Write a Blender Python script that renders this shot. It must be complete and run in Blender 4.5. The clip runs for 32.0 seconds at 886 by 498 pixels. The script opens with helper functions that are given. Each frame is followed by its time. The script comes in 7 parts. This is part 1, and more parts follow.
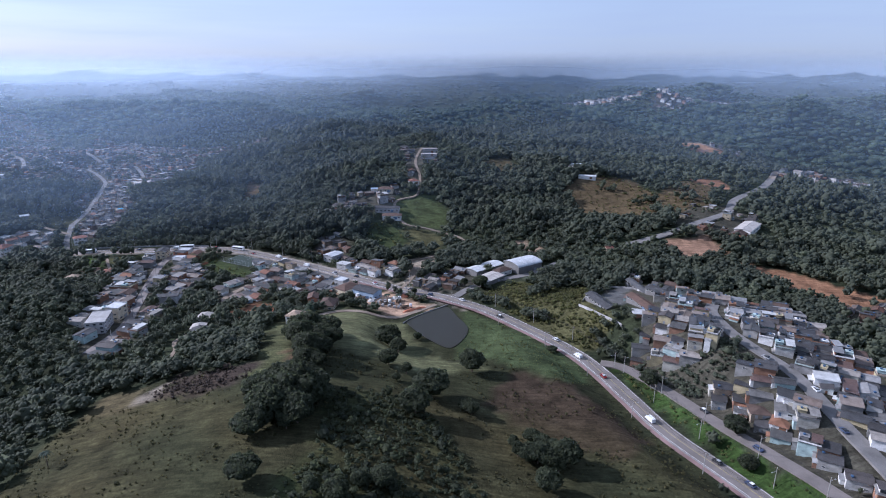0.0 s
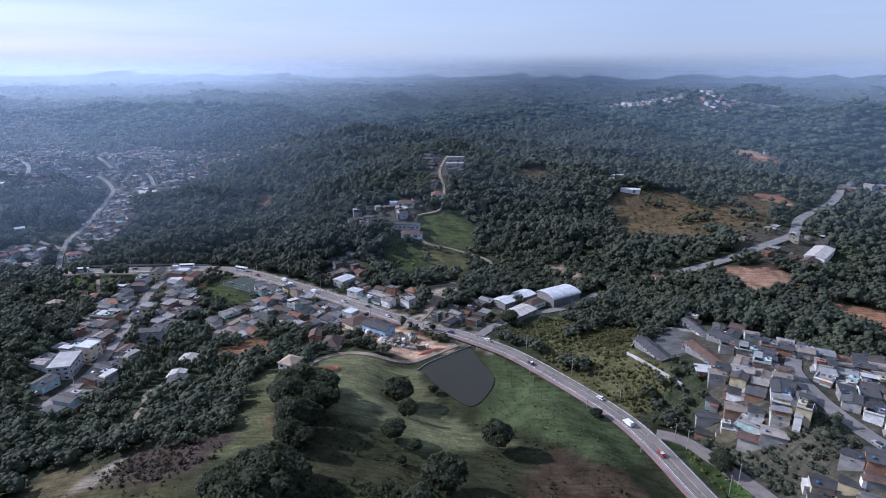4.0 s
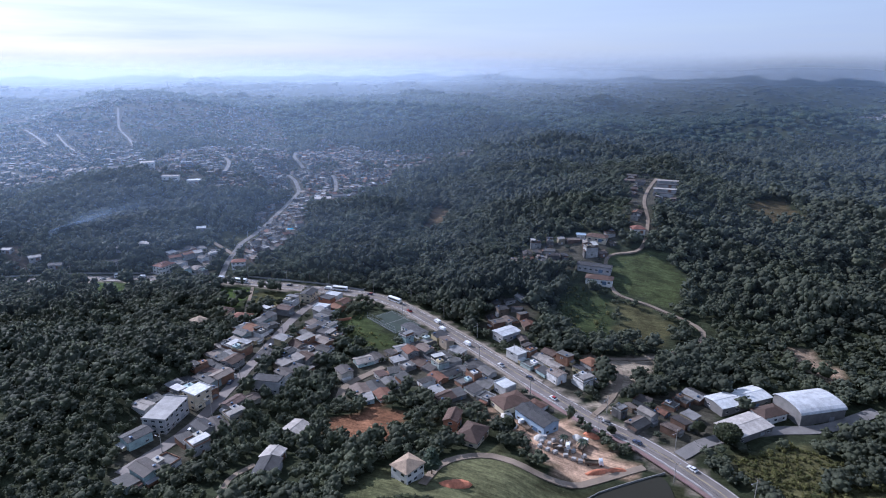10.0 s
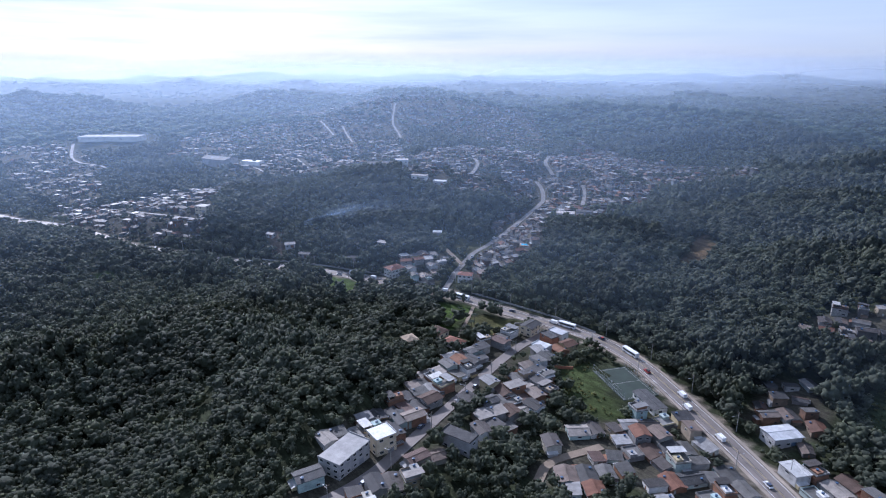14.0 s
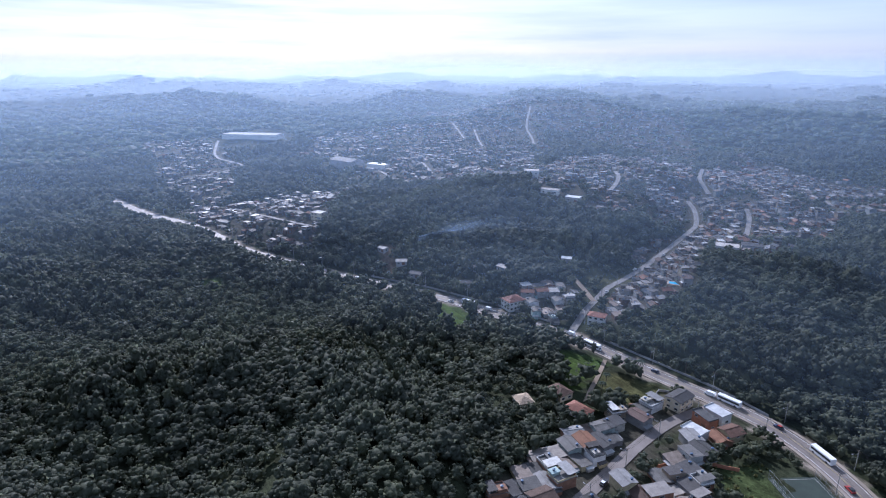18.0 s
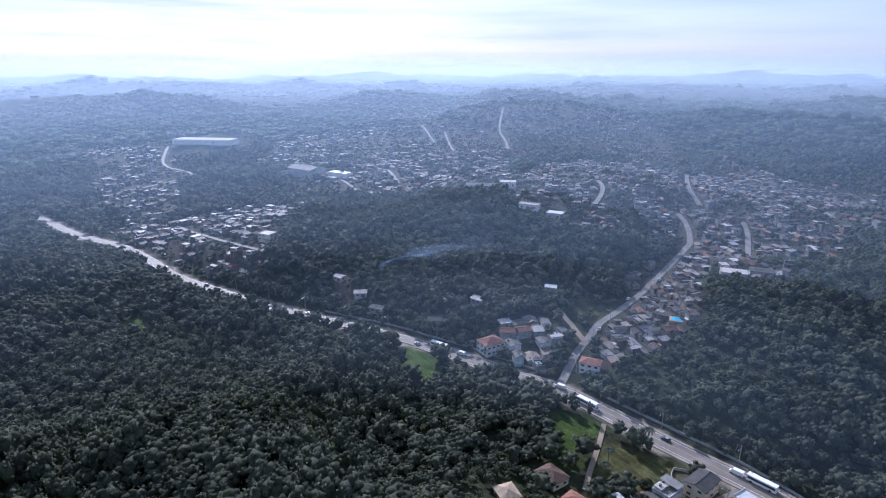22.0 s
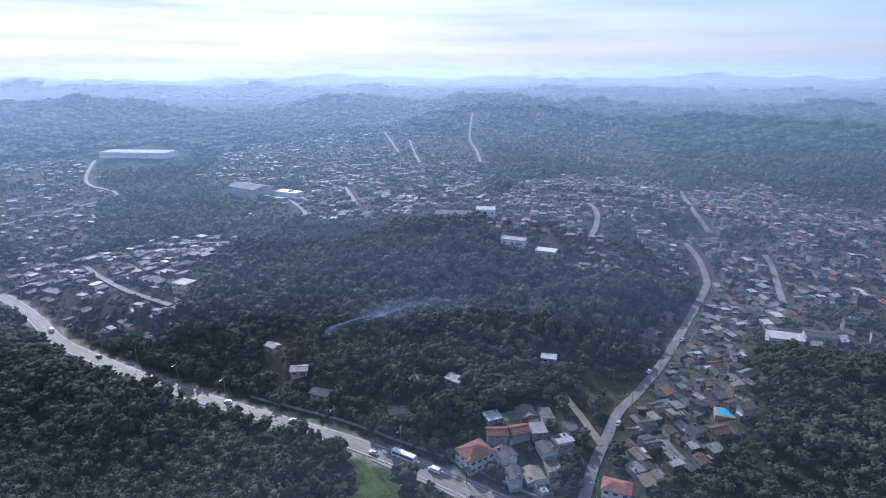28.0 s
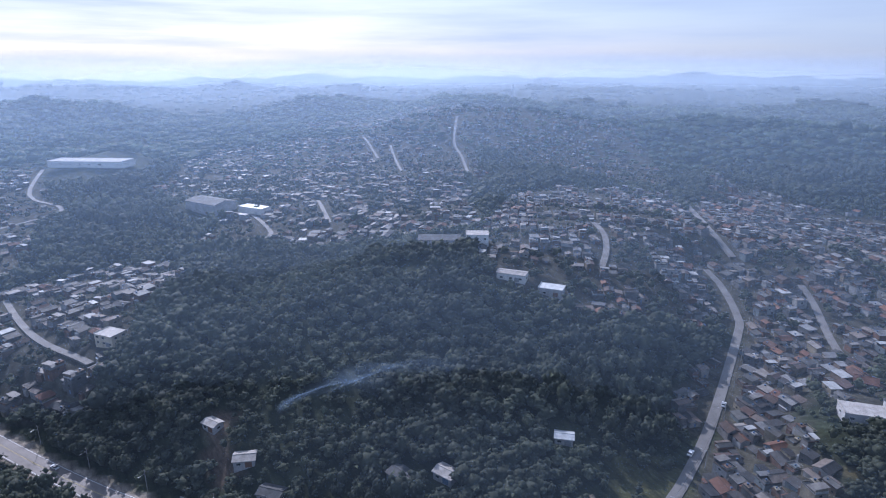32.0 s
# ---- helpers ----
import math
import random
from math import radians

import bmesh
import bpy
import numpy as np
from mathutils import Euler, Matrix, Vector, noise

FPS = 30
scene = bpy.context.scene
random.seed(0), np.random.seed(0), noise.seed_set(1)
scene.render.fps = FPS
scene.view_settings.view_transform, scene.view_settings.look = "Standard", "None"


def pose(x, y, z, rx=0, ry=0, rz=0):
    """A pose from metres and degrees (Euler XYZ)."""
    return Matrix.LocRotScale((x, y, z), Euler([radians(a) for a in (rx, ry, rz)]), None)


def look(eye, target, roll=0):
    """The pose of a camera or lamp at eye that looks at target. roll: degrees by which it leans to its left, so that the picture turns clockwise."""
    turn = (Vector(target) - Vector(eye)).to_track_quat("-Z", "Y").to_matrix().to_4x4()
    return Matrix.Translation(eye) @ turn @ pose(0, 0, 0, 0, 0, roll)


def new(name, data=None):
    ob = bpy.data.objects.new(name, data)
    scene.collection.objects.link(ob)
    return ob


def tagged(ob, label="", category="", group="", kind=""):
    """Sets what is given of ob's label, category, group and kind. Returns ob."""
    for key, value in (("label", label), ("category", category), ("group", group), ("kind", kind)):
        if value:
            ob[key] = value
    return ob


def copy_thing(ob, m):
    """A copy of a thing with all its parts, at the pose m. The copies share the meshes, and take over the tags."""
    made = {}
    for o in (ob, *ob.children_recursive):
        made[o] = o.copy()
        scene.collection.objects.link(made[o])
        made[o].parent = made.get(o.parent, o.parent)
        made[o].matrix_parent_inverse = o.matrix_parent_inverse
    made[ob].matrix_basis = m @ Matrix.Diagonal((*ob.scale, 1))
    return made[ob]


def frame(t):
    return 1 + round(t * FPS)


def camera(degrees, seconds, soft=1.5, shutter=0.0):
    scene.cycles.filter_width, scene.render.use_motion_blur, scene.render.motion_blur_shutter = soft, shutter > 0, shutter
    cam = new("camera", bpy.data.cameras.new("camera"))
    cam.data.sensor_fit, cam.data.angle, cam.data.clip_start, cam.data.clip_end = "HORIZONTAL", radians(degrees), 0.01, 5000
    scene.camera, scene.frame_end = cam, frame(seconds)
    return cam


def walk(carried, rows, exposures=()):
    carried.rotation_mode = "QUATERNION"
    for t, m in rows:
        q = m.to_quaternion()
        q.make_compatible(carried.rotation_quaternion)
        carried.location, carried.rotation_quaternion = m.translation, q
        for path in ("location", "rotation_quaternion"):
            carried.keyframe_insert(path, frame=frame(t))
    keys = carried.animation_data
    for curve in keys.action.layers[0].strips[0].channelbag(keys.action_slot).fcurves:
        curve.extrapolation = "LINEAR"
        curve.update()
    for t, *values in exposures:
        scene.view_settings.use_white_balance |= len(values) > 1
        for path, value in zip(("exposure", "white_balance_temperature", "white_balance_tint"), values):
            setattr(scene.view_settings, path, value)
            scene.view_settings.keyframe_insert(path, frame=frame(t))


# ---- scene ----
cam = camera(72.9, 32.0, soft=1.1)
METRES, EYE, TILT, LEAN, TURN = 506.8, 150.0, 1.90, 0.10, 0.0
ROWS = [
    (0.0, 0.0, 0.0, 0.0, 0.06, -19.13, -0.18),
    (0.5, 0.0013, 0.0132, -0.0002, 1.44, -19.13, -0.12),
    (1.0, 0.0023, 0.0265, -0.0004, 2.05, -19.13, -0.08),
    (1.5, 0.0031, 0.0401, -0.0006, 2.38, -19.12, -0.05),
    (2.0, 0.0035, 0.0544, -0.0009, 2.6, -19.12, -0.05),
    (2.5, 0.004, 0.0695, -0.0014, 2.74, -19.12, -0.03),
    (3.0, 0.0047, 0.0849, -0.0019, 2.8, -19.12, -0.01),
    (3.5, 0.0053, 0.1003, -0.0022, 2.88, -19.12, -0.01),
    (5.5, 0.0076, 0.1637, -0.0039, 3.18, -19.1, -0.0),
    (6.0, 0.0078, 0.1793, -0.0044, 5.28, -19.08, 0.06),
    (6.5, 0.0076, 0.1944, -0.0048, 6.56, -19.07, 0.1),
    (7.0, 0.007, 0.2096, -0.0051, 8.36, -19.05, 0.16),
    (7.5, 0.0058, 0.2247, -0.0053, 10.95, -19.05, 0.23),
    (8.0, 0.0044, 0.2397, -0.0058, 12.86, -19.04, 0.29),
    (8.5, 0.0022, 0.2541, -0.0061, 14.65, -19.03, 0.33),
    (9.0, -0.0003, 0.2692, -0.0067, 17.36, -19.01, 0.44),
    (9.5, -0.0032, 0.2839, -0.0067, 19.72, -19.01, 0.5),
    (10.0, -0.0068, 0.2987, -0.0076, 22.01, -18.97, 0.56),
    (10.5, -0.0104, 0.313, -0.0074, 24.05, -18.97, 0.61),
    (11.0, -0.015, 0.3275, -0.0082, 26.38, -18.93, 0.69),
    (11.5, -0.0196, 0.342, -0.0083, 29.56, -18.93, 0.81),
    (12.0, -0.0255, 0.3558, -0.0088, 33.47, -18.86, 0.91),
    (12.5, -0.0313, 0.3699, -0.009, 36.8, -18.82, 1.05),
    (13.0, -0.0388, 0.3828, -0.0092, 39.96, -18.76, 1.11),
    (13.5, -0.0471, 0.396, -0.0095, 43.4, -18.72, 1.23),
    (14.0, -0.0561, 0.4082, -0.0096, 46.52, -18.67, 1.3),
    (14.5, -0.066, 0.4203, -0.0101, 49.18, -18.6, 1.41),
    (15.0, -0.076, 0.4317, -0.0103, 51.8, -18.52, 1.47),
    (15.5, -0.0877, 0.4426, -0.0112, 54.13, -18.45, 1.48),
    (17.5, -0.1349, 0.4817, -0.0134, 59.63, -18.27, 1.59),
    (18.0, -0.1477, 0.4911, -0.0136, 59.2, -18.29, 1.59),
    (18.5, -0.1607, 0.5005, -0.014, 58.82, -18.31, 1.57),
    (19.0, -0.1736, 0.5098, -0.014, 58.43, -18.35, 1.56),
    (19.5, -0.1871, 0.519, -0.0145, 58.06, -18.34, 1.55),
    (20.0, -0.2001, 0.5283, -0.0151, 57.71, -18.34, 1.56),
    (20.5, -0.2129, 0.5375, -0.0154, 57.41, -18.36, 1.54),
    (21.0, -0.2257, 0.5468, -0.0155, 57.14, -18.38, 1.56),
    (21.5, -0.2385, 0.5562, -0.0155, 56.84, -18.4, 1.57),
    (22.0, -0.2515, 0.5653, -0.0157, 56.53, -18.44, 1.56),
    (22.5, -0.2645, 0.5748, -0.0158, 56.26, -18.46, 1.54),
    (23.0, -0.2778, 0.5839, -0.0162, 55.95, -18.43, 1.54),
    (23.5, -0.2912, 0.5931, -0.0166, 55.65, -18.42, 1.53),
    (24.0, -0.3042, 0.6025, -0.0167, 55.38, -18.44, 1.54),
    (24.5, -0.3177, 0.6112, -0.0169, 55.11, -18.42, 1.54),
    (25.0, -0.3309, 0.6206, -0.0168, 54.85, -18.42, 1.53),
    (25.5, -0.344, 0.6298, -0.0176, 54.61, -18.39, 1.53),
    (27.5, -0.3968, 0.6657, -0.0185, 53.56, -18.37, 1.49),
    (28.0, -0.4098, 0.6751, -0.0187, 53.34, -18.36, 1.48),
    (28.5, -0.4229, 0.6846, -0.019, 53.12, -18.36, 1.47),
    (29.0, -0.436, 0.6942, -0.0199, 52.89, -18.35, 1.45),
    (29.5, -0.449, 0.704, -0.0202, 52.67, -18.36, 1.46),
    (30.0, -0.462, 0.7141, -0.0201, 52.47, -18.37, 1.47),
    (30.5, -0.4761, 0.7235, -0.0202, 52.24, -18.4, 1.45),
    (31.0, -0.4895, 0.7338, -0.0203, 52.07, -18.41, 1.47),
    (31.5, -0.5037, 0.7442, -0.0206, 51.88, -18.43, 1.45),
    (32.0, -0.5182, 0.7541, -0.021, 51.68, -18.43, 1.45),
]
walk(cam, [(t, pose(0, 0, EYE, TILT, LEAN, TURN) @ pose(METRES * x, METRES * y, METRES * z, 90 + pitch, roll, yaw)) for t, x, y, z, yaw, pitch, roll in ROWS],
     exposures=[(0.0, 0.82, 5350, 22), (18.0, 0.80, 5350, 22), (27.0, 0.76, 5350, 22), (32.0, 0.62, 5350, 22)])

# ---- light ----
SUN_AZIMUTH, SUN_HEIGHT = 165.0, 31.0
sun_way = Vector((math.cos(radians(SUN_HEIGHT)) * math.cos(radians(SUN_AZIMUTH)), math.cos(radians(SUN_HEIGHT)) * math.sin(radians(SUN_AZIMUTH)), math.sin(radians(SUN_HEIGHT))))
sun = new("sun", bpy.data.lights.new("sun", "SUN"))
sun.data.energy, sun.data.angle, sun.data.color = 3.7, radians(0.6), (1.0, 0.95, 0.87)
sun.matrix_world = look(sun_way * 900, (0, 0, 0))

world = bpy.data.worlds.new("sky")
scene.world = world
world.use_nodes = True
wn, wl = world.node_tree.nodes, world.node_tree.links
sky = wn.new("ShaderNodeTexSky")
sky.sky_type, sky.sun_disc = "NISHITA", False
sky.sun_elevation, sky.sun_rotation = radians(SUN_HEIGHT), radians(90 - SUN_AZIMUTH)
sky.altitude, sky.air_density, sky.dust_density, sky.ozone_density = 700, 1.0, 2.2, 1.5
# thin streaks of high cloud
coord, mapping, cloud, ramp, mix = (wn.new("ShaderNode" + k) for k in ("TexCoord", "Mapping", "TexNoise", "ValToRGB", "Mix"))
mapping.inputs["Scale"].default_value = (1.6, 1.6, 22.0)
mapping.inputs["Rotation"].default_value = (0.03, 0.02, 0.4)
cloud.inputs["Scale"].default_value, cloud.inputs["Detail"].default_value, cloud.inputs["Roughness"].default_value = 1.4, 6.0, 0.55
ramp.color_ramp.elements[0].position, ramp.color_ramp.elements[1].position = 0.38, 0.72
mix.data_type = "RGBA"
half = wn.new("ShaderNodeMath")
half.operation = "MULTIPLY_ADD"
half.inputs[1].default_value, half.inputs[2].default_value = 0.24, 0.70
wl.new(coord.outputs["Generated"], mapping.inputs["Vector"])
wl.new(mapping.outputs["Vector"], cloud.inputs["Vector"])
wl.new(cloud.outputs["Fac"], ramp.inputs["Fac"])
wl.new(ramp.outputs["Color"], half.inputs[0])
# a milky sky, a little bluer overhead
height, clearing, veil = wn.new("ShaderNodeSeparateXYZ"), wn.new("ShaderNodeMapRange"), wn.new("ShaderNodeMath")
clearing.inputs["From Min"].default_value, clearing.inputs["From Max"].default_value = 0.12, 0.6
clearing.inputs["To Min"].default_value, clearing.inputs["To Max"].default_value = 1.0, 0.85
veil.operation = "MULTIPLY"
wl.new(coord.outputs["Generated"], height.inputs[0])
wl.new(height.outputs["Z"], clearing.inputs["Value"])
wl.new(half.outputs[0], veil.inputs[0])
wl.new(clearing.outputs[0], veil.inputs[1])
# the cloud veil is bright round the sun and greyer away from it
toward_sun, glow, cloud_colour = wn.new("ShaderNodeVectorMath"), wn.new("ShaderNodeMapRange"), wn.new("ShaderNodeMix")
toward_sun.operation, cloud_colour.data_type = "DOT_PRODUCT", "RGBA"
toward_sun.inputs[1].default_value = sun_way
glow.inputs["From Min"].default_value, glow.inputs["From Max"].default_value = 0.0, 0.8
cloud_colour.inputs[6].default_value, cloud_colour.inputs[7].default_value = (2.75, 3.25, 3.85, 1), (3.8, 4.4, 5.0, 1)
wl.new(coord.outputs["Generated"], toward_sun.inputs[0])
wl.new(toward_sun.outputs["Value"], glow.inputs["Value"])
wl.new(glow.outputs[0], cloud_colour.inputs[0])
wl.new(cloud_colour.outputs[2], mix.inputs[7])
wl.new(veil.outputs[0], mix.inputs[0])
wl.new(sky.outputs["Color"], mix.inputs[6])
wl.new(mix.outputs[2], wn["Background"].inputs["Color"])
wn["Background"].inputs["Strength"].default_value = 0.097


# ---- materials ----
def node_material(name):
    m = bpy.data.materials.new(name)
    m.use_nodes = True
    n, l = m.node_tree.nodes, m.node_tree.links
    return m, n, l, n["Principled BSDF"]


def noise_node(n, l, scale, detail=4.0, rough=0.6, space="Object"):
    c, t = n.new("ShaderNodeTexCoord"), n.new("ShaderNodeTexNoise")
    if space == "World":
        c = n.new("ShaderNodeNewGeometry")
        l.new(c.outputs["Position"], t.inputs["Vector"])
    else:
        l.new(c.outputs[space], t.inputs["Vector"])
    t.inputs["Scale"].default_value, t.inputs["Detail"].default_value, t.inputs["Roughness"].default_value = scale, detail, rough
    return t.outputs["Fac"]


def span(n, l, value, low, high):
    """Maps 0..1 noise (mostly 0.3 to 0.7) to low..high."""
    r = n.new("ShaderNodeMapRange")
    r.inputs["From Min"].default_value, r.inputs["From Max"].default_value = 0.3, 0.7
    r.inputs["To Min"].default_value, r.inputs["To Max"].default_value = low, high
    l.new(value, r.inputs["Value"])
    return r.outputs["Result"]


def times(n, l, colour, factor):
    """colour socket or tuple, scaled by a value socket."""
    v = n.new("ShaderNodeVectorMath")
    v.operation = "SCALE"
    if isinstance(colour, tuple):
        v.inputs[0].default_value = colour
    else:
        l.new(colour, v.inputs[0])
    l.new(factor, v.inputs["Scale"])
    return v.outputs["Vector"]


def blend(n, l, factor, a, b):
    m = n.new("ShaderNodeMix")
    m.data_type = "RGBA"
    l.new(factor, m.inputs[0])
    for socket, c in ((m.inputs[6], a), (m.inputs[7], b)):
        if isinstance(c, tuple):
            socket.default_value = (*c[:3], 1)
        else:
            l.new(c, socket)
    return m.outputs[2]


def bump(n, l, height, strength, distance, target):
    b = n.new("ShaderNodeBump")
    b.inputs["Strength"].default_value, b.inputs["Distance"].default_value = strength, distance
    l.new(height, b.inputs["Height"])
    l.new(b.outputs["Normal"], target.inputs["Normal"])


def picked(n, l, source, colours):
    """One of the colours, picked by the random number of the object or of the mesh island."""
    if source == "object":
        value = n.new("ShaderNodeObjectInfo").outputs["Random"]
    else:
        value = n.new("ShaderNodeNewGeometry").outputs["Random Per Island"]
    r = n.new("ShaderNodeValToRGB")
    r.color_ramp.interpolation = "CONSTANT"
    e = r.color_ramp.elements
    e[0].color = (*colours[0], 1)
    e[1].position, e[1].color = 1 / len(colours), (*colours[1], 1)
    for i, c in enumerate(colours[2:], 2):
        e.new(i / len(colours)).color = (*c, 1)
    l.new(value, r.inputs["Fac"])
    return r.outputs["Color"]


def plain(name, colour, rough=0.7, scale=1.5, spread=0.35, relief=0.02, metal=0.0, space="Object"):
    """A surface of one colour with stains at a coarse scale and grain at a fine one."""
    m, n, l, p = node_material(name)
    coarse, fine = noise_node(n, l, scale * 0.25, 5, 0.6, space), noise_node(n, l, scale * 6, 3, 0.6, space)
    a = times(n, l, colour, span(n, l, coarse, 1 - spread, 1 + spread))
    l.new(times(n, l, a, span(n, l, fine, 0.88, 1.12)), p.inputs["Base Color"])
    p.inputs["Roughness"].default_value, p.inputs["Metallic"].default_value = rough, metal
    p.inputs["Specular IOR Level"].default_value = 0.5 if rough < 0.6 else 0.2
    bump(n, l, fine, 0.5, relief, p)
    return m


WALL_COLOURS = [(0.60, 0.59, 0.57), (0.260, 0.253, 0.238), (0.404, 0.382, 0.332), (0.238, 0.137, 0.093), (0.66, 0.65, 0.635), (0.202, 0.198, 0.195), (0.325, 0.267, 0.202),
                (0.260, 0.144, 0.093), (0.332, 0.389, 0.368), (0.418, 0.412, 0.397), (0.433, 0.368, 0.231), (0.36, 0.46, 0.45), (0.310, 0.303, 0.289), (0.173, 0.170, 0.166)]
ROOF_COLOURS = [(0.062, 0.062, 0.064), (0.084, 0.082, 0.079), (0.048, 0.048, 0.051), (0.123, 0.119, 0.114), (0.075, 0.066, 0.062), (0.057, 0.057, 0.057), (0.229, 0.224, 0.220), (0.044, 0.042, 0.042), (0.106, 0.070, 0.060), (0.066, 0.063, 0.063), (0.20, 0.165, 0.14), (0.26, 0.235, 0.21), (0.155, 0.12, 0.10)]
TILE_COLOURS = [(0.170, 0.085, 0.058), (0.120, 0.070, 0.052), (0.205, 0.105, 0.066), (0.090, 0.062, 0.050)]
DECK_COLOURS = [(0.141, 0.136, 0.130), (0.106, 0.103, 0.099), (0.211, 0.207, 0.198), (0.084, 0.081, 0.079)]
SHEET_COLOURS = [(0.27, 0.27, 0.27), (0.19, 0.19, 0.19), (0.44, 0.44, 0.43), (0.22, 0.205, 0.19)]


def coloured(name, source, colours, rough, ribs=0.0, relief=0.03, metal=0.0, scale=1.0):
    """A weathered building surface in one of several colours, with ribs where it is sheeting or tile."""
    m, n, l, p = node_material(name)
    space = "Object" if source == "object" else "World"
    coarse, fine = noise_node(n, l, 0.35 * scale, 6, 0.65, space), noise_node(n, l, 5 * scale, 3, 0.6, space)
    c = times(n, l, picked(n, l, source, colours), span(n, l, coarse, 0.62, 1.22) if source == "object" else span(n, l, coarse, 0.46, 0.98))
    l.new(times(n, l, c, span(n, l, fine, 0.86, 1.12)), p.inputs["Base Color"])
    p.inputs["Roughness"].default_value, p.inputs["Metallic"].default_value = rough, metal
    p.inputs["Specular IOR Level"].default_value = 0.5 if rough < 0.6 else 0.2
    if ribs:
        co, w = n.new("ShaderNodeTexCoord"), n.new("ShaderNodeTexWave")
        w.inputs["Scale"].default_value, w.inputs["Distortion"].default_value = ribs, 0.3
        l.new(co.outputs["Object"], w.inputs["Vector"])
        bump(n, l, w.outputs["Fac"], 0.6, relief, p)
    else:
        bump(n, l, fine, 0.5, relief, p)
    return m


FAR_WALLS = [(0.224, 0.216, 0.209), (0.150, 0.143, 0.135), (0.344, 0.337, 0.314), (0.165, 0.105, 0.075), (0.128, 0.123, 0.120), (0.434, 0.426, 0.412), (0.194, 0.150, 0.113), (0.180, 0.105, 0.071), (0.209, 0.239, 0.247), (0.284, 0.247, 0.180)]


def building_materials(source):
    return {"wall": coloured("painted_wall_" + source, source, WALL_COLOURS if source == "object" else FAR_WALLS, 0.85), "fibre": coloured("fibre_cement_" + source, source, ROOF_COLOURS, 0.66, 1.6, 0.05),
            "tile": coloured("clay_tile_" + source, source, TILE_COLOURS, 0.8, 1.3, 0.06), "deck": coloured("concrete_deck_" + source, source, DECK_COLOURS, 0.85),
            "sheet": coloured("metal_sheet_" + source, source, SHEET_COLOURS, 0.62, 1.2, 0.04, 0.1)}


MAT = building_materials("object")
LOOSE = building_materials("island")
WHITE_TOWN = coloured("pale_town_wall", "island", [(0.70, 0.69, 0.67), (0.52, 0.49, 0.45), (0.45, 0.44, 0.42), (0.66, 0.66, 0.65), (0.36, 0.24, 0.18), (0.25, 0.24, 0.23)], 0.85)
MAT["glass"] = plain("window_glass", (0.03, 0.035, 0.04), 0.12, 2, 0.2, 0.0)
MAT["frame"] = plain("window_frame", (0.45, 0.45, 0.44), 0.5)
MAT["door"] = coloured("door_metal", "object", [(0.25, 0.26, 0.28), (0.18, 0.09, 0.05), (0.10, 0.16, 0.25), (0.45, 0.44, 0.42)], 0.5)
MAT["tank"] = plain("blue_tank", (0.04, 0.085, 0.16), 0.5)
MAT["asphalt"] = plain("worn_asphalt", (0.162, 0.142, 0.130), 0.62, 0.5, 0.22, 0.01, space="World")
MAT["street"] = plain("street_concrete", (0.150, 0.142, 0.135), 0.78, 0.5, 0.25, 0.01, space="World")
MAT["dirt"] = plain("dirt_track", (0.20, 0.16, 0.122), 0.95, 0.4, 0.3, 0.05, space="World")
MAT["pink"] = plain("red_cycle_path", (0.20, 0.135, 0.125), 0.85, 0.5, 0.25, 0.01, space="World")
MAT["kerb"] = plain("kerb_concrete", (0.24, 0.235, 0.225), 0.85, 0.8, 0.25, 0.01, space="World")
MAT["white"] = plain("road_paint_white", (0.70, 0.70, 0.68), 0.7, 2, 0.2, space="World")
MAT["yellow"] = plain("road_paint_yellow", (0.34, 0.28, 0.15), 0.7, 2, 0.2, space="World")
MAT["concrete"] = plain("grey_concrete", (0.33, 0.32, 0.31), 0.85, 0.8, 0.25, 0.02)
MAT["wood"] = plain("pole_concrete", (0.30, 0.29, 0.27), 0.85, 2)
MAT["steel"] = plain("galvanised_steel", (0.35, 0.36, 0.37), 0.5, 2, 0.2, 0.0, 0.6)
MAT["bark"] = plain("bark", (0.13, 0.10, 0.075), 0.9, 3, 0.3, 0.03)


def times_value(n, l, colour, factor):
    v = n.new("ShaderNodeVectorMath")
    v.operation = "SCALE"
    l.new(colour, v.inputs[0])
    v.inputs["Scale"].default_value = factor
    return v.outputs["Vector"]


def leaf_material(name, dark, light, scale=1.8, gloss=0.7, relief=0.3):
    m, n, l, p = node_material(name)
    at = n.new("ShaderNodeAttribute")
    at.attribute_name = "tint"
    fine, clump = noise_node(n, l, scale, 5, 0.75, "World"), noise_node(n, l, 0.02, 3, 0.6, "World")
    c = blend(n, l, at.outputs["Fac"], dark, light)
    c = times(n, l, c, span(n, l, fine, 0.7, 1.25))
    c = times(n, l, c, span(n, l, clump, 0.75, 1.25))
    l.new(c, p.inputs["Base Color"])
    p.inputs["Roughness"].default_value = gloss
    p.inputs["Specular IOR Level"].default_value = 0.2
    if relief:
        bump(n, l, fine, 1.0, relief, p)
    through_leaf, both = n.new("ShaderNodeBsdfTranslucent"), n.new("ShaderNodeMixShader")
    l.new(times_value(n, l, c, 1.5), through_leaf.inputs["Color"])
    both.inputs[0].default_value = 0.50
    l.new(p.outputs[0], both.inputs[1])
    l.new(through_leaf.outputs[0], both.inputs[2])
    l.new(both.outputs[0], n["Material Output"].inputs["Surface"])
    return m


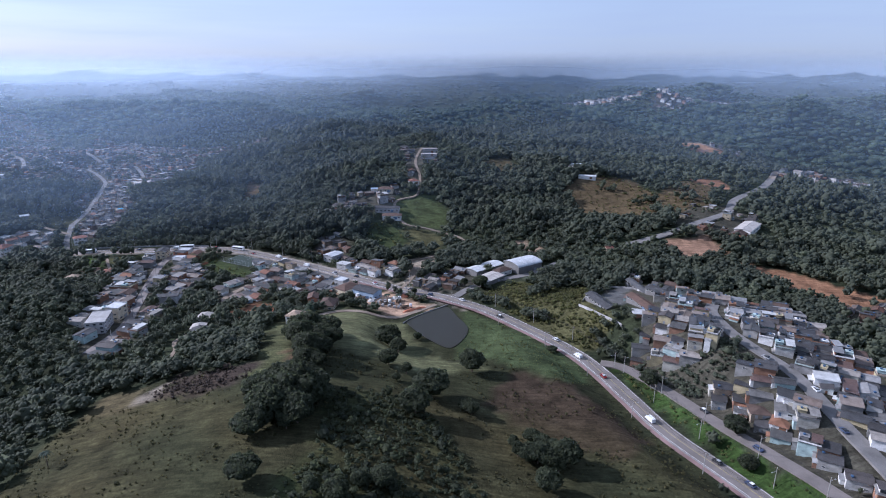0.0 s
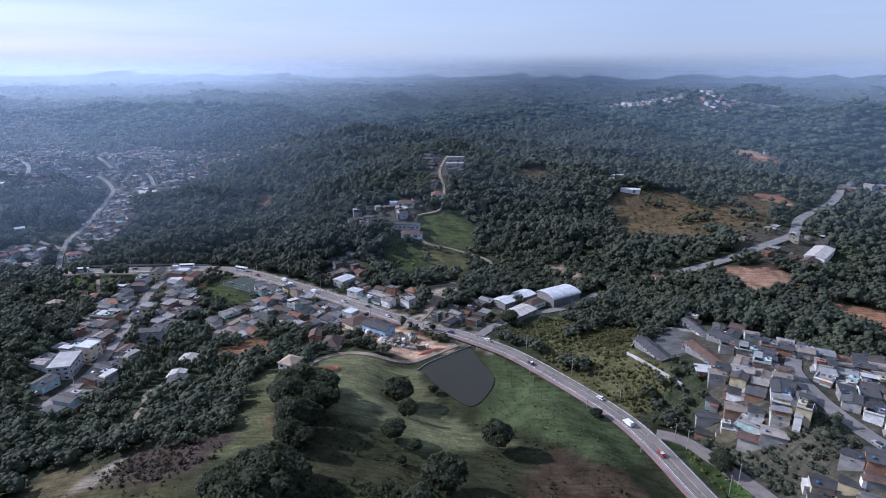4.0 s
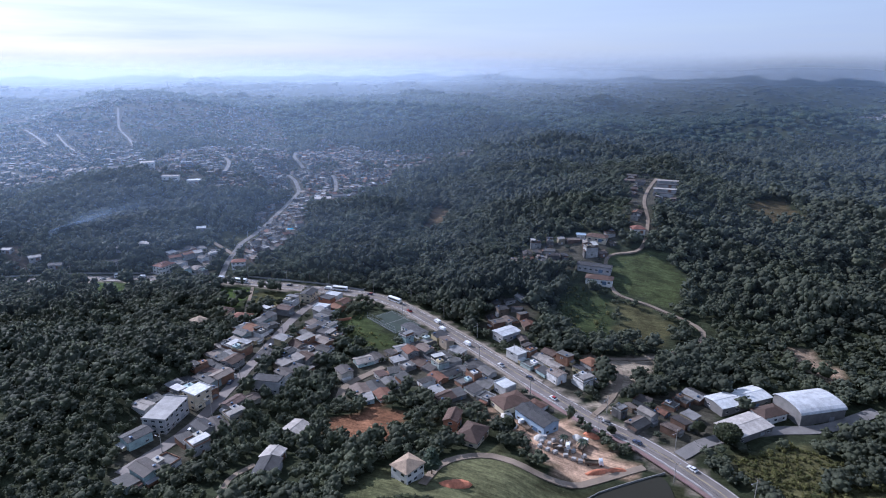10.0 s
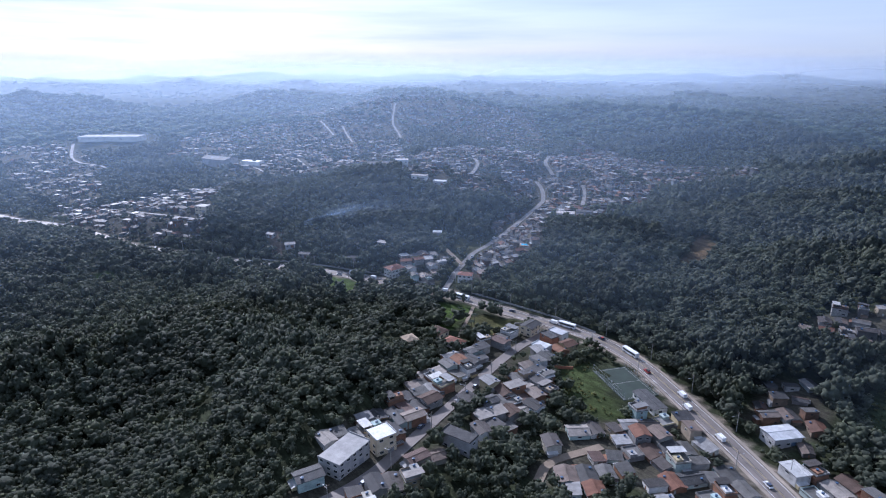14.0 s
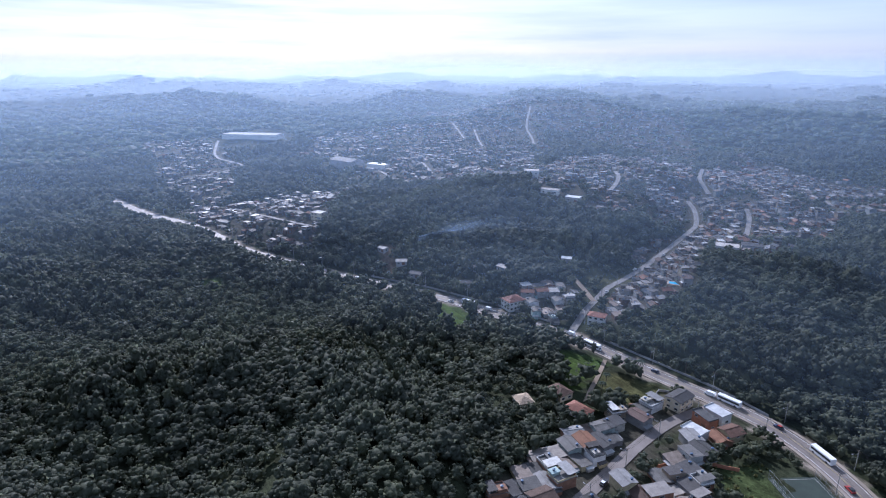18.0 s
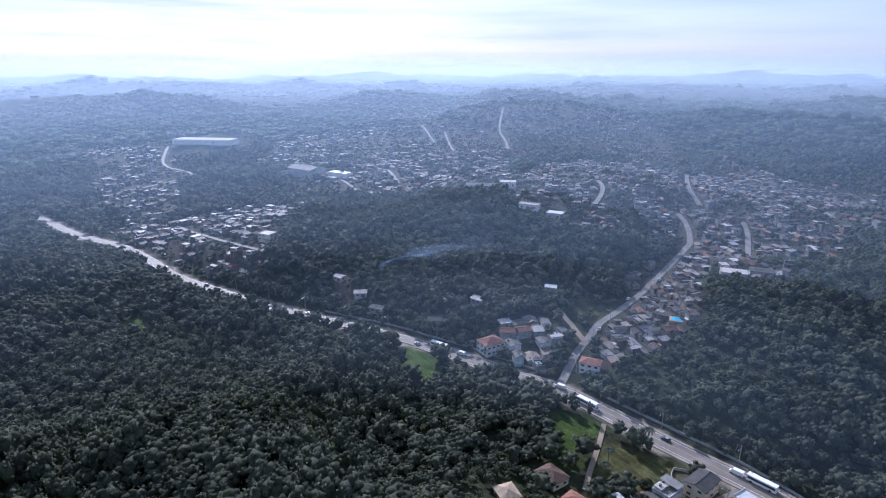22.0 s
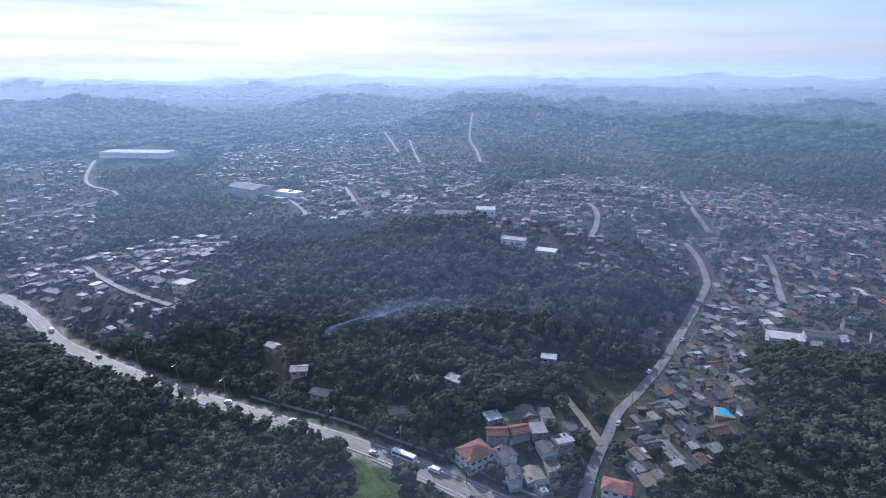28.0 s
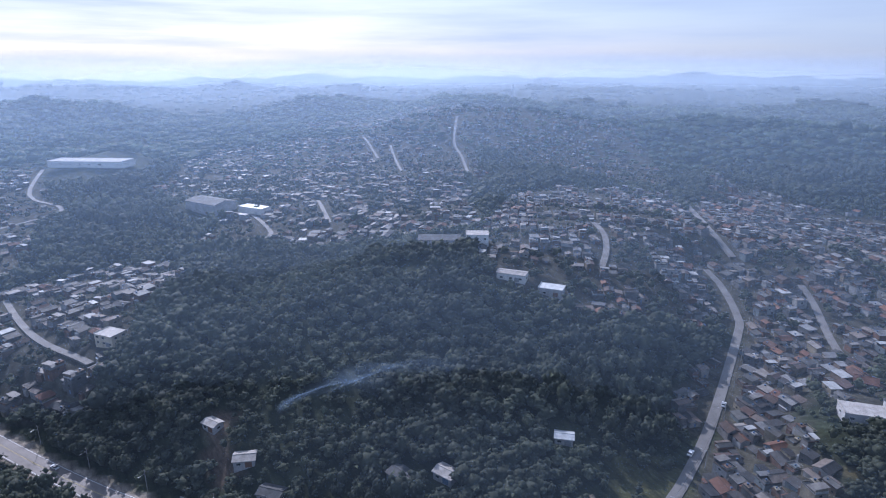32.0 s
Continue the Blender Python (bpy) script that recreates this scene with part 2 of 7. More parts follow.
MAT["leaf"] = leaf_material("broad_leaf", (0.078, 0.090, 0.066), (0.112, 0.126, 0.080))
MAT["pine"] = leaf_material("dark_leaf", (0.062, 0.084, 0.062), (0.098, 0.128, 0.080), 0.3, 0.7, 0)
MAT["scrub"] = leaf_material("scrub_leaf", (0.078, 0.086, 0.034), (0.155, 0.15, 0.056), 1.6)

MAT["grove"] = leaf_material("dense_dark_leaf", (0.036, 0.044, 0.028), (0.074, 0.086, 0.044))
MAT["tuft"] = leaf_material("grass_tuft", (0.050, 0.052, 0.024), (0.100, 0.088, 0.038), 1.6)
MAT["brush"] = leaf_material("bare_brush", (0.050, 0.040, 0.034), (0.085, 0.066, 0.052), 1.6)


def ground_material():
    m, n, l, p = node_material("land")
    at = n.new("ShaderNodeAttribute")
    at.attribute_name = "soil"
    fine, mid, coarse = noise_node(n, l, 0.9, 6, 0.7, "World"), noise_node(n, l, 0.11, 5, 0.65, "World"), noise_node(n, l, 0.018, 3, 0.6, "World")
    c = times(n, l, at.outputs["Color"], span(n, l, fine, 0.65, 1.35))
    c = times(n, l, c, span(n, l, mid, 0.55, 1.45))
    c = times(n, l, c, span(n, l, coarse, 0.75, 1.03))
    # grass combed in streaks down the slopes
    place, comb, streak = n.new("ShaderNodeNewGeometry"), n.new("ShaderNodeMapping"), n.new("ShaderNodeTexNoise")
    comb.inputs["Rotation"].default_value, comb.inputs["Scale"].default_value = (0, 0, 0.6), (0.10, 0.62, 0.2)
    streak.inputs["Scale"].default_value, streak.inputs["Detail"].default_value, streak.inputs["Roughness"].default_value = 1.0, 6.0, 0.7
    l.new(place.outputs["Position"], comb.inputs["Vector"])
    l.new(comb.outputs["Vector"], streak.inputs["Vector"])
    c = times(n, l, c, span(n, l, streak.outputs["Fac"], 0.52, 1.48))
    l.new(c, p.inputs["Base Color"])
    p.inputs["Roughness"].default_value = 0.95
    p.inputs["Specular IOR Level"].default_value = 0.06
    bump(n, l, fine, 0.9, 0.5, p)
    return m


MAT["land"] = ground_material()


def water_material(name, colour, rough):
    m, n, l, p = node_material(name)
    p.inputs["Base Color"].default_value = (*colour, 1)
    p.inputs["Roughness"].default_value = rough
    p.inputs["Specular IOR Level"].default_value = 0.15
    bump(n, l, noise_node(n, l, 1.5, 3, 0.6, "World"), 0.15, 0.05, p)
    return m


MAT["water"] = water_material("pond_water", (0.026, 0.024, 0.016), 0.3)
MAT["pool"] = water_material("pool_water", (0.03, 0.32, 0.55), 0.08)

MAT["paint_white"] = plain("white_wall_paint", (0.64, 0.63, 0.60), 0.8, 1.0, 0.14)
MAT["paint_beige"] = plain("beige_wall_paint", (0.52, 0.45, 0.33), 0.85, 1.0, 0.2)
MAT["paint_grey"] = plain("grey_plaster", (0.34, 0.335, 0.33), 0.9, 1.0, 0.25)
MAT["paint_dark"] = plain("stained_block_wall", (0.15, 0.145, 0.14), 0.9, 1.0, 0.25)
MAT["paint_blue"] = plain("blue_grey_wall", (0.28, 0.36, 0.45), 0.8, 1.0, 0.2)
MAT["brick"] = plain("raw_red_brick", (0.34, 0.15, 0.09), 0.9, 2.0, 0.25)
MAT["roof_white"] = coloured("white_roof_sheet", "object", [(0.52, 0.53, 0.53), (0.46, 0.47, 0.48)], 0.5, 1.2, 0.04)
MAT["roof_grey"] = coloured("grey_roof_sheet", "object", [(0.085, 0.085, 0.087), (0.06, 0.06, 0.062)], 0.75, 1.6, 0.05)
MAT["roof_beige"] = coloured("dusty_roof_sheet", "object", [(0.40, 0.37, 0.34), (0.36, 0.33, 0.30)], 0.7, 1.4, 0.04)
MAT["roof_brown"] = coloured("brown_clay_tile", "object", [(0.085, 0.058, 0.047), (0.11, 0.070, 0.054)], 0.8, 1.3, 0.06)
MAT["roof_orange"] = coloured("orange_clay_tile", "object", [(0.23, 0.105, 0.075), (0.20, 0.095, 0.07)], 0.8, 1.3, 0.06)
MAT["roof_sand"] = coloured("sand_clay_tile", "object", [(0.36, 0.28, 0.20), (0.33, 0.25, 0.18)], 0.8, 1.3, 0.06)
MAT["court"] = plain("court_surface", (0.034, 0.048, 0.040), 0.8, 0.6, 0.2, 0.005)
MAT["pile"] = plain("brick_pile", (0.42, 0.16, 0.09), 0.9, 2.5, 0.35, 0.1)
MAT["gravel"] = plain("gravel_heap", (0.42, 0.40, 0.37), 0.95, 2.5, 0.3, 0.1)
MAT["car"] = coloured("car_paint", "object", [(0.70, 0.71, 0.72), (0.30, 0.31, 0.32), (0.03, 0.03, 0.033), (0.35, 0.03, 0.03), (0.62, 0.63, 0.64), (0.05, 0.07, 0.13), (0.75, 0.75, 0.74)], 0.3, 0, 0.0)
MAT["bus"] = plain("bus_white", (0.72, 0.73, 0.74), 0.35, 1, 0.1, 0.0)
MAT["tyre"] = plain("tyre_rubber", (0.02, 0.02, 0.02), 0.8)
MAT["dust"] = plain("dusty_pavement", (0.25, 0.215, 0.18), 0.9, 0.5, 0.3, 0.01, space="World")


# ---- shape of the land ----
HILLS = []


def hill(x, y, sx, sy, turn, rise):
    HILLS.append((x, y, sx, sy, turn, rise))

hill(-495, 590, 95, 70, -35, 20.0)
hill(-520, 660, 120, 90, 0, 20.1)
hill(-310, 625, 60, 60, 0, 15.1)
hill(-250, 560, 60, 45, 0, 3.2)
hill(-90, 570, 60, 55, 20, 14.3)
hill(-40, 690, 90, 80, 0, 30.3)
hill(-60, 790, 130, 100, 0, 21.7)
hill(150, 640, 90, 80, 0, 13.1)
hill(200, 520, 60, 50, 0, 14.6)
hill(-235, 318, 50, 32, -30, 13.0)
hill(-300, 335, 60, 35, 0, 8.6)
hill(-60, 200, 60, 70, 0, 21.5)
hill(-95, 280, 55, 45, 0, 7.4)
hill(-20, 235, 35, 30, 0, -1.4)
hill(140, 300, 60, 60, 0, 18.1)
hill(150, 190, 60, 70, 0, 10.8)
hill(-60, 60, 80, 80, 0, 19.8)
hill(-620, 460, 60, 70, 0, 23.6)
hill(-450, 790, 120, 90, 0, 4.3)
hill(-620, 840, 140, 110, 0, 21.2)
hill(-770, 810, 150, 130, 0, 15.6)
hill(-1250, 500, 160, 120, 0, 13.3)
hill(-720, 640, 110, 90, 0, 6.6)
hill(-390, 700, 80, 60, 0, -7.0)
hill(-120, 900, 220, 140, 0, 13.7)
hill(0, -150, 200, 150, 0, 22.5)
hill(-900, 620, 150, 120, 0, 2.3)
hill(-1982, 1377, 300, 240, 0, 54.8)
hill(-3191, 1648, 420, 336, 0, 17.5)
hill(-2754, 685, 420, 336, 0, 19.6)
hill(-2387, 227, 350, 280, 0, 44.1)
hill(-1207, 1256, 230, 184, 0, 72.5)
hill(-1645, 2084, 300, 240, 0, 33.2)
hill(-1185, 2504, 320, 256, 0, 30.7)
hill(471, 1685, 220, 176, 0, 48.1)
hill(-223, 1382, 200, 160, 0, 36.6)
hill(-791, 1945, 300, 240, 0, 37.5)
hill(902, 1499, 260, 208, 0, 45.5)
hill(101, 1145, 150, 120, 0, 24.8)
hill(-956, 1641, 260, 208, 0, 17.1)
hill(-56, 2499, 330, 264, 0, 10.4)
hill(540, 1930, 210, 170, 0, 30.0)
# the eastern uplands
hill(195, 830, 170, 190, 0, 20.0)
hill(390, 670, 110, 120, 0, 18.0)
hill(410, 1190, 190, 150, 0, 34.0)
hill(110, 960, 110, 90, 0, 8.0)
hill(140, 655, 40, 45, 20, 7.0)
hill(160, 550, 45, 40, 0, -9.0)
hill(395, 868, 70, 20, -8, 12.0)
hill(470, 740, 90, 40, 25, 10.0)
# the wooded ridge between the valleys
hill(-205, 880, 100, 75, 0, 24.0)
hill(-288, 645, 40, 60, 15, 10.0)
hill(-205, 765, 70, 60, 0, 6.0)
hill(-20, 625, 40, 45, 0, 8.0)
# the smoking hill and the towns beyond it
hill(-485, 515, 60, 40, -20, 7.0)
hill(-530, 565, 45, 40, 0, 4.0)
hill(-420, 548, 30, 30, 0, -9.0)
hill(-535, 445, 40, 30, 0, 10.0)
hill(-475, 700, 70, 60, 0, 9.0)
hill(-460, 810, 80, 60, 0, 8.0)
hill(-1060, 1040, 130, 110, 0, 30.0)
hill(-1190, 530, 95, 90, 0, 19.0)
hill(-868, 562, 80, 70, 0, 7.0)
# ridges towards the horizon
hill(-2150, 480, 260, 150, 0, 30.0)
hill(-1912, 718, 200, 110, 0, 24.0)
hill(-2403, 1639, 260, 160, 30, 18.0)
hill(-1532, 1906, 150, 120, 0, 8.0)
hill(-700, 1390, 170, 90, -15, 34.0)
hill(-550, 1320, 110, 90, 0, 26.0)
hill(391, 1448, 150, 120, 0, 26.0)
hill(-158, 1038, 110, 90, 0, 24.0)
hill(807, 1264, 200, 150, 0, 24.0)
MAIN = [(150, 110), (116, 187), (98, 224), (90, 251), (81, 281), (71, 303), (50, 333), (28, 360), (10, 375), (-8, 387), (-30, 397), (-61, 417), (-93, 439),
        (-124, 459), (-161, 481), (-189, 491), (-215, 492), (-257, 486), (-310, 480), (-337, 470), (-369, 459), (-395, 449), (-422, 436), (-467, 411),
        (-501, 393), (-548, 372), (-597, 353), (-650, 343), (-706, 328), (-751, 306), (-798, 289), (-900, 262)]
MAIN_Z = [-3.0] * len(MAIN)
SIDE = [(-317, 481), (-332, 507), (-342, 529), (-349, 545), (-354, 569), (-366, 610), (-396, 690), (-407, 712), (-432, 742), (-452, 757)]
SIDE_Z = [-3.0, 0.0, 2.0, 3.5, 5.0, 8.0, 12.0, 13.0, 16.0, 20.0]
ALLEY = [(-184, 280), (-183, 312), (-192, 345), (-207, 393), (-219, 432), (-224, 460), (-222, 484)]
ALLEY_Z = [6.0, 5.0, 3.0, 0.0, -2.0, -3.0, -3.0]
FRONT = [(84, 288), (94, 283), (101, 272), (105, 262), (110, 250), (118, 226), (127, 205), (136, 185), (148, 158)]
FRONT_Z = [-3.0, -3.0, -2.5, -1.5, -0.5, 1.5, 3.0, 4.0, 4.0]
CORRIDORS = [(MAIN, MAIN_Z, 9.0, 26.0), (SIDE, SIDE_Z, 6.0, 40.0), (ALLEY, ALLEY_Z, 10.0, 30.0)]


def along(x, y, line, values=None):
    """Distance of points to a polyline, and the value along it at the nearest place."""
    best = np.full(np.shape(x), 1e9)
    value = np.zeros(np.shape(x))
    for i in range(len(line) - 1):
        (ax, ay), (bx, by) = line[i], line[i + 1]
        dx, dy = bx - ax, by - ay
        s = np.clip(((x - ax) * dx + (y - ay) * dy) / (dx * dx + dy * dy), 0, 1)
        d = np.hypot(x - ax - s * dx, y - ay - s * dy)
        near = d < best
        best = np.where(near, d, best)
        if values:
            value = np.where(near, values[i] + s * (values[i + 1] - values[i]), value)
    return best, value


def smooth(a, b, v):
    s = np.clip((v - a) / (b - a), 0, 1)
    return s * s * (3 - 2 * s)


# how far the land is wild (0 in towns, fields and along streets, 1 in the woods), on a grid of 10 m; filled once the plan stands
WILD = {"low": (-1400.0, -200.0), "step": 10.0, "grid": None}


def wildness(x, y):
    grid = WILD["grid"]
    if grid is None:
        return np.zeros(x.shape)
    u = np.clip((x - WILD["low"][0]) / WILD["step"], 0, grid.shape[1] - 1.001)
    v = np.clip((y - WILD["low"][1]) / WILD["step"], 0, grid.shape[0] - 1.001)
    i, j = u.astype(int), v.astype(int)
    a, b = u - i, v - j
    return (grid[j, i] * (1 - a) + grid[j, i + 1] * a) * (1 - b) + (grid[j + 1, i] * (1 - a) + grid[j + 1, i + 1] * a) * b


def gullies(x, y):
    """Spurs and gullies of the wooded slopes."""
    spurs = np.abs(np.sin(x / 52 + 1.3 * np.sin(y / 71) + y / 160)) * (0.6 + 0.4 * np.sin(y / 90 + x / 140)) + 0.35 * np.abs(np.sin(y / 33 + 1.1 * np.sin(x / 47)))
    return wildness(x, y) * 11.0 * (0.75 - spurs)


def ground(x, y):
    """Height of the land at x, y (numbers or arrays)."""
    x, y = np.asarray(x, float), np.asarray(y, float)
    z = np.full(x.shape, -4.0)
    for cx, cy, sx, sy, turn, rise in HILLS:
        c, s = np.cos(np.radians(turn)), np.sin(np.radians(turn))
        u, v = ((x - cx) * c + (y - cy) * s) / sx, ((y - cy) * c - (x - cx) * s) / sy
        z = z + rise * np.exp(-0.5 * (u * u + v * v))
    r = np.hypot(x + 130, y - 250)
    far = smooth(1000, 4300, r)
    z = z + 46 * far + far ** 0.5 * 17 * (np.sin(x / 190 + 1.3 * np.sin(y / 260)) * np.cos(y / 230 + 1.1 * np.sin(x / 310)) + 0.5 * np.sin(x / 83 + y / 117))
    z = z + smooth(2300, 3600, r) * 20 * np.sin(x / 390 + 1.2 * np.sin(y / 510)) * np.cos(y / 350 + np.sin(x / 600))
    # wooded ridges and gullies
    crest = 1 - np.abs(np.sin(x / 165 + 1.2 * np.sin(y / 230) + y / 420))
    spur = 1 - np.abs(np.sin(y / 140 + 1.1 * np.sin(x / 190) - x / 380))
    east = smooth(-620, -250, x) * smooth(600, 950, r) + 0.8 * smooth(-620, -900, x) * smooth(1500, 1900, r)
    z = z + np.clip(east, 0, 1) * (42 * crest * (0.5 + 0.5 * spur) + 14 * spur - 20)
    z = z + smooth(450, 1000, r) * 2.5 * np.sin(x / 57 + np.sin(y / 71)) * np.cos(y / 63)
    z = z + gullies(x, y)
    for line, heights, half, fall in CORRIDORS[::-1]:
        d, h = along(x, y, line, heights)
        w = 1 - smooth(half, half + fall, d)
        z = z * (1 - w) + h * w
    # the service road above the highway, with a bank down to it
    d, h = along(x, y, FRONT, FRONT_Z)
    w = (1 - smooth(5.0, 30.0, d)) * smooth(9.0, 15.0, along(x, y, MAIN)[0])
    z = z * (1 - w) + h * w
    pond = np.hypot((x + 3) / 27.0, (y - 334) / 36.0)
    z = np.where(pond < 1.9, z * smooth(1.0, 1.9, pond) + -4.5 * (1 - smooth(1.0, 1.9, pond)), z)
    return z


# ---- plan: built-up areas, open ground, streets ----
ZONES = {
    "right_town": [(93, 285), (105, 295), (131, 401), (153, 375), (178, 341), (213, 340), (202, 279), (215, 240), (190, 150), (144, 150), (122, 213), (106, 250), (98, 278)],
    "right_far": [(253, 352), (291, 366), (253, 313), (239, 325)],
    "alley_left": [(-188, 275), (-212, 319), (-217, 344), (-236, 394), (-240, 430), (-243, 472), (-229, 485), (-212, 438), (-197, 388), (-184, 343), (-182, 312), (-183, 275)],
    "alley_right": [(-173, 275), (-168, 306), (-170, 333), (-171, 380), (-176, 418), (-199, 443), (-205, 490), (-219, 468), (-195, 406), (-181, 357), (-180, 327), (-181, 275)],
    "south_row": [(-146, 365), (-160, 404), (-148, 427), (-133, 451), (-103, 440), (-65, 410), (-40, 392), (-61, 386), (-80, 387), (-95, 382), (-126, 394), (-122, 373)],
    "north_row": [(-90, 440), (-76, 455), (-55, 450), (-35, 446), (-28, 431), (-39, 415), (-58, 418)],
    "north_cluster": [(-110, 471), (-106, 497), (-86, 507), (-74, 476), (-80, 454)],
    "shed_row": [(-21, 406), (5, 438), (19, 437), (24, 396), (9, 387), (-9, 396)],
    "mid_hill": [(-112, 545), (-104, 566), (-77, 578), (-44, 589), (-44, 561), (-65, 543), (-88, 535)],
    "mid_top": [(-35, 590), (-40, 633), (-48, 707), (-9, 698), (-5, 647), (-22, 635), (-20, 598)],
    "side_west": [(-372, 472), (-380, 489), (-376, 520), (-358, 526), (-348, 520), (-332, 484), (-353, 475)],
    "side_east": [(-314, 498), (-345, 548), (-359, 585), (-364, 625), (-374, 655), (-350, 640), (-328, 606), (-305, 575), (-301, 545), (-309, 515)],
    "side_valley": [(-378, 589), (-389, 630), (-395, 673), (-365, 689), (-340, 631), (-362, 615), (-366, 592)],
    "pool_houses": [(-323, 550), (-332, 577), (-307, 573), (-300, 550), (-310, 542)],
    "east_sheds": [(-323, 621), (-334, 661), (-311, 677), (-289, 666), (-298, 628)],
    "ridge_town": [(-486, 598), (-535, 621), (-645, 757), (-676, 876), (-629, 999), (-469, 779), (-432, 738), (-410, 684), (-420, 634), (-435, 612)],
    "valley_town": [(-385, 675), (-418, 738), (-549, 907), (-599, 1091), (-511, 1096), (-411, 1037), (-304, 720), (-337, 708), (-326, 633)],
    "west_town": [(-775, 329), (-761, 381), (-778, 422), (-734, 488), (-625, 473), (-582, 426), (-541, 402), (-595, 363), (-674, 345)],
    "west_flat": [(-987, 350), (-938, 421), (-827, 398), (-776, 380), (-773, 342)],
    "far_a": [(-768, 515), (-838, 577), (-903, 692), (-909, 782), (-749, 800), (-569, 658), (-618, 588), (-712, 559)],
    "far_b": [(-995, 528), (-1345, 729), (-1396, 946), (-1149, 959), (-958, 988), (-715, 815), (-909, 782), (-877, 634), (-961, 567)],
    "far_c": [(-1572, 991), (-1547, 1186), (-1174, 1171), (-1038, 1261), (-916, 1331), (-661, 1062), (-767, 968), (-951, 993), (-1168, 972)],
    "far_left": [(-1394, 345), (-1241, 450), (-1112, 446), (-993, 450), (-901, 378), (-848, 331)],
    "left_far": [(-430, 658), (-666, 1156), (-520, 1099), (-389, 1140), (-230, 830), (-263, 823), (-381, 820), (-389, 723)],
    "right_up": [(375, 650), (440, 655), (560, 720), (560, 765), (440, 715), (385, 705)],
    "ridge_row": [(333, 905), (388, 875), (427, 868), (481, 905), (470, 920), (420, 885), (385, 890), (340, 915)],
    "pale_town": [(310, 1590), (350, 1500), (437, 1430), (520, 1415), (600, 1480), (640, 1600), (560, 1680), (430, 1680)],
    "pale_edge": [(444, 1361), (645, 1584), (783, 1567), (724, 1529), (513, 1345)],
    "east_road": [(198, 504), (236, 560), (272, 568), (284, 518), (244, 485), (209, 480)],
}
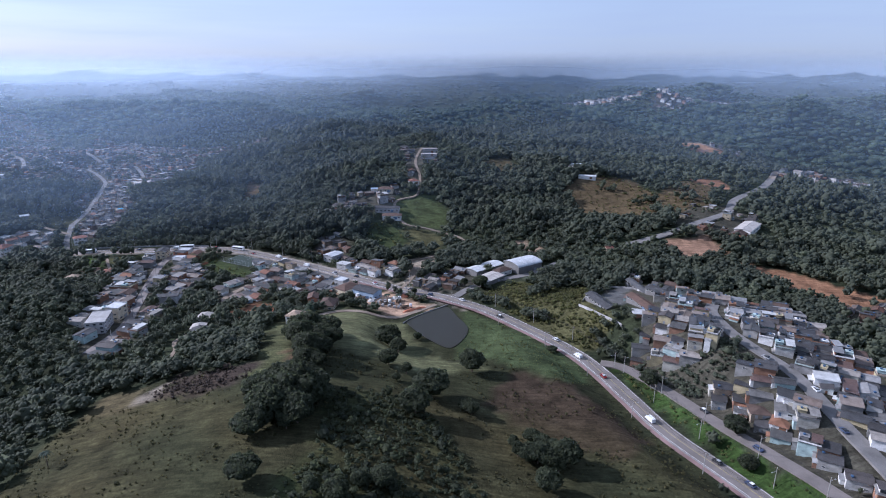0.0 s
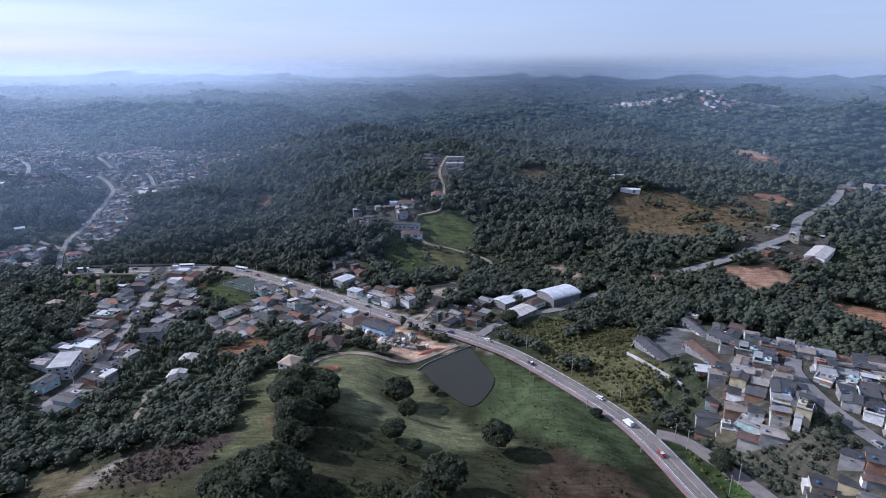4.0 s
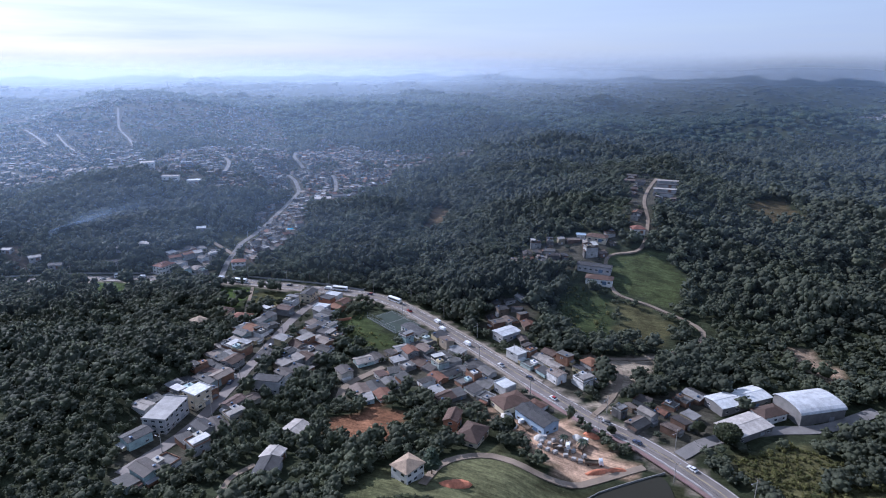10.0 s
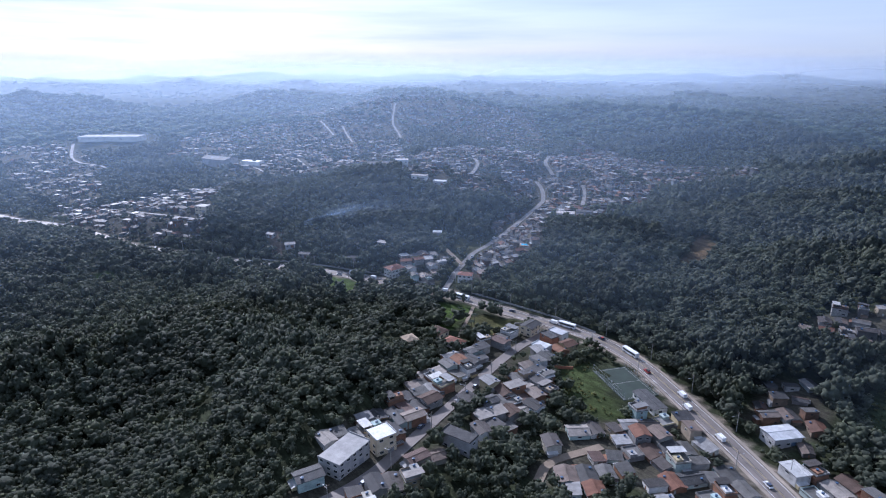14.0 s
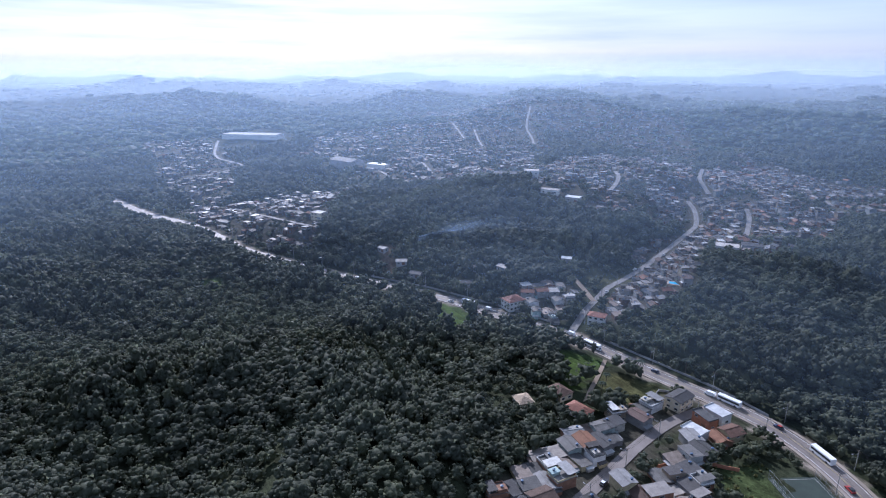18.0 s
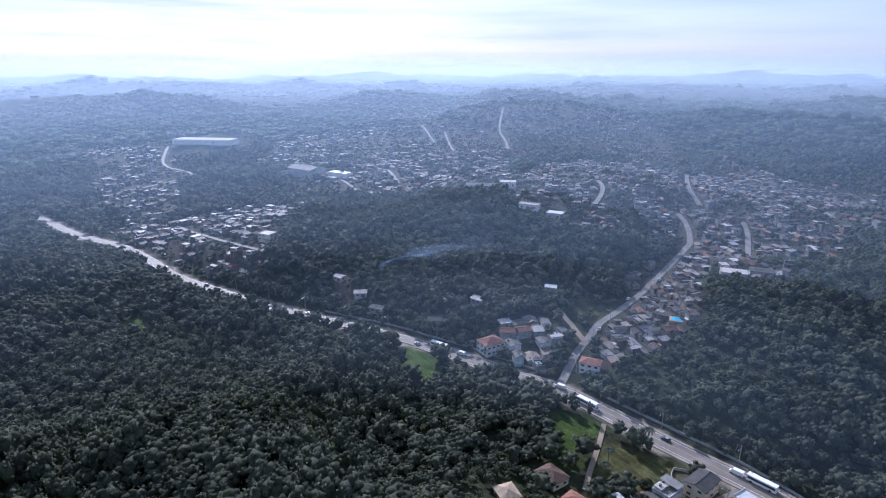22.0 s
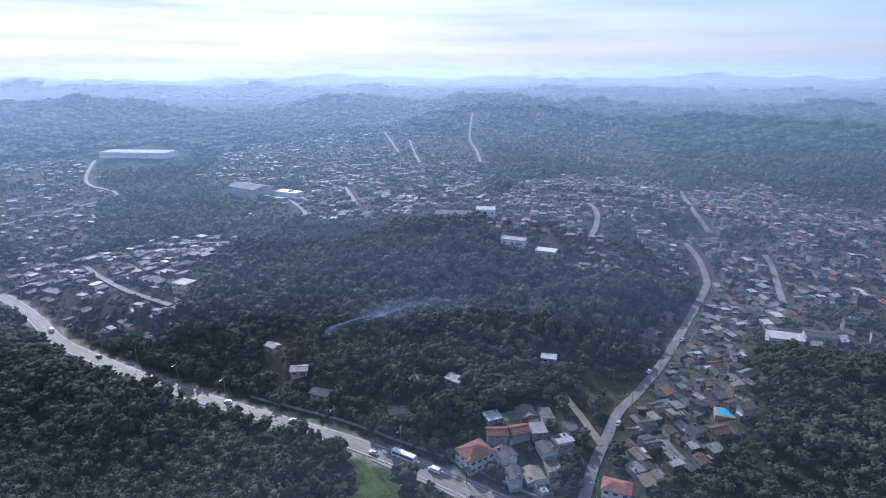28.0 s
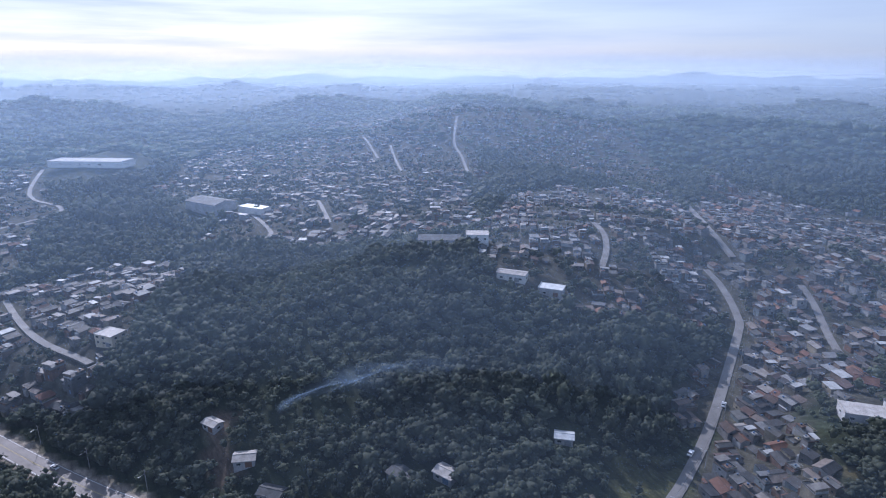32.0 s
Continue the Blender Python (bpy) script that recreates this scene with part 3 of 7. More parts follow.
PLOTS = {
    "meadow": ([(-40, -130), (-130, -95), (-185, -30), (-178, 40), (-196, 100), (-170, 140), (-155, 175), (-157, 210), (-148, 228), (-131, 241), (-87, 242), (-97, 309), (-67, 358), (-24, 348), (17, 367), (80, 275), (104, 184), (125, 110), (150, 40), (120, -30), (70, -110), (10, -100)], (0.034, 0.036, 0.018)),
    "marsh": ([(15, 367), (78, 278), (62, 252), (30, 268), (5, 300), (14, 330)], (0.052, 0.068, 0.030)),
    "lawn": ([(-95, 305), (-66, 356), (-26, 342), (-10, 300), (20, 262), (-10, 248), (-60, 268)], (0.108, 0.110, 0.056)),
    "brown": ([(30, 262), (60, 250), (90, 215), (70, 190), (40, 200), (20, 235)], (0.050, 0.036, 0.024)),
    "thicket": ([(-45, 220), (-20, 226), (0, 205), (14, 163), (8, 140), (-55, 140), (-43, 173)], (0.030, 0.038, 0.016)),
    "scrub": ([(28, 386), (51, 406), (98, 383), (92, 340), (97, 309), (78, 300), (56, 328)], (0.082, 0.078, 0.036)),
    "field": ([(-39, 523), (6, 506), (-6, 475), (-26, 476), (-37, 514)], (0.076, 0.072, 0.034)),
    "field_up": ([(-52, 559), (-18, 581), (4, 556), (2, 519), (-32, 528)], (0.058, 0.070, 0.028)),
    "field_left": ([(-66, 526), (-41, 523), (-30, 471), (-67, 477)], (0.040, 0.052, 0.021)),
    "bare_hill": ([(126, 615), (169, 644), (201, 648), (216, 600), (268, 662), (286, 630), (253, 564), (206, 525), (176, 523), (146, 545), (126, 582)], (0.092, 0.068, 0.038)),
    "brow": ([(42, 681), (77, 710), (87, 656), (64, 641), (47, 654)], (0.078, 0.062, 0.032)),
    "bare_scar": ([(-221, 683), (-206, 667), (-194, 627), (-197, 602), (-215, 629), (-219, 660)], (0.105, 0.075, 0.042)),
    "earth_cut": ([(229, 439), (258, 421), (300, 375), (262, 350), (240, 393)], (0.24, 0.13, 0.075)),
    "red_yard": ([(179, 473), (219, 483), (225, 454), (190, 441)], (0.26, 0.16, 0.105)),
    "green_a": ([(-398, 436), (-376, 450), (-353, 434), (-364, 417)], (0.048, 0.076, 0.018)),
    "glade": ([(-528, 308), (-528, 320), (-517, 324), (-503, 317), (-508, 306)], (0.058, 0.084, 0.024)),
    "soil_scar": ([(-497, 447), (-486, 452), (-474, 440), (-462, 438), (-464, 430), (-482, 431)], (0.095, 0.070, 0.050)),
    "green_b": ([(-306, 461), (-284, 474), (-266, 447), (-269, 437)], (0.048, 0.076, 0.018)),
    "green_c": ([(-277, 468), (-244, 478), (-230, 457), (-254, 444)], (0.068, 0.068, 0.029)),
    "slope": ([(-196, 445), (-184, 464), (-147, 438), (-140, 431), (-164, 418)], (0.044, 0.058, 0.022)),
    "red_plot": ([(-142, 346), (-126, 368), (-106, 370), (-101, 345), (-125, 338)], (0.189, 0.095, 0.054)),
    "yard": ([(-77, 387), (-60, 390), (-35, 388), (-15, 374), (-2, 370), (-29, 353), (-45, 361), (-71, 377)], (0.414, 0.279, 0.189)),
    "clay_flat": ([(57, 502), (71, 499), (88, 470), (80, 463), (61, 477)], (0.23, 0.17, 0.12)),
    "lane_yard": ([(-34, 402), (-28, 436), (-42, 458), (-24, 461), (-9, 462), (-18, 425)], (0.30, 0.25, 0.19)),
    "bank": ([(-378, 558), (-367, 570), (-343, 572), (-346, 543), (-359, 540)], (0.068, 0.068, 0.029)),
    "clear_east": ([(-316, 591), (-303, 606), (-294, 598), (-307, 587)], (0.136, 0.112, 0.056)),
    "lawn_strip": ([(-98, 328), (-92, 286), (-85, 246), (-85, 232), (-66, 230), (-66, 249), (-78, 276), (-88, 310)], (0.088, 0.092, 0.044)),
    "worn_patch": ([(-78, 268), (-69, 254), (-68, 246), (-72, 246), (-79, 259)], (0.13, 0.085, 0.055)),
    "dry_brush": ([(-120, 246), (-101, 245), (-86, 243), (-83, 231), (-104, 218), (-126, 222)], (0.052, 0.040, 0.032)),
    "plot_west": ([(-154, 238), (-134, 238), (-127, 222), (-151, 220)], (0.085, 0.070, 0.038)),
    "pale_path": ([(-131, 238), (-127, 239), (-123, 228), (-125, 221), (-128, 224)], (0.21, 0.18, 0.145)),
    "town_bank": ([(98, 288), (108, 281), (113, 272), (124, 264), (140, 274), (145, 262), (148, 250), (135, 250), (123, 245), (115, 248), (106, 254), (101, 269)], (0.060, 0.060, 0.026)),
    "school_court": ([(110, 377), (127, 387), (136, 362), (125, 340), (104, 332), (99, 358)], (0.095, 0.095, 0.092)),
    "clay_bank": ([(100, 285), (105, 284), (108, 276), (102, 275)], (0.24, 0.15, 0.09)),
    "ridge_soil": ([(325, 895), (345, 858), (385, 832), (430, 830), (455, 862), (430, 872), (390, 878), (335, 908)], (0.30, 0.17, 0.10)),
    "red_slope": ([(273, 680), (304, 660), (314, 627), (291, 630)], (0.22, 0.12, 0.075)),
    "verge": ([(86, 288), (98, 273), (107, 250), (115, 226), (133, 185), (146, 156), (132, 156), (106, 222), (97, 250), (88, 278)], (0.038, 0.064, 0.018)),
}
STREETS = {
    "town_street": ([(163, 150), (160, 188), (159, 211), (159, 232), (157, 248), (151, 264), (147, 284), (150, 310), (160, 330)], 7.0, "street"),
    "drive": ([(-78, 316), (-78, 332), (-73, 342), (-62, 349), (-44, 348), (-30, 350), (-23, 355), (-5, 372)], 3.2, "dirt"),
    "yard_lane": ([(-30, 398), (-23, 420), (-22, 443), (-30, 454), (-8, 464), (14, 488), (15, 505), (-12, 519), (-36, 527), (-46, 560), (-26, 575), (-24, 607), (-30, 644), (-25, 701)], 2.6, "dirt"),
    "farm_path": ([(-282, 475), (-271, 459), (-263, 446), (-256, 436)], 2.2, "dirt"),
    "dirt_lane": ([(-370, 533), (-356, 529), (-344, 524), (-339, 522)], 3.5, "dirt"),
    "ridge_street": ([(-529, 734), (-504, 713), (-483, 688), (-467, 663)], 4.0, "street"),
    "valley_street": ([(-398, 771), (-380, 748), (-351, 700)], 4.0, "street"),
    "terrace_street": ([(-476, 995), (-447, 962), (-401, 899), (-361, 847)], 4.0, "street"),
    "upper_street": ([(-600, 980), (-526, 874), (-477, 807), (-447, 782)], 4.6, "street"),
    "far_street_a": ([(-1092, 1069), (-992, 981), (-916, 935), (-780, 834)], 4.0, "street"),
    "far_street_b": ([(-1079, 919), (-918, 831)], 3.6, "street"),
    "far_street_c": ([(-1200, 942), (-1039, 870)], 3.6, "street"),
    "far_street_d": ([(-864, 591), (-749, 576), (-755, 538), (-710, 486)], 4.0, "street"),
    "far_street_e": ([(-827, 661), (-732, 624)], 3.8, "street"),
    "far_street_f": ([(-1197, 455), (-1113, 432), (-1064, 431), (-995, 447), (-952, 363), (-937, 333)], 4.2, "street"),
    "west_street": ([(-747, 384), (-633, 392), (-572, 410)], 3.8, "street"),
    "shed_ramp": ([(8, 384), (20, 398), (44, 414), (66, 424), (90, 446)], 6.0, "street"),
    "grove_lane": ([(-136, 268), (-138, 280), (-144, 292), (-142, 304)], 2.2, "dirt"),
    "court_lane": ([(-140, 405), (-148, 381), (-144, 367)], 4.0, "dirt"),
    "east_road_way": ([(151, 472), (199, 492), (258, 536), (293, 590), (341, 633), (369, 668)], 8.0, "street"),
    "ridge_track": ([(333, 900), (354, 888), (388, 867), (427, 862), (475, 880), (470, 800), (410, 730), (369, 668)], 7.0, "dirt"),
}


def inside(x, y, polygon):
    x, y = np.asarray(x, float), np.asarray(y, float)
    odd = np.zeros(x.shape, bool)
    for (ax, ay), (bx, by) in zip(polygon, polygon[1:] + polygon[:1]):
        if ay != by:
            odd ^= ((ay > y) != (by > y)) & (x < (bx - ax) * (y - ay) / (by - ay) + ax)
    return odd


def fill_wild():
    gx, gy = np.meshgrid(np.arange(-1400.0, 901.0, 10.0), np.arange(-200.0, 1601.0, 10.0))
    near = np.full(gx.shape, 1e9)
    for polygon in list(ZONES.values()) + [p for p, c in PLOTS.values()]:
        d = along(gx, gy, polygon + polygon[:1])[0]
        near = np.minimum(near, np.where(inside(gx, gy, polygon), 0, d))
    for line, width, mat in STREETS.values():
        near = np.minimum(near, along(gx, gy, line)[0])
    WILD["grid"] = smooth(6, 60, near)


def wobble(x, y, size, reach):
    """Shifts points by a smooth random field, so that edges of areas wander."""
    a = np.sin(x / size + 1.7 * np.sin(y / size * 0.7)) + 0.6 * np.sin(x / size * 2.3 + y / size * 1.9)
    b = np.cos(y / size + 1.5 * np.sin(x / size * 0.8 + 2)) + 0.6 * np.cos(y / size * 2.1 - x / size * 1.6)
    return x + reach * a, y + reach * b


fill_wild()
rng = np.random.default_rng(7)


# ---- ground: one sheet out to the horizon ----
def lines(low, high, step, edge_low, edge_high):
    middle = list(np.arange(low, high + step, step))
    out, s = [], step
    while (middle[-1] if not out else out[-1]) < edge_high:
        s *= 1.05
        out.append((out[-1] if out else middle[-1]) + s)
    before, s = [], step
    while (middle[0] if not before else before[-1]) > edge_low:
        s *= 1.05
        before.append((before[-1] if before else middle[0]) - s)
    return np.array(before[::-1] + middle + out)


def mesh_from(name, verts, faces, corners, materials, indices=None, flat=True, tint=None):
    """A mesh from arrays: verts (n, 3), faces (m, corners)."""
    me = bpy.data.meshes.new(name)
    me.vertices.add(len(verts))
    me.vertices.foreach_set("co", np.ascontiguousarray(verts, np.float32).ravel())
    me.loops.add(faces.size)
    me.loops.foreach_set("vertex_index", np.ascontiguousarray(faces, np.int32).ravel())
    me.polygons.add(len(faces))
    me.polygons.foreach_set("loop_start", np.arange(0, faces.size, corners, dtype=np.int32))
    for m in materials:
        me.materials.append(m)
    if indices is not None:
        me.polygons.foreach_set("material_index", np.ascontiguousarray(indices, np.int32))
    if tint is not None:
        me.attributes.new("tint", "FLOAT", "POINT").data.foreach_set("value", np.ascontiguousarray(tint, np.float32))
    me.update(calc_edges=True)
    me.validate()
    if flat:
        me.shade_flat()
    return me


def build_ground():
    xs, ys = lines(-830, 330, 5.0, -4900, 3600), lines(60, 960, 5.0, -900, 5000)
    gx, gy = np.meshgrid(xs, ys)
    z = ground(gx, gy)
    verts = np.stack([gx, gy, z], -1).reshape(-1, 3)
    i = np.arange(len(ys) - 1)[:, None] * len(xs) + np.arange(len(xs) - 1)[None, :]
    faces = np.stack([i, i + 1, i + 1 + len(xs), i + len(xs)], -1).reshape(-1, 4)
    me = mesh_from("ground", verts, faces, 4, [MAT["land"]], flat=False)
    x, y = verts[:, 0], verts[:, 1]
    wx, wy = wobble(x, y, 9.0, 2.2)
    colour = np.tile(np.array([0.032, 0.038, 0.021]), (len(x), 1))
    for polygon, c in PLOTS.values():
        colour[inside(wx, wy, polygon)] = c
    for polygon in ZONES.values():
        colour[inside(wx, wy, polygon)] = (0.062, 0.058, 0.044)
    # dry grass and green grass in drifts over the open slope
    open_land = inside(wx, wy, PLOTS["meadow"][0])
    drift = 0.5 + 0.5 * np.sin(x / 23 + 2 * np.sin(y / 31)) * np.cos(y / 17 + np.sin(x / 13))
    drift = (drift * smooth(240, 210, y))[:, None]
    colour = np.where(open_land[:, None], colour * (1 - 0.7 * drift) + 0.7 * drift * np.array([0.068, 0.056, 0.026]), colour)
    near = along(x, y, MAIN)[0]
    shoulder = (near < 6.5) & (x < 20)
    colour[shoulder] = (0.27, 0.23, 0.19)
    a = me.attributes.new("soil", "FLOAT_COLOR", "POINT")
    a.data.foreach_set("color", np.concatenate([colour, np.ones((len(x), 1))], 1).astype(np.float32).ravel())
    return tagged(new("ground", me), "rolling land of dry grass, scrub, red soil and woodland floor", "ground", kind="structure")


build_ground()


# ---- parts ----
def part(name, bm, material, parent=None, label="", m=None):
    me = bpy.data.meshes.new(name)
    bm.to_mesh(me)
    bm.free()
    for one in material if isinstance(material, (list, tuple)) else [material]:
        me.materials.append(one)
    ob = new(name, me)
    ob.parent = parent
    if m is not None:
        ob.matrix_basis = m
    return tagged(ob, label)


def piece(name, mesh, parent, m, label=""):
    ob = new(name, mesh)
    ob.parent, ob.matrix_basis = parent, m
    return tagged(ob, label)


def box(bm, x0, y0, z0, x1, y1, z1, mat=0, m=None):
    co = [Vector(c) for c in ((x0, y0, z0), (x1, y0, z0), (x1, y1, z0), (x0, y1, z0), (x0, y0, z1), (x1, y0, z1), (x1, y1, z1), (x0, y1, z1))]
    v = [bm.verts.new(m @ c if m else c) for c in co]
    for f in ((0, 3, 2, 1), (4, 5, 6, 7), (0, 1, 5, 4), (1, 2, 6, 5), (2, 3, 7, 6), (3, 0, 4, 7)):
        bm.faces.new([v[i] for i in f]).material_index = mat
    return v


def prism(bm, profile, y0, y1, mat=0):
    """A profile of (x, z), anticlockwise seen from -y, drawn out from y0 to y1."""
    a = [bm.verts.new((x, y0, z)) for x, z in profile]
    b = [bm.verts.new((x, y1, z)) for x, z in profile]
    bm.faces.new(a).material_index = mat
    bm.faces.new(b[::-1]).material_index = mat
    for i in range(len(a)):
        j = (i + 1) % len(a)
        bm.faces.new((a[j], a[i], b[i], b[j])).material_index = mat


def tube(bm, x, y, z0, z1, r0, r1, n=8, mat=0, cap=True):
    a = [bm.verts.new((x + r0 * math.cos(6.2832 * i / n), y + r0 * math.sin(6.2832 * i / n), z0)) for i in range(n)]
    b = [bm.verts.new((x + r1 * math.cos(6.2832 * i / n), y + r1 * math.sin(6.2832 * i / n), z1)) for i in range(n)]
    for i in range(n):
        bm.faces.new((a[i], a[(i + 1) % n], b[(i + 1) % n], b[i])).material_index = mat
    if cap:
        bm.faces.new(b).material_index = mat


# ---- roads ----
def spline(line, step=4.0):
    p = [np.array(q, float) for q in line]
    p = [2 * p[0] - p[1]] + p + [2 * p[-1] - p[-2]]
    out = []
    for i in range(1, len(p) - 2):
        n = max(2, int(np.hypot(*(p[i + 1] - p[i])) / step))
        for k in range(n):
            t = k / n
            out.append(0.5 * (2 * p[i] + (p[i + 1] - p[i - 1]) * t + (2 * p[i - 1] - 5 * p[i] + 4 * p[i + 1] - p[i + 2]) * t * t + (3 * p[i] - p[i - 1] - 3 * p[i + 1] + p[i + 2]) * t ** 3))
    out.append(p[-2])
    return np.array(out)


def strip(name, line, left, right, lift, material, label, category="road", dash=0, thick=0.5, kind="structure", parent=None, level=None):
    """A band along a line, from offset left to offset right of it (metres, right of the way is positive)."""
    c = spline(line)
    d = np.gradient(c, axis=0)
    d /= np.hypot(d[:, 0], d[:, 1])[:, None]
    side = np.stack([d[:, 1], -d[:, 0]], -1)
    a, b = c + side * left, c + side * right
    za = np.maximum(np.maximum(ground(a[:, 0], a[:, 1]), ground(b[:, 0], b[:, 1])), ground(c[:, 0], c[:, 1])) + lift if level is None else np.full(len(c), level + lift)
    bm = bmesh.new()
    rows = []
    for i in range(len(c)):
        rows.append([bm.verts.new((*a[i], za[i] - thick)), bm.verts.new((*a[i], za[i])), bm.verts.new((*b[i], za[i])), bm.verts.new((*b[i], za[i] - thick))])
    for i in range(len(c) - 1):
        if dash and i % dash >= dash / 2:
            continue
        for k in range(3):
            bm.faces.new((rows[i][k], rows[i + 1][k], rows[i + 1][k + 1], rows[i][k + 1]))
    bmesh.ops.recalc_face_normals(bm, faces=bm.faces)
    ob = part(name, bm, material, parent, label)
    return tagged(ob, "", category, kind=kind) if parent is None else ob


road = strip("main_road", MAIN, -4.3, 4.3, 0.25, MAT["asphalt"], "worn grey asphalt two-lane highway with painted lines", level=-3.0)
strip("lane_line", MAIN, -0.22, -0.07, 0.27, MAT["yellow"], "yellow centre line", thick=0.01, parent=road, level=-3.0)
strip("lane_line", MAIN, 0.07, 0.22, 0.27, MAT["yellow"], "yellow centre line", thick=0.01, parent=road, level=-3.0)
strip("edge_line", MAIN, -3.8, -3.65, 0.27, MAT["white"], "white edge line", thick=0.01, parent=road, level=-3.0)
strip("edge_line", MAIN, 3.65, 3.8, 0.27, MAT["white"], "white edge line", thick=0.01, parent=road, level=-3.0)
strip("cycle_path", MAIN[:12], -6.8, -4.7, 0.2, MAT["pink"], "faded red cycle path beside the highway", "path", level=-3.0)
strip("kerb", MAIN[:12], -4.7, -4.3, 0.36, MAT["kerb"], "pale concrete kerb", "kerb", level=-3.0)
strip("pavement", MAIN[11:22], -6.0, -4.5, 0.3, MAT["dust"], "pale dusty concrete pavement", "pavement", level=-3.0)
strip("pavement", MAIN[11:22], 4.5, 6.0, 0.3, MAT["dust"], "pale dusty concrete pavement", "pavement", level=-3.0)
strip("side_road", SIDE, -2.2, 2.2, 0.3, MAT["street"], "pale concrete side road climbing between houses")
strip("alley", ALLEY, -2.8, 2.8, 0.3, MAT["asphalt"], "narrow asphalt street between close houses")
strip("service_road", FRONT, -3.4, 3.4, 0.3, MAT["asphalt"], "asphalt service road above the highway")
for key, (line, width, mat) in STREETS.items():
    strip(key.rsplit("_", 1)[0] if key.startswith("far") else key, line, -width / 2, width / 2, 0.35 if width < 9 else 1.2, MAT[mat],
          "dusty red-brown earth track" if mat == "dirt" else "sunlit concrete street among houses", thick=1.0)


# ---- houses ----
def made(name, bm, *materials):
    me = bpy.data.meshes.new(name)
    bm.to_mesh(me)
    bm.free()
    for m in materials:
        me.materials.append(m)
    return me


def window_mesh(w, h):
    """A window's frame, one ring with a sill, and its pane."""
    bm = bmesh.new()
    f = 0.1
    out = [(-w / 2, -h / 2), (w / 2, -h / 2), (w / 2, h / 2), (-w / 2, h / 2)]
    inn = [(-w / 2 + f, -h / 2 + f), (w / 2 - f, -h / 2 + f), (w / 2 - f, h / 2 - f), (-w / 2 + f, h / 2 - f)]
    rings = [[bm.verts.new((x, y, z)) for x, z in q] for q, y in ((out, 0), (out, -0.1), (inn, -0.1), (inn, 0))]
    for k in range(3):
        for i in range(4):
            j = (i + 1) % 4
            bm.faces.new((rings[k][i], rings[k][j], rings[k + 1][j], rings[k + 1][i]))
    bmesh.ops.recalc_face_normals(bm, faces=bm.faces)
    pane = bmesh.new()
    box(pane, -w / 2 + f, -0.04, -h / 2 + f, w / 2 - f, 0, h / 2 - f)
    return made("window", bm, MAT["frame"]), made("pane", pane, MAT["glass"])


def window_at(root, kind, m):
    frame_ob = piece("window", kind[0], root, m)
    piece("pane", kind[1], frame_ob, Matrix(), "dark glass")


def door_mesh(w, h):
    bm = bmesh.new()
    box(bm, -w / 2, -0.06, 0, w / 2, 0, h)
    for k in range(3):
        box(bm, -w / 2 + 0.12, -0.09, 0.15 + k * (h - 0.2) / 3, w / 2 - 0.12, -0.06, (k + 1) * (h - 0.2) / 3)
    me = bpy.data.meshes.new("door")
    bm.to_mesh(me)
    bm.free()
    me.materials.append(MAT["door"])
    return me


def tank_mesh():
    bm = bmesh.new()
    tube(bm, 0, 0, 0, 0.7, 0.42, 0.52, 10)
    tube(bm, 0, 0, 0.7, 0.82, 0.55, 0.55, 10)
    tube(bm, 0, 0, 0.82, 0.95, 0.5, 0.16, 10)
    me = bpy.data.meshes.new("water_tank")
    bm.to_mesh(me)
    bm.free()
    me.materials.append(MAT["tank"])
    return me


WINDOW, WIDE, DOOR, GATE, TANK = window_mesh(1.3, 1.1), window_mesh(1.8, 1.2), door_mesh(0.9, 2.1), door_mesh(2.6, 2.3), tank_mesh()


def fittings(root, w, d, storeys, seed):
    r = random.Random(seed)
    sides = [(0, -d / 2, 0, w), (0, d / 2, 180, w), (w / 2, 0, 90, d), (-w / 2, 0, -90, d)]
    for s in range(storeys):
        for k, (x, y, turn, length) in enumerate(sides):
            n = max(1, int(length / 3.2)) if k < 2 else 1 + (r.random() < 0.4)
            for i in range(n):
                off = (i + 0.5) / n * length - length / 2 + r.uniform(-0.2, 0.2)
                m = pose(x, y, 0, 0, 0, turn)
                if s == 0 and k == 0 and i == 0:
                    piece("door", DOOR, root, m @ pose(off, 0, 0))
                elif s == 0 and k == 0 and i == 1 and r.random() < 0.5:
                    piece("garage_gate", GATE, root, m @ pose(off, 0, 0))
                elif r.random() < 0.33:
                    window_at(root, WIDE if r.random() < 0.4 else WINDOW, m @ pose(off, 0, s * 2.8 + 1.6))


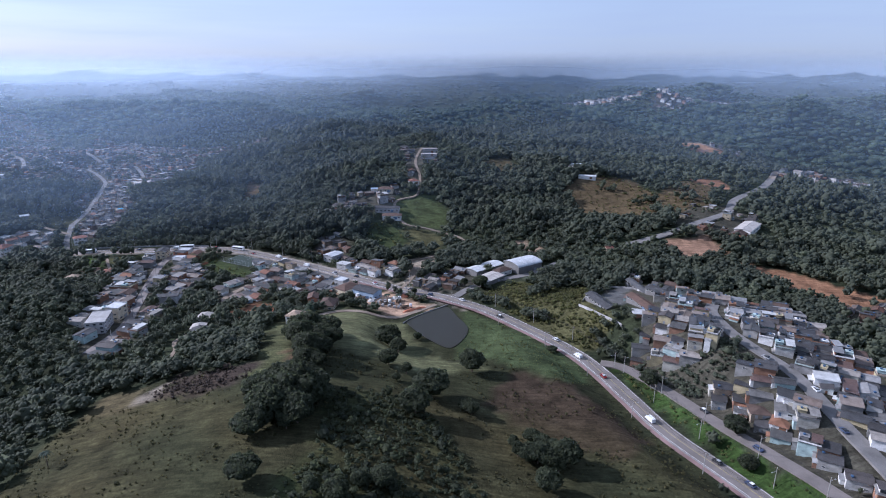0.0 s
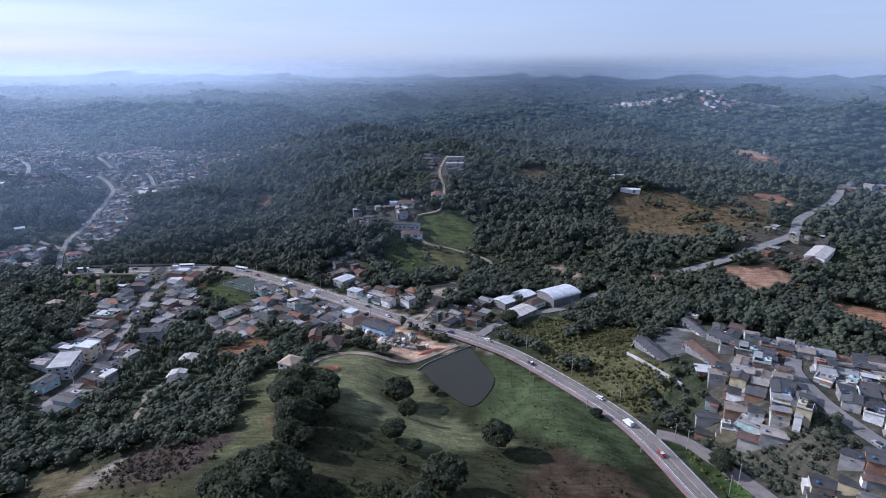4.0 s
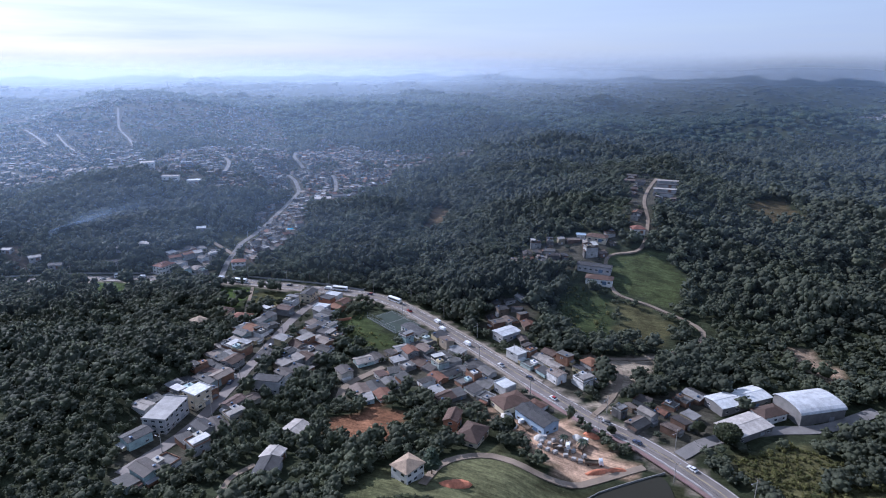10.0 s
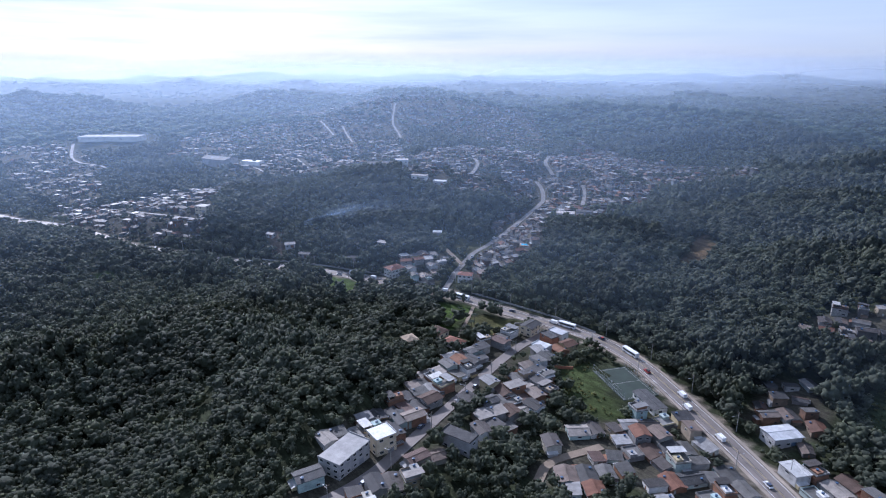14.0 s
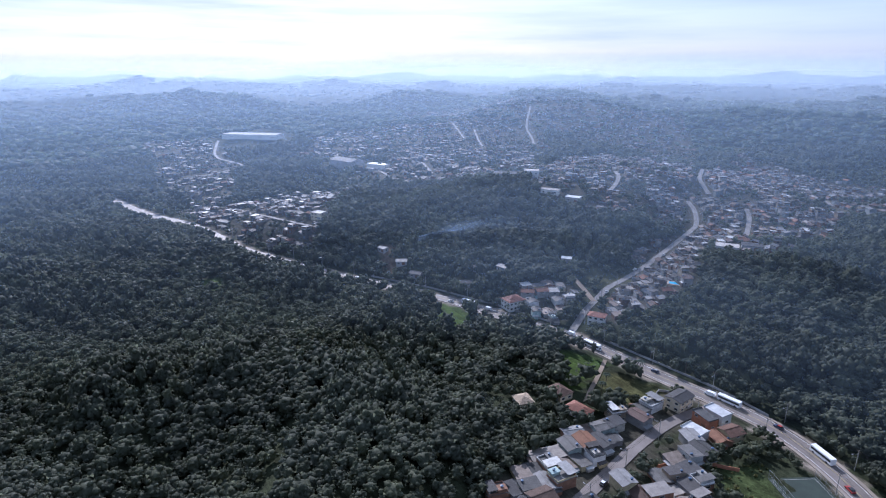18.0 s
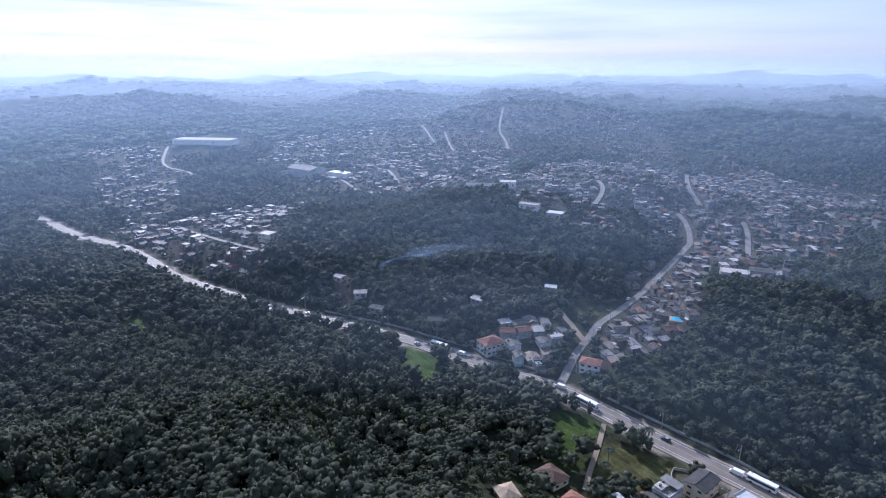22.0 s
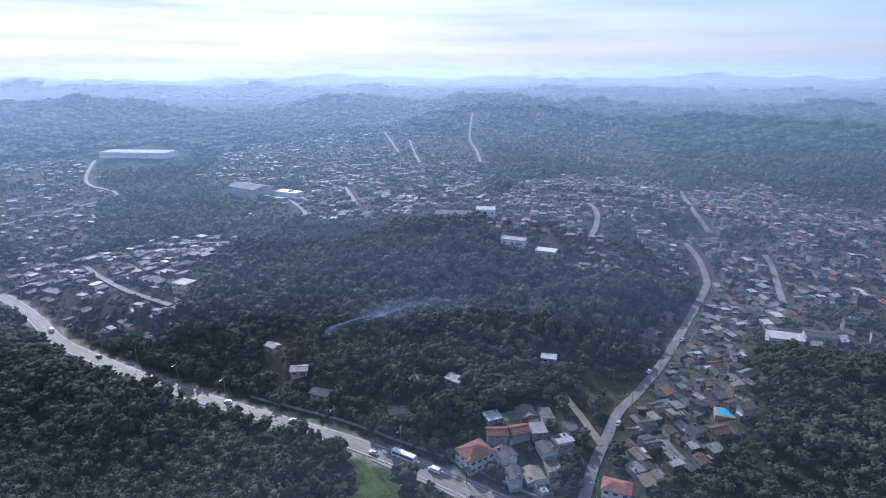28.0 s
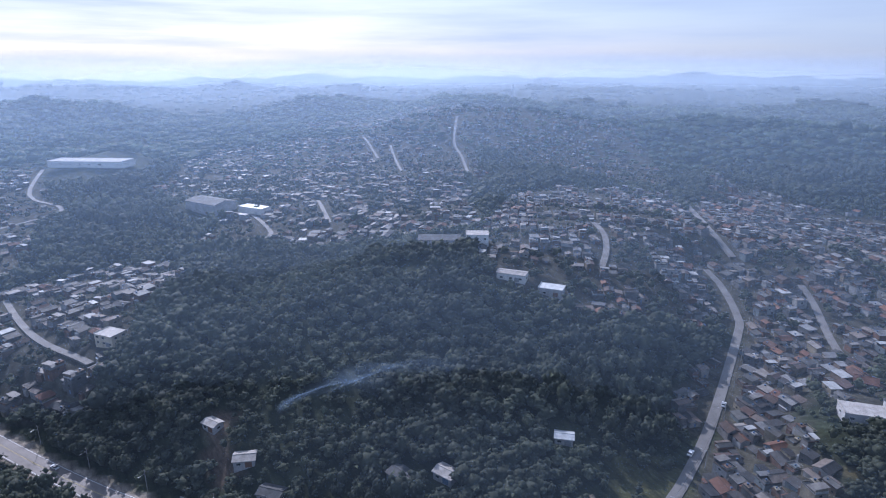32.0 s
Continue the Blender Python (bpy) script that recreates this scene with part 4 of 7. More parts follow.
def house(w, d, storeys, roof, mats, seed, label):
    """A small town house: walls down past the slope, a roof of its kind, windows, door, tank."""
    r = random.Random(seed)
    root = tagged(new("house"), label, "house", "houses of the town")
    h = 2.8 * storeys
    bm = bmesh.new()
    if roof in ("gable", "tile"):
        rise = w * (0.17 if roof == "gable" else 0.24)
        prism(bm, [(-w / 2, -3), (w / 2, -3), (w / 2, h), (0, h + rise), (-w / 2, h)], -d / 2, d / 2)
    elif roof == "shed":
        prism(bm, [(-w / 2, -3), (w / 2, -3), (w / 2, h + 0.9), (-w / 2, h)], -d / 2, d / 2)
    elif roof == "hip":
        box(bm, -w / 2, -d / 2, -3, w / 2, d / 2, h)
    else:
        box(bm, -w / 2, -d / 2, -3, w / 2, d / 2, h)
    part("wall", bm, mats["wall"], root)
    bm = bmesh.new()
    o = 0.45
    if roof in ("gable", "tile"):
        s = rise / (w / 2)
        t = 0.16
        for k in (-1, 1):
            a, b = (0, h + rise + 0.02), (k * (w / 2 + o), h - o * s + 0.02)
            q = [a, b, (b[0], b[1] + t), (0, a[1] + t)]
            prism(bm, q if k < 0 else q[::-1], -d / 2 - o, d / 2 + o)
        box(bm, -0.18, -d / 2 - o, h + rise + t - 0.02, 0.18, d / 2 + o, h + rise + t + 0.1)
        part("roof", bm, mats["tile"] if roof == "tile" else mats["fibre"], root)
    elif roof == "shed" or roof == "metal":
        lo, hi = (h + 0.02, h + 0.92) if roof == "shed" else (h + 0.02, h + 0.05)
        prism(bm, [(-w / 2 - 0.4, lo - 0.06), (w / 2 + 0.3, hi + 0.04), (w / 2 + 0.3, hi + 0.18), (-w / 2 - 0.4, lo + 0.08)], -d / 2 - 0.3, d / 2 + 0.3)
        part("roof", bm, mats["fibre"] if roof == "shed" else mats["sheet"], root)
    elif roof == "hip":
        rise = min(w, d) * 0.25
        base = [(-w / 2 - o, -d / 2 - o), (w / 2 + o, -d / 2 - o), (w / 2 + o, d / 2 + o), (-w / 2 - o, d / 2 + o)]
        low = [bm.verts.new((*c, h + 0.02)) for c in base]
        rim = [bm.verts.new((*c, h + 0.16)) for c in base]
        ridge = [bm.verts.new((0, k * max(0.3, d / 2 - w / 2), h + rise + 0.16)) for k in (-1, 1)]
        bm.faces.new(low[::-1])
        for i in range(4):
            bm.faces.new((low[i], low[(i + 1) % 4], rim[(i + 1) % 4], rim[i]))
        bm.faces.new((rim[0], rim[1], ridge[0]))
        bm.faces.new((rim[1], rim[2], ridge[1], ridge[0]))
        bm.faces.new((rim[2], rim[3], ridge[1]))
        bm.faces.new((rim[3], rim[0], ridge[0], ridge[1]))
        part("roof", bm, mats["tile"], root)
    else:
        # roof terrace with parapet, stair box and tank
        box(bm, -w / 2 - 0.25, -d / 2 - 0.35, h + 0.01, w / 2 + 0.25, d / 2 + 0.25, h + 0.16)
        part("roof_slab", bm, mats["deck"], root)
        bm = bmesh.new()
        t, z0, z1 = 0.15, h + 0.165, h + 0.95
        box(bm, -w / 2, -d / 2, z0, w / 2, -d / 2 + t, z1)
        box(bm, -w / 2, d / 2 - t, z0, w / 2, d / 2, z1)
        box(bm, -w / 2, -d / 2 + t, z0, -w / 2 + t, d / 2 - t, z1)
        box(bm, w / 2 - t, -d / 2 + t, z0, w / 2, d / 2 - t, z1)
        part("parapet", bm, mats["wall"], root)
        bm = bmesh.new()
        x = r.choice((-1, 1)) * (w / 2 - 1.5)
        box(bm, x - 1.2, d / 2 - 3.2, h + 0.165, x + 1.2, d / 2 - 0.2, h + 1.9)
        box(bm, x - 1.4, d / 2 - 3.4, h + 1.905, x + 1.4, d / 2 - 0.1, h + 2.03)
        part("stair_box", bm, mats["wall"], root)
        piece("water_tank", TANK, root, pose(x, d / 2 - 1.6, h + 2.035), "blue plastic water tank")
    # a lean-to behind, under its own odd roof
    k, deep, wide = r.choice((-1, 1)), r.uniform(1.0, 1.7), w * r.uniform(0.45, 0.7)
    x0 = -w / 2 + 0.1 if k < 0 else w / 2 - 0.1 - wide
    top = 2.5 if storeys < 3 else 5.2
    bm = bmesh.new()
    box(bm, x0, d / 2 + 0.004, -3, x0 + wide, d / 2 + deep, top - 0.35)
    part("lean_to", bm, mats["wall"], root)
    bm = bmesh.new()
    bmesh.ops.create_cube(bm, size=1, matrix=Matrix.Translation((x0 + wide / 2, d / 2 + deep / 2 + 0.12, top - 0.12)) @ Matrix.Rotation(-0.2, 4, "X") @ Matrix.Diagonal((wide + 0.4, deep + 0.25, 0.09, 1)))
    part("lean_to_roof", bm, mats[r.choice(("sheet", "tile", "fibre", "sheet"))], root)
    if roof == "slab" and r.random() < 0.75:
        # half of the terrace lies under a light roof on posts
        y0 = -d / 2 + 0.2
        bm = bmesh.new()
        prism(bm, [(-w / 2 - 0.3, h + 2.5), (w / 2 + 0.3, h + 2.9), (w / 2 + 0.3, h + 3.0), (-w / 2 - 0.3, h + 2.6)], y0 - 0.4, y0 + d * 0.45)
        part("terrace_roof", bm, mats[r.choice(("sheet", "fibre"))], root)
        bm = bmesh.new()
        box(bm, -w / 2 + 0.2, y0 + 0.1, h + 0.17, w / 2 - 0.2, y0 + 0.25, h + 2.52)
        part("terrace_wall", bm, mats["wall"], root)
    elif roof in ("shed", "metal", "gable", "hip", "tile"):
        piece("water_tank", TANK, root, pose(k * -w * 0.3, d * 0.3, h + (0.75 if roof == "shed" else 0.5)), "blue plastic water tank") if r.random() < 0.25 else None
    fittings(root, w, d, storeys, seed)
    return root


KINDS = [(5.4, 7.4, 1, "shed", "low house with a grey corrugated roof, close to its neighbours"), (5.8, 8.2, 1, "gable", "low house under a weathered grey gable roof"),
         (5.0, 7.0, 2, "shed", "two-storey house with a grey corrugated roof"), (5.8, 7.4, 2, "slab", "two-storey block house with a roof terrace and blue tank"),
         (6.6, 7.8, 1, "tile", "low house under brown clay tiles"), (5.4, 8.2, 2, "gable", "two-storey house under a dark grey gable roof"),
         (6.2, 6.6, 1, "slab", "single-storey block house with a bare concrete roof slab"), (5.0, 7.4, 3, "slab", "tall narrow unfinished house with a roof terrace"),
         (7.0, 9.0, 1, "gable", "wide low house under stained fibre-cement sheets"), (5.8, 6.6, 1, "metal", "low house under pale metal sheeting"),
         (6.6, 7.0, 1, "hip", "low house under an orange hipped tile roof"), (4.6, 6.6, 1, "shed", "small house with a single-slope grey roof"),
         (7.4, 8.0, 3, "slab", "three-storey house with a covered roof terrace"), (6.4, 7.6, 2, "tile", "two-storey house under reddish clay tiles"), (6.0, 8.0, 2, "metal", "two-storey house under white metal sheeting"),
         (5.2, 6.4, 2, "slab", "narrow two-storey house with an unfinished top floor")]
PATTERNS = [house(w, d, s, roof, MAT, 20 + i, label) for i, (w, d, s, roof, label) in enumerate(KINDS)]
for p in PATTERNS:
    p.matrix_basis = pose(0, 0, -400)


def flattened(root, mats_of, leave_out=()):
    """A thing's parts as one set of arrays of triangles: verts, faces, material number."""
    verts, faces, index, base = [], [], [], 0
    for o in root.children_recursive:
        if o.name.split(".")[0] in leave_out:
            continue
        me = o.data
        m = np.array(o.matrix_basis if o.parent == root else o.parent.matrix_basis @ o.matrix_basis)
        co = np.zeros(len(me.vertices) * 3, np.float32)
        me.vertices.foreach_get("co", co)
        co = co.reshape(-1, 3) @ m[:3, :3].T + m[:3, 3]
        me.calc_loop_triangles()
        tri = np.zeros(len(me.loop_triangles) * 3, np.int32)
        me.loop_triangles.foreach_get("vertices", tri)
        ix = np.array([mats_of[me.materials[t.material_index].name] for t in me.loop_triangles], np.int32)
        verts.append(co)
        faces.append(tri.reshape(-1, 3) + base)
        index.append(ix)
        base += len(co)
    return np.concatenate(verts), np.concatenate(faces), np.concatenate(index)


def scatter(name, patterns, which, places, turns, sizes, materials, flat=True, tints=None, label="", category="", heights=None):
    """ONE mesh of many repeats: which pattern, where, how turned and how large."""
    V, F, I, T, base = [], [], [], [], 0
    for k, (pv, pf, pi) in enumerate(patterns):
        sel = which == k
        n = int(sel.sum())
        if not n:
            continue
        c, s = np.cos(turns[sel])[:, None], np.sin(turns[sel])[:, None]
        sc = sizes[sel][:, None]
        hs = sc if heights is None else sc * heights[sel][:, None]
        x, y, z = pv[None, :, 0] * sc, pv[None, :, 1] * sc, pv[None, :, 2] * hs
        v = np.stack([x * c - y * s + places[sel, 0:1], x * s + y * c + places[sel, 1:2], z + places[sel, 2:3]], -1)
        V.append(v.reshape(-1, 3))
        F.append((pf[None] + (np.arange(n) * len(pv))[:, None, None] + base).reshape(-1, 3))
        I.append(np.tile(pi, n))
        if tints is not None:
            T.append(np.repeat(tints[sel], len(pv)))
        base += n * len(pv)
    if not V:
        return None
    me = mesh_from(name, np.concatenate(V), np.concatenate(F), 3, materials, np.concatenate(I), flat, np.concatenate(T) if T else None)
    return tagged(new(name, me), label, category, kind="stuff")


LOOSE_LIST = [LOOSE["wall"], LOOSE["fibre"], LOOSE["tile"], LOOSE["deck"], LOOSE["sheet"], MAT["frame"], MAT["glass"], MAT["door"], MAT["tank"]]
NUMBER = {}
for i, key in enumerate(("wall", "fibre", "tile", "deck", "sheet", "frame", "glass", "door", "tank")):
    NUMBER[MAT[key].name] = i
FLAT_HOUSES = [flattened(p, NUMBER, ("window",)) for p in PATTERNS]
FAR_HOUSES = [flattened(p, NUMBER, ("window", "pane", "door", "garage_gate", "water_tank")) for p in PATTERNS]

WAYS = [(MAIN, 6.2), (SIDE, 4.2), (ALLEY, 3.2), (FRONT, 4.0)] + [(line, width / 2 + 0.5) for line, width, mat in STREETS.values()]
KEEP_OUT = []  # circles x, y, r that single buildings and yards need


def clear_of_ways(x, y, margin):
    ok = np.ones(np.shape(x), bool)
    for line, half_width in WAYS:
        ok &= along(x, y, line)[0] > half_width + margin
    for cx, cy, r in KEEP_OUT:
        ok &= np.hypot(x - cx, y - cy) > r + margin * 0.5
    return ok


def lots(key, turn, sx, sy, share, green=9.0):
    """House lots over an area, in rows along its streets."""
    polygon = ZONES[key]
    px, py = [p[0] for p in polygon], [p[1] for p in polygon]
    cx, cy, reach = (min(px) + max(px)) / 2, (min(py) + max(py)) / 2, max(max(px) - min(px), max(py) - min(py))
    u, v = np.meshgrid(np.arange(-reach, reach, sx), np.arange(-reach, reach, sy))
    u, v = u.ravel() + rng.uniform(-0.9, 0.9, u.size), v.ravel() + rng.uniform(-1.0, 1.0, v.size)
    bend = 0.10 * np.sin(u / 60) + 0.10 * np.cos(v / 75)
    a = radians(turn)
    x, y = cx + u * math.cos(a) - v * math.sin(a), cy + u * math.sin(a) + v * math.cos(a)
    ok = inside(x, y, polygon) & clear_of_ways(x, y, 2.9) & (rng.random(x.size) < share)
    ok &= np.sin(x / 19 + 2 * np.sin(y / 27)) * np.cos(y / 21 + 1.5 * np.sin(x / 33)) < green
    ok &= ~inside(x, y, PLOTS["town_bank"][0])
    x, y, bend = x[ok], y[ok], bend[ok]
    q = 3.5
    z = np.minimum.reduce([ground(x + i, y + j) for i in (-q, q) for j in (-q, q)]) * 0.3 + ground(x, y) * 0.7
    turns = a + bend * 0.3 + rng.normal(0, 0.11, x.size) + rng.choice([0, math.pi / 2, math.pi, -math.pi / 2], x.size, p=[0.36, 0.14, 0.36, 0.14])
    return np.stack([x, y, z], -1), turns


KEEP_OUT += [(-490, 441, 5), (-466, 445, 5), (-446, 447, 5), (-417, 485, 6), (-408, 497, 6), (-410, 468, 6), (-393, 546, 5), (-552, 608, 14), (-532, 575, 9), (-85, 319, 9), (-85, 365, 7), (-74, 359, 9), (61, 436, 15), (24, 427, 8), (38, 440, 8), (33, 410, 13), (44, 428, 8), (-46, 381, 7), (-58, 386, 7), (-67, 393, 10), (-73, 405, 6),
             (-366, 475, 10), (-176, 356, 8), (-143, 332, 7), (-138, 310, 6), (-133, 300, 10), (-195, 330, 6), (-196, 315, 11), (-231, 471, 8), (-215, 476, 6), (-215, 468, 6), (-212, 456, 5),
             (-250, 426, 7), (-267, 429, 7), (-266, 405, 6), (-318, 504, 7), (-583, 422, 9), (-89, 462, 9), (-51, 540, 14), (-56, 579, 9), (-68, 581, 5), (-30, 594, 7), (-16, 658, 9), (-16, 672, 9), (-15, 687, 9), (-161, 459, 20), (-142, 449, 9), (-319, 627, 8), (-309, 640, 8), (-484, 606, 9), (-462, 614, 8), (137, 656, 8), (153, 633, 10), (152, 690, 9), (-868, 564, 36), (-1155, 506, 66), (-310, 562, 6),
             (97, 343, 13), (118, 328, 13), (139, 349, 13), (130, 375, 13), (117, 362, 12), (262, 499, 18), (246, 482, 9)]
PLACED = []
SINGLE = (("right_town", 62, 6.4, 8.1, 0.97), ("alley_left", 80, 6.9, 8.5, 0.97), ("alley_right", 75, 6.9, 8.5, 0.95), ("south_row", 55, 8.0, 9.5, 0.88), ("north_row", 57, 8.2, 10.0, 0.9),
          ("side_west", 65, 8.2, 10.0, 0.92))
WEIGHT = np.array([4.5, 3.5, 3.0, 1.8, 2.4, 2.8, 1.6, 0.12, 3.0, 1.0, 0.4, 3.6, 0.12, 1.0, 0.5, 1.2], float)
TALLER = WEIGHT * np.array([1.0, 1.0, 1.6, 1.3, 0.4, 1.9, 1.0, 3.5, 0.7, 0.7, 0.6, 0.8, 4.0, 0.6, 1.0, 1.4])
for key, turn, sx, sy, share in SINGLE:
    places, turns = lots(key, turn, sx, sy, share)
    PLACED.append(places)
    for (x, y, z), a in zip(places, turns):
        mixture = TALLER if key in ("right_town", "alley_left", "alley_right") else WEIGHT
        k = rng.choice(len(PATTERNS), p=mixture / mixture.sum())
        tight = 1.05 if key in ("right_town", "alley_left", "alley_right") else 1.0
        copy_thing(PATTERNS[k], pose(x, y, z, 0, 0, math.degrees(a)) @ Matrix.Diagonal((tight * rng.uniform(0.95, 1.2), tight * rng.uniform(0.92, 1.14), rng.uniform(0.66, 0.86), 1)))
for key, turn, sx, sy, share in (("right_far", 40, 9, 11, 0.9), ("north_cluster", 40, 8.5, 10.0, 0.75), ("shed_row", 55, 8.2, 10.5, 0.9), ("side_east", 65, 5.6, 6.9, 0.92), ("mid_hill", 20, 8.6, 10.0, 0.75), ("mid_top", 85, 8.5, 10, 0.8), ("west_flat", 15, 9, 11, 0.6), ("side_valley", 70, 5.8, 7.0, 0.94), ("east_sheds", 20, 11, 12, 0.7), ("ridge_town", 45, 6.4, 7.7, 0.74),
                                 ("valley_town", 60, 6.1, 7.4, 0.84), ("west_town", 20, 7, 8.6, 0.85), ("far_a", 40, 7.5, 9.5, 0.6), ("far_b", 35, 8.5, 10.5, 0.48), ("far_c", 42, 9.5, 11.5, 0.46), ("far_left", 15, 9.5, 12, 0.5),
                                 ("left_far", 60, 11, 13, 0.7), ("right_up", 30, 10, 12, 0.75), ("ridge_row", 60, 9, 11, 0.7), ("pale_town", 40, 11, 12, 0.75), ("pale_edge", 50, 12, 13, 0.55), ("east_road", 40, 11, 13, 0.6)):
    places, turns = lots(key, turn, sx, sy, share, 0.8 if key in ("side_east", "side_valley") else 0.42 if key in ("ridge_town", "valley_town", "west_town") else 0.18 if key in ("far_a", "far_b", "far_c", "left_far", "far_left", "west_flat") else 9.0)
    PLACED.append(places)
    scatter("town_houses", FAR_HOUSES if key.startswith(("far", "left", "right_up", "pale", "ridge_row")) else FLAT_HOUSES, rng.choice(len(PATTERNS), len(places), p=WEIGHT / WEIGHT.sum()), places, turns, rng.uniform(0.68, 1.05, len(places)) * (0.86 if key in ("side_east", "side_valley", "valley_town", "ridge_town") else 1.0) * (1.25 if key.startswith("pale") else 1.15 if key in ("right_up", "ridge_row") else 1.0), [WHITE_TOWN] + LOOSE_LIST[1:] if key.startswith("pale") else LOOSE_LIST, True,
            label="crowded low houses with grey corrugated roofs on a hillside", category="houses", heights=np.full(len(places), 0.74 if key in ("mid_hill", "mid_top", "north_cluster") else 0.92))
for p in PATTERNS:
    for o in (*p.children_recursive, p):
        bpy.data.objects.remove(o)
HOUSE_SPOTS = np.concatenate(PLACED)
print("houses", [len(p) for p in PLACED])


# ---- woods ----
def icosahedron():
    t = (1 + 5 ** 0.5) / 2
    v = np.array([(-1, t, 0), (1, t, 0), (-1, -t, 0), (1, -t, 0), (0, -1, t), (0, 1, t), (0, -1, -t), (0, 1, -t), (t, 0, -1), (t, 0, 1), (-t, 0, -1), (-t, 0, 1)], float)
    f = np.array([(0, 11, 5), (0, 5, 1), (0, 1, 7), (0, 7, 10), (0, 10, 11), (1, 5, 9), (5, 11, 4), (11, 10, 2), (10, 7, 6), (7, 1, 8), (3, 9, 4), (3, 4, 2), (3, 2, 6), (3, 6, 8), (3, 8, 9), (4, 9, 5), (2, 4, 11), (6, 2, 10), (8, 6, 7), (9, 8, 1)])
    return v / np.linalg.norm(v[0]), f


def crown_pattern(seed, lobes, sprays, wide=0.5, tall=0.38, low=0.55, rough=0.28, trunk=True, leaf=0.11, out=1.0):
    """A tree one metre high: trunk, uneven lobes of foliage, and leaf sprays that stand out from them."""
    g = np.random.default_rng(seed)
    iv, jf = icosahedron()
    V, F, I, base = [], [], [], 0
    centres = []
    for k in range(lobes):
        a, rr = k * 2.4 + g.uniform(-0.5, 0.5), 0 if k == 0 else g.uniform(0.45, 0.75) * wide
        c = np.array([rr * math.cos(a), rr * math.sin(a), low + (tall * 0.75 if k == 0 else g.uniform(0.0, tall * 0.7))])
        s = wide * g.uniform(0.42, 0.62) * (1.15 if k == 0 else 1)
        v = iv * (1 + g.uniform(-rough, rough, (len(iv), 1))) * np.array([s, s, s * 0.8]) + c
        centres.append((c, s))
        V.append(v), F.append(jf + base), I.append(np.zeros(len(jf), int))
        base += len(iv)
    for k in range(sprays):
        c, s = centres[g.integers(lobes)]
        s = s if lobes > 1 else s * 1.15
        d = g.normal(0, 1, 3)
        d[2] = abs(d[2]) * 0.8 + 0.1
        d /= np.linalg.norm(d)
        o = c + d * s * np.array([1, 1, 0.8]) * g.uniform(0.85, 1.2)
        t = np.cross(d, g.normal(0, 1, 3))
        t /= np.linalg.norm(t)
        b = np.cross(d, t)
        e = g.uniform(leaf, 2 * leaf) * wide * 2
        V.append(np.array([o - t * e - d * e * 0.4 * out, o + t * e * 0.8 - b * e * 0.5, o + b * e + d * e * 0.7 * out])), F.append(np.array([[0, 1, 2]]) + base), I.append(np.zeros(1, int))
        base += 3
    if trunk:
        n, r = 4, 0.028
        a = np.array([(r * math.cos(i * 1.571), r * math.sin(i * 1.571), -0.15) for i in range(n)] + [(r * 0.6 * math.cos(i * 1.571), r * 0.6 * math.sin(i * 1.571), low) for i in range(n)])
        V.append(a), F.append(np.array([f for i in range(n) for f in ((i, (i + 1) % n, n + i), ((i + 1) % n, n + (i + 1) % n, n + i))]) + base), I.append(np.ones(2 * n, int))
    return np.concatenate(V), np.concatenate(F), np.concatenate(I)


def tufted_crown(seed, tufts, sprays, wide, low, high, leaf):
    """A tree one metre high whose crown is a core with many ragged tufts on it and loose sprays between them."""
    g = np.random.default_rng(seed)
    iv, jf = icosahedron()
    ov = np.array([(1, 0, 0), (0, 1, 0), (-1, 0, 0), (0, -1, 0), (0, 0, 1), (0, 0, -1)], float)
    of = np.array([(0, 1, 4), (1, 2, 4), (2, 3, 4), (3, 0, 4), (1, 0, 5), (2, 1, 5), (3, 2, 5), (0, 3, 5)])
    deep = (high - low) / 2
    middle = np.array([0, 0, low + deep])
    V, F, base = [iv * np.array([wide * 0.72, wide * 0.72, deep * 0.78]) * (1 + g.uniform(-0.18, 0.18, (len(iv), 1))) + middle], [jf], len(iv)
    for k in range(tufts):
        a, up = k * 2.4 + g.uniform(-0.4, 0.4), -0.25 + 1.2 * (k + 0.5) / tufts + g.uniform(-0.1, 0.1)
        flat = math.sqrt(max(0.02, 1 - min(up, 1) ** 2))
        c = np.array([wide * 0.78 * flat * math.cos(a), wide * 0.78 * flat * math.sin(a), deep * 0.82 * min(up, 1)]) + middle
        r = wide * g.uniform(0.22, 0.42)
        t = g.uniform(0, 6.28)
        turn = np.array([(math.cos(t), -math.sin(t), 0), (math.sin(t), math.cos(t), 0), (0, 0, 1)])
        V.append((ov * (1 + g.uniform(-0.18, 0.18, (6, 1))) * np.array([r, r, r * 0.8])) @ turn.T + c)
        F.append(of + base)
        base += 6
    for k in range(sprays):
        d = g.normal(0, 1, 3)
        d[2] = abs(d[2]) * 0.9 - 0.1
        d /= np.linalg.norm(d)
        o = middle + d * np.array([wide, wide, deep]) * g.uniform(0.82, 1.12)
        t = np.cross(d, g.normal(0, 1, 3))
        t /= np.linalg.norm(t)
        b = np.cross(d, t)
        e = g.uniform(leaf, 2 * leaf) * wide
        V.append(np.array([o - t * e - d * e * 0.4, o + t * e * 0.8 - b * e * 0.5, o + b * e + d * e * 0.6]))
        F.append(np.array([[0, 1, 2]]) + base)
        base += 3
    f = np.concatenate(F)
    return np.concatenate(V), f, np.zeros(len(f), int)


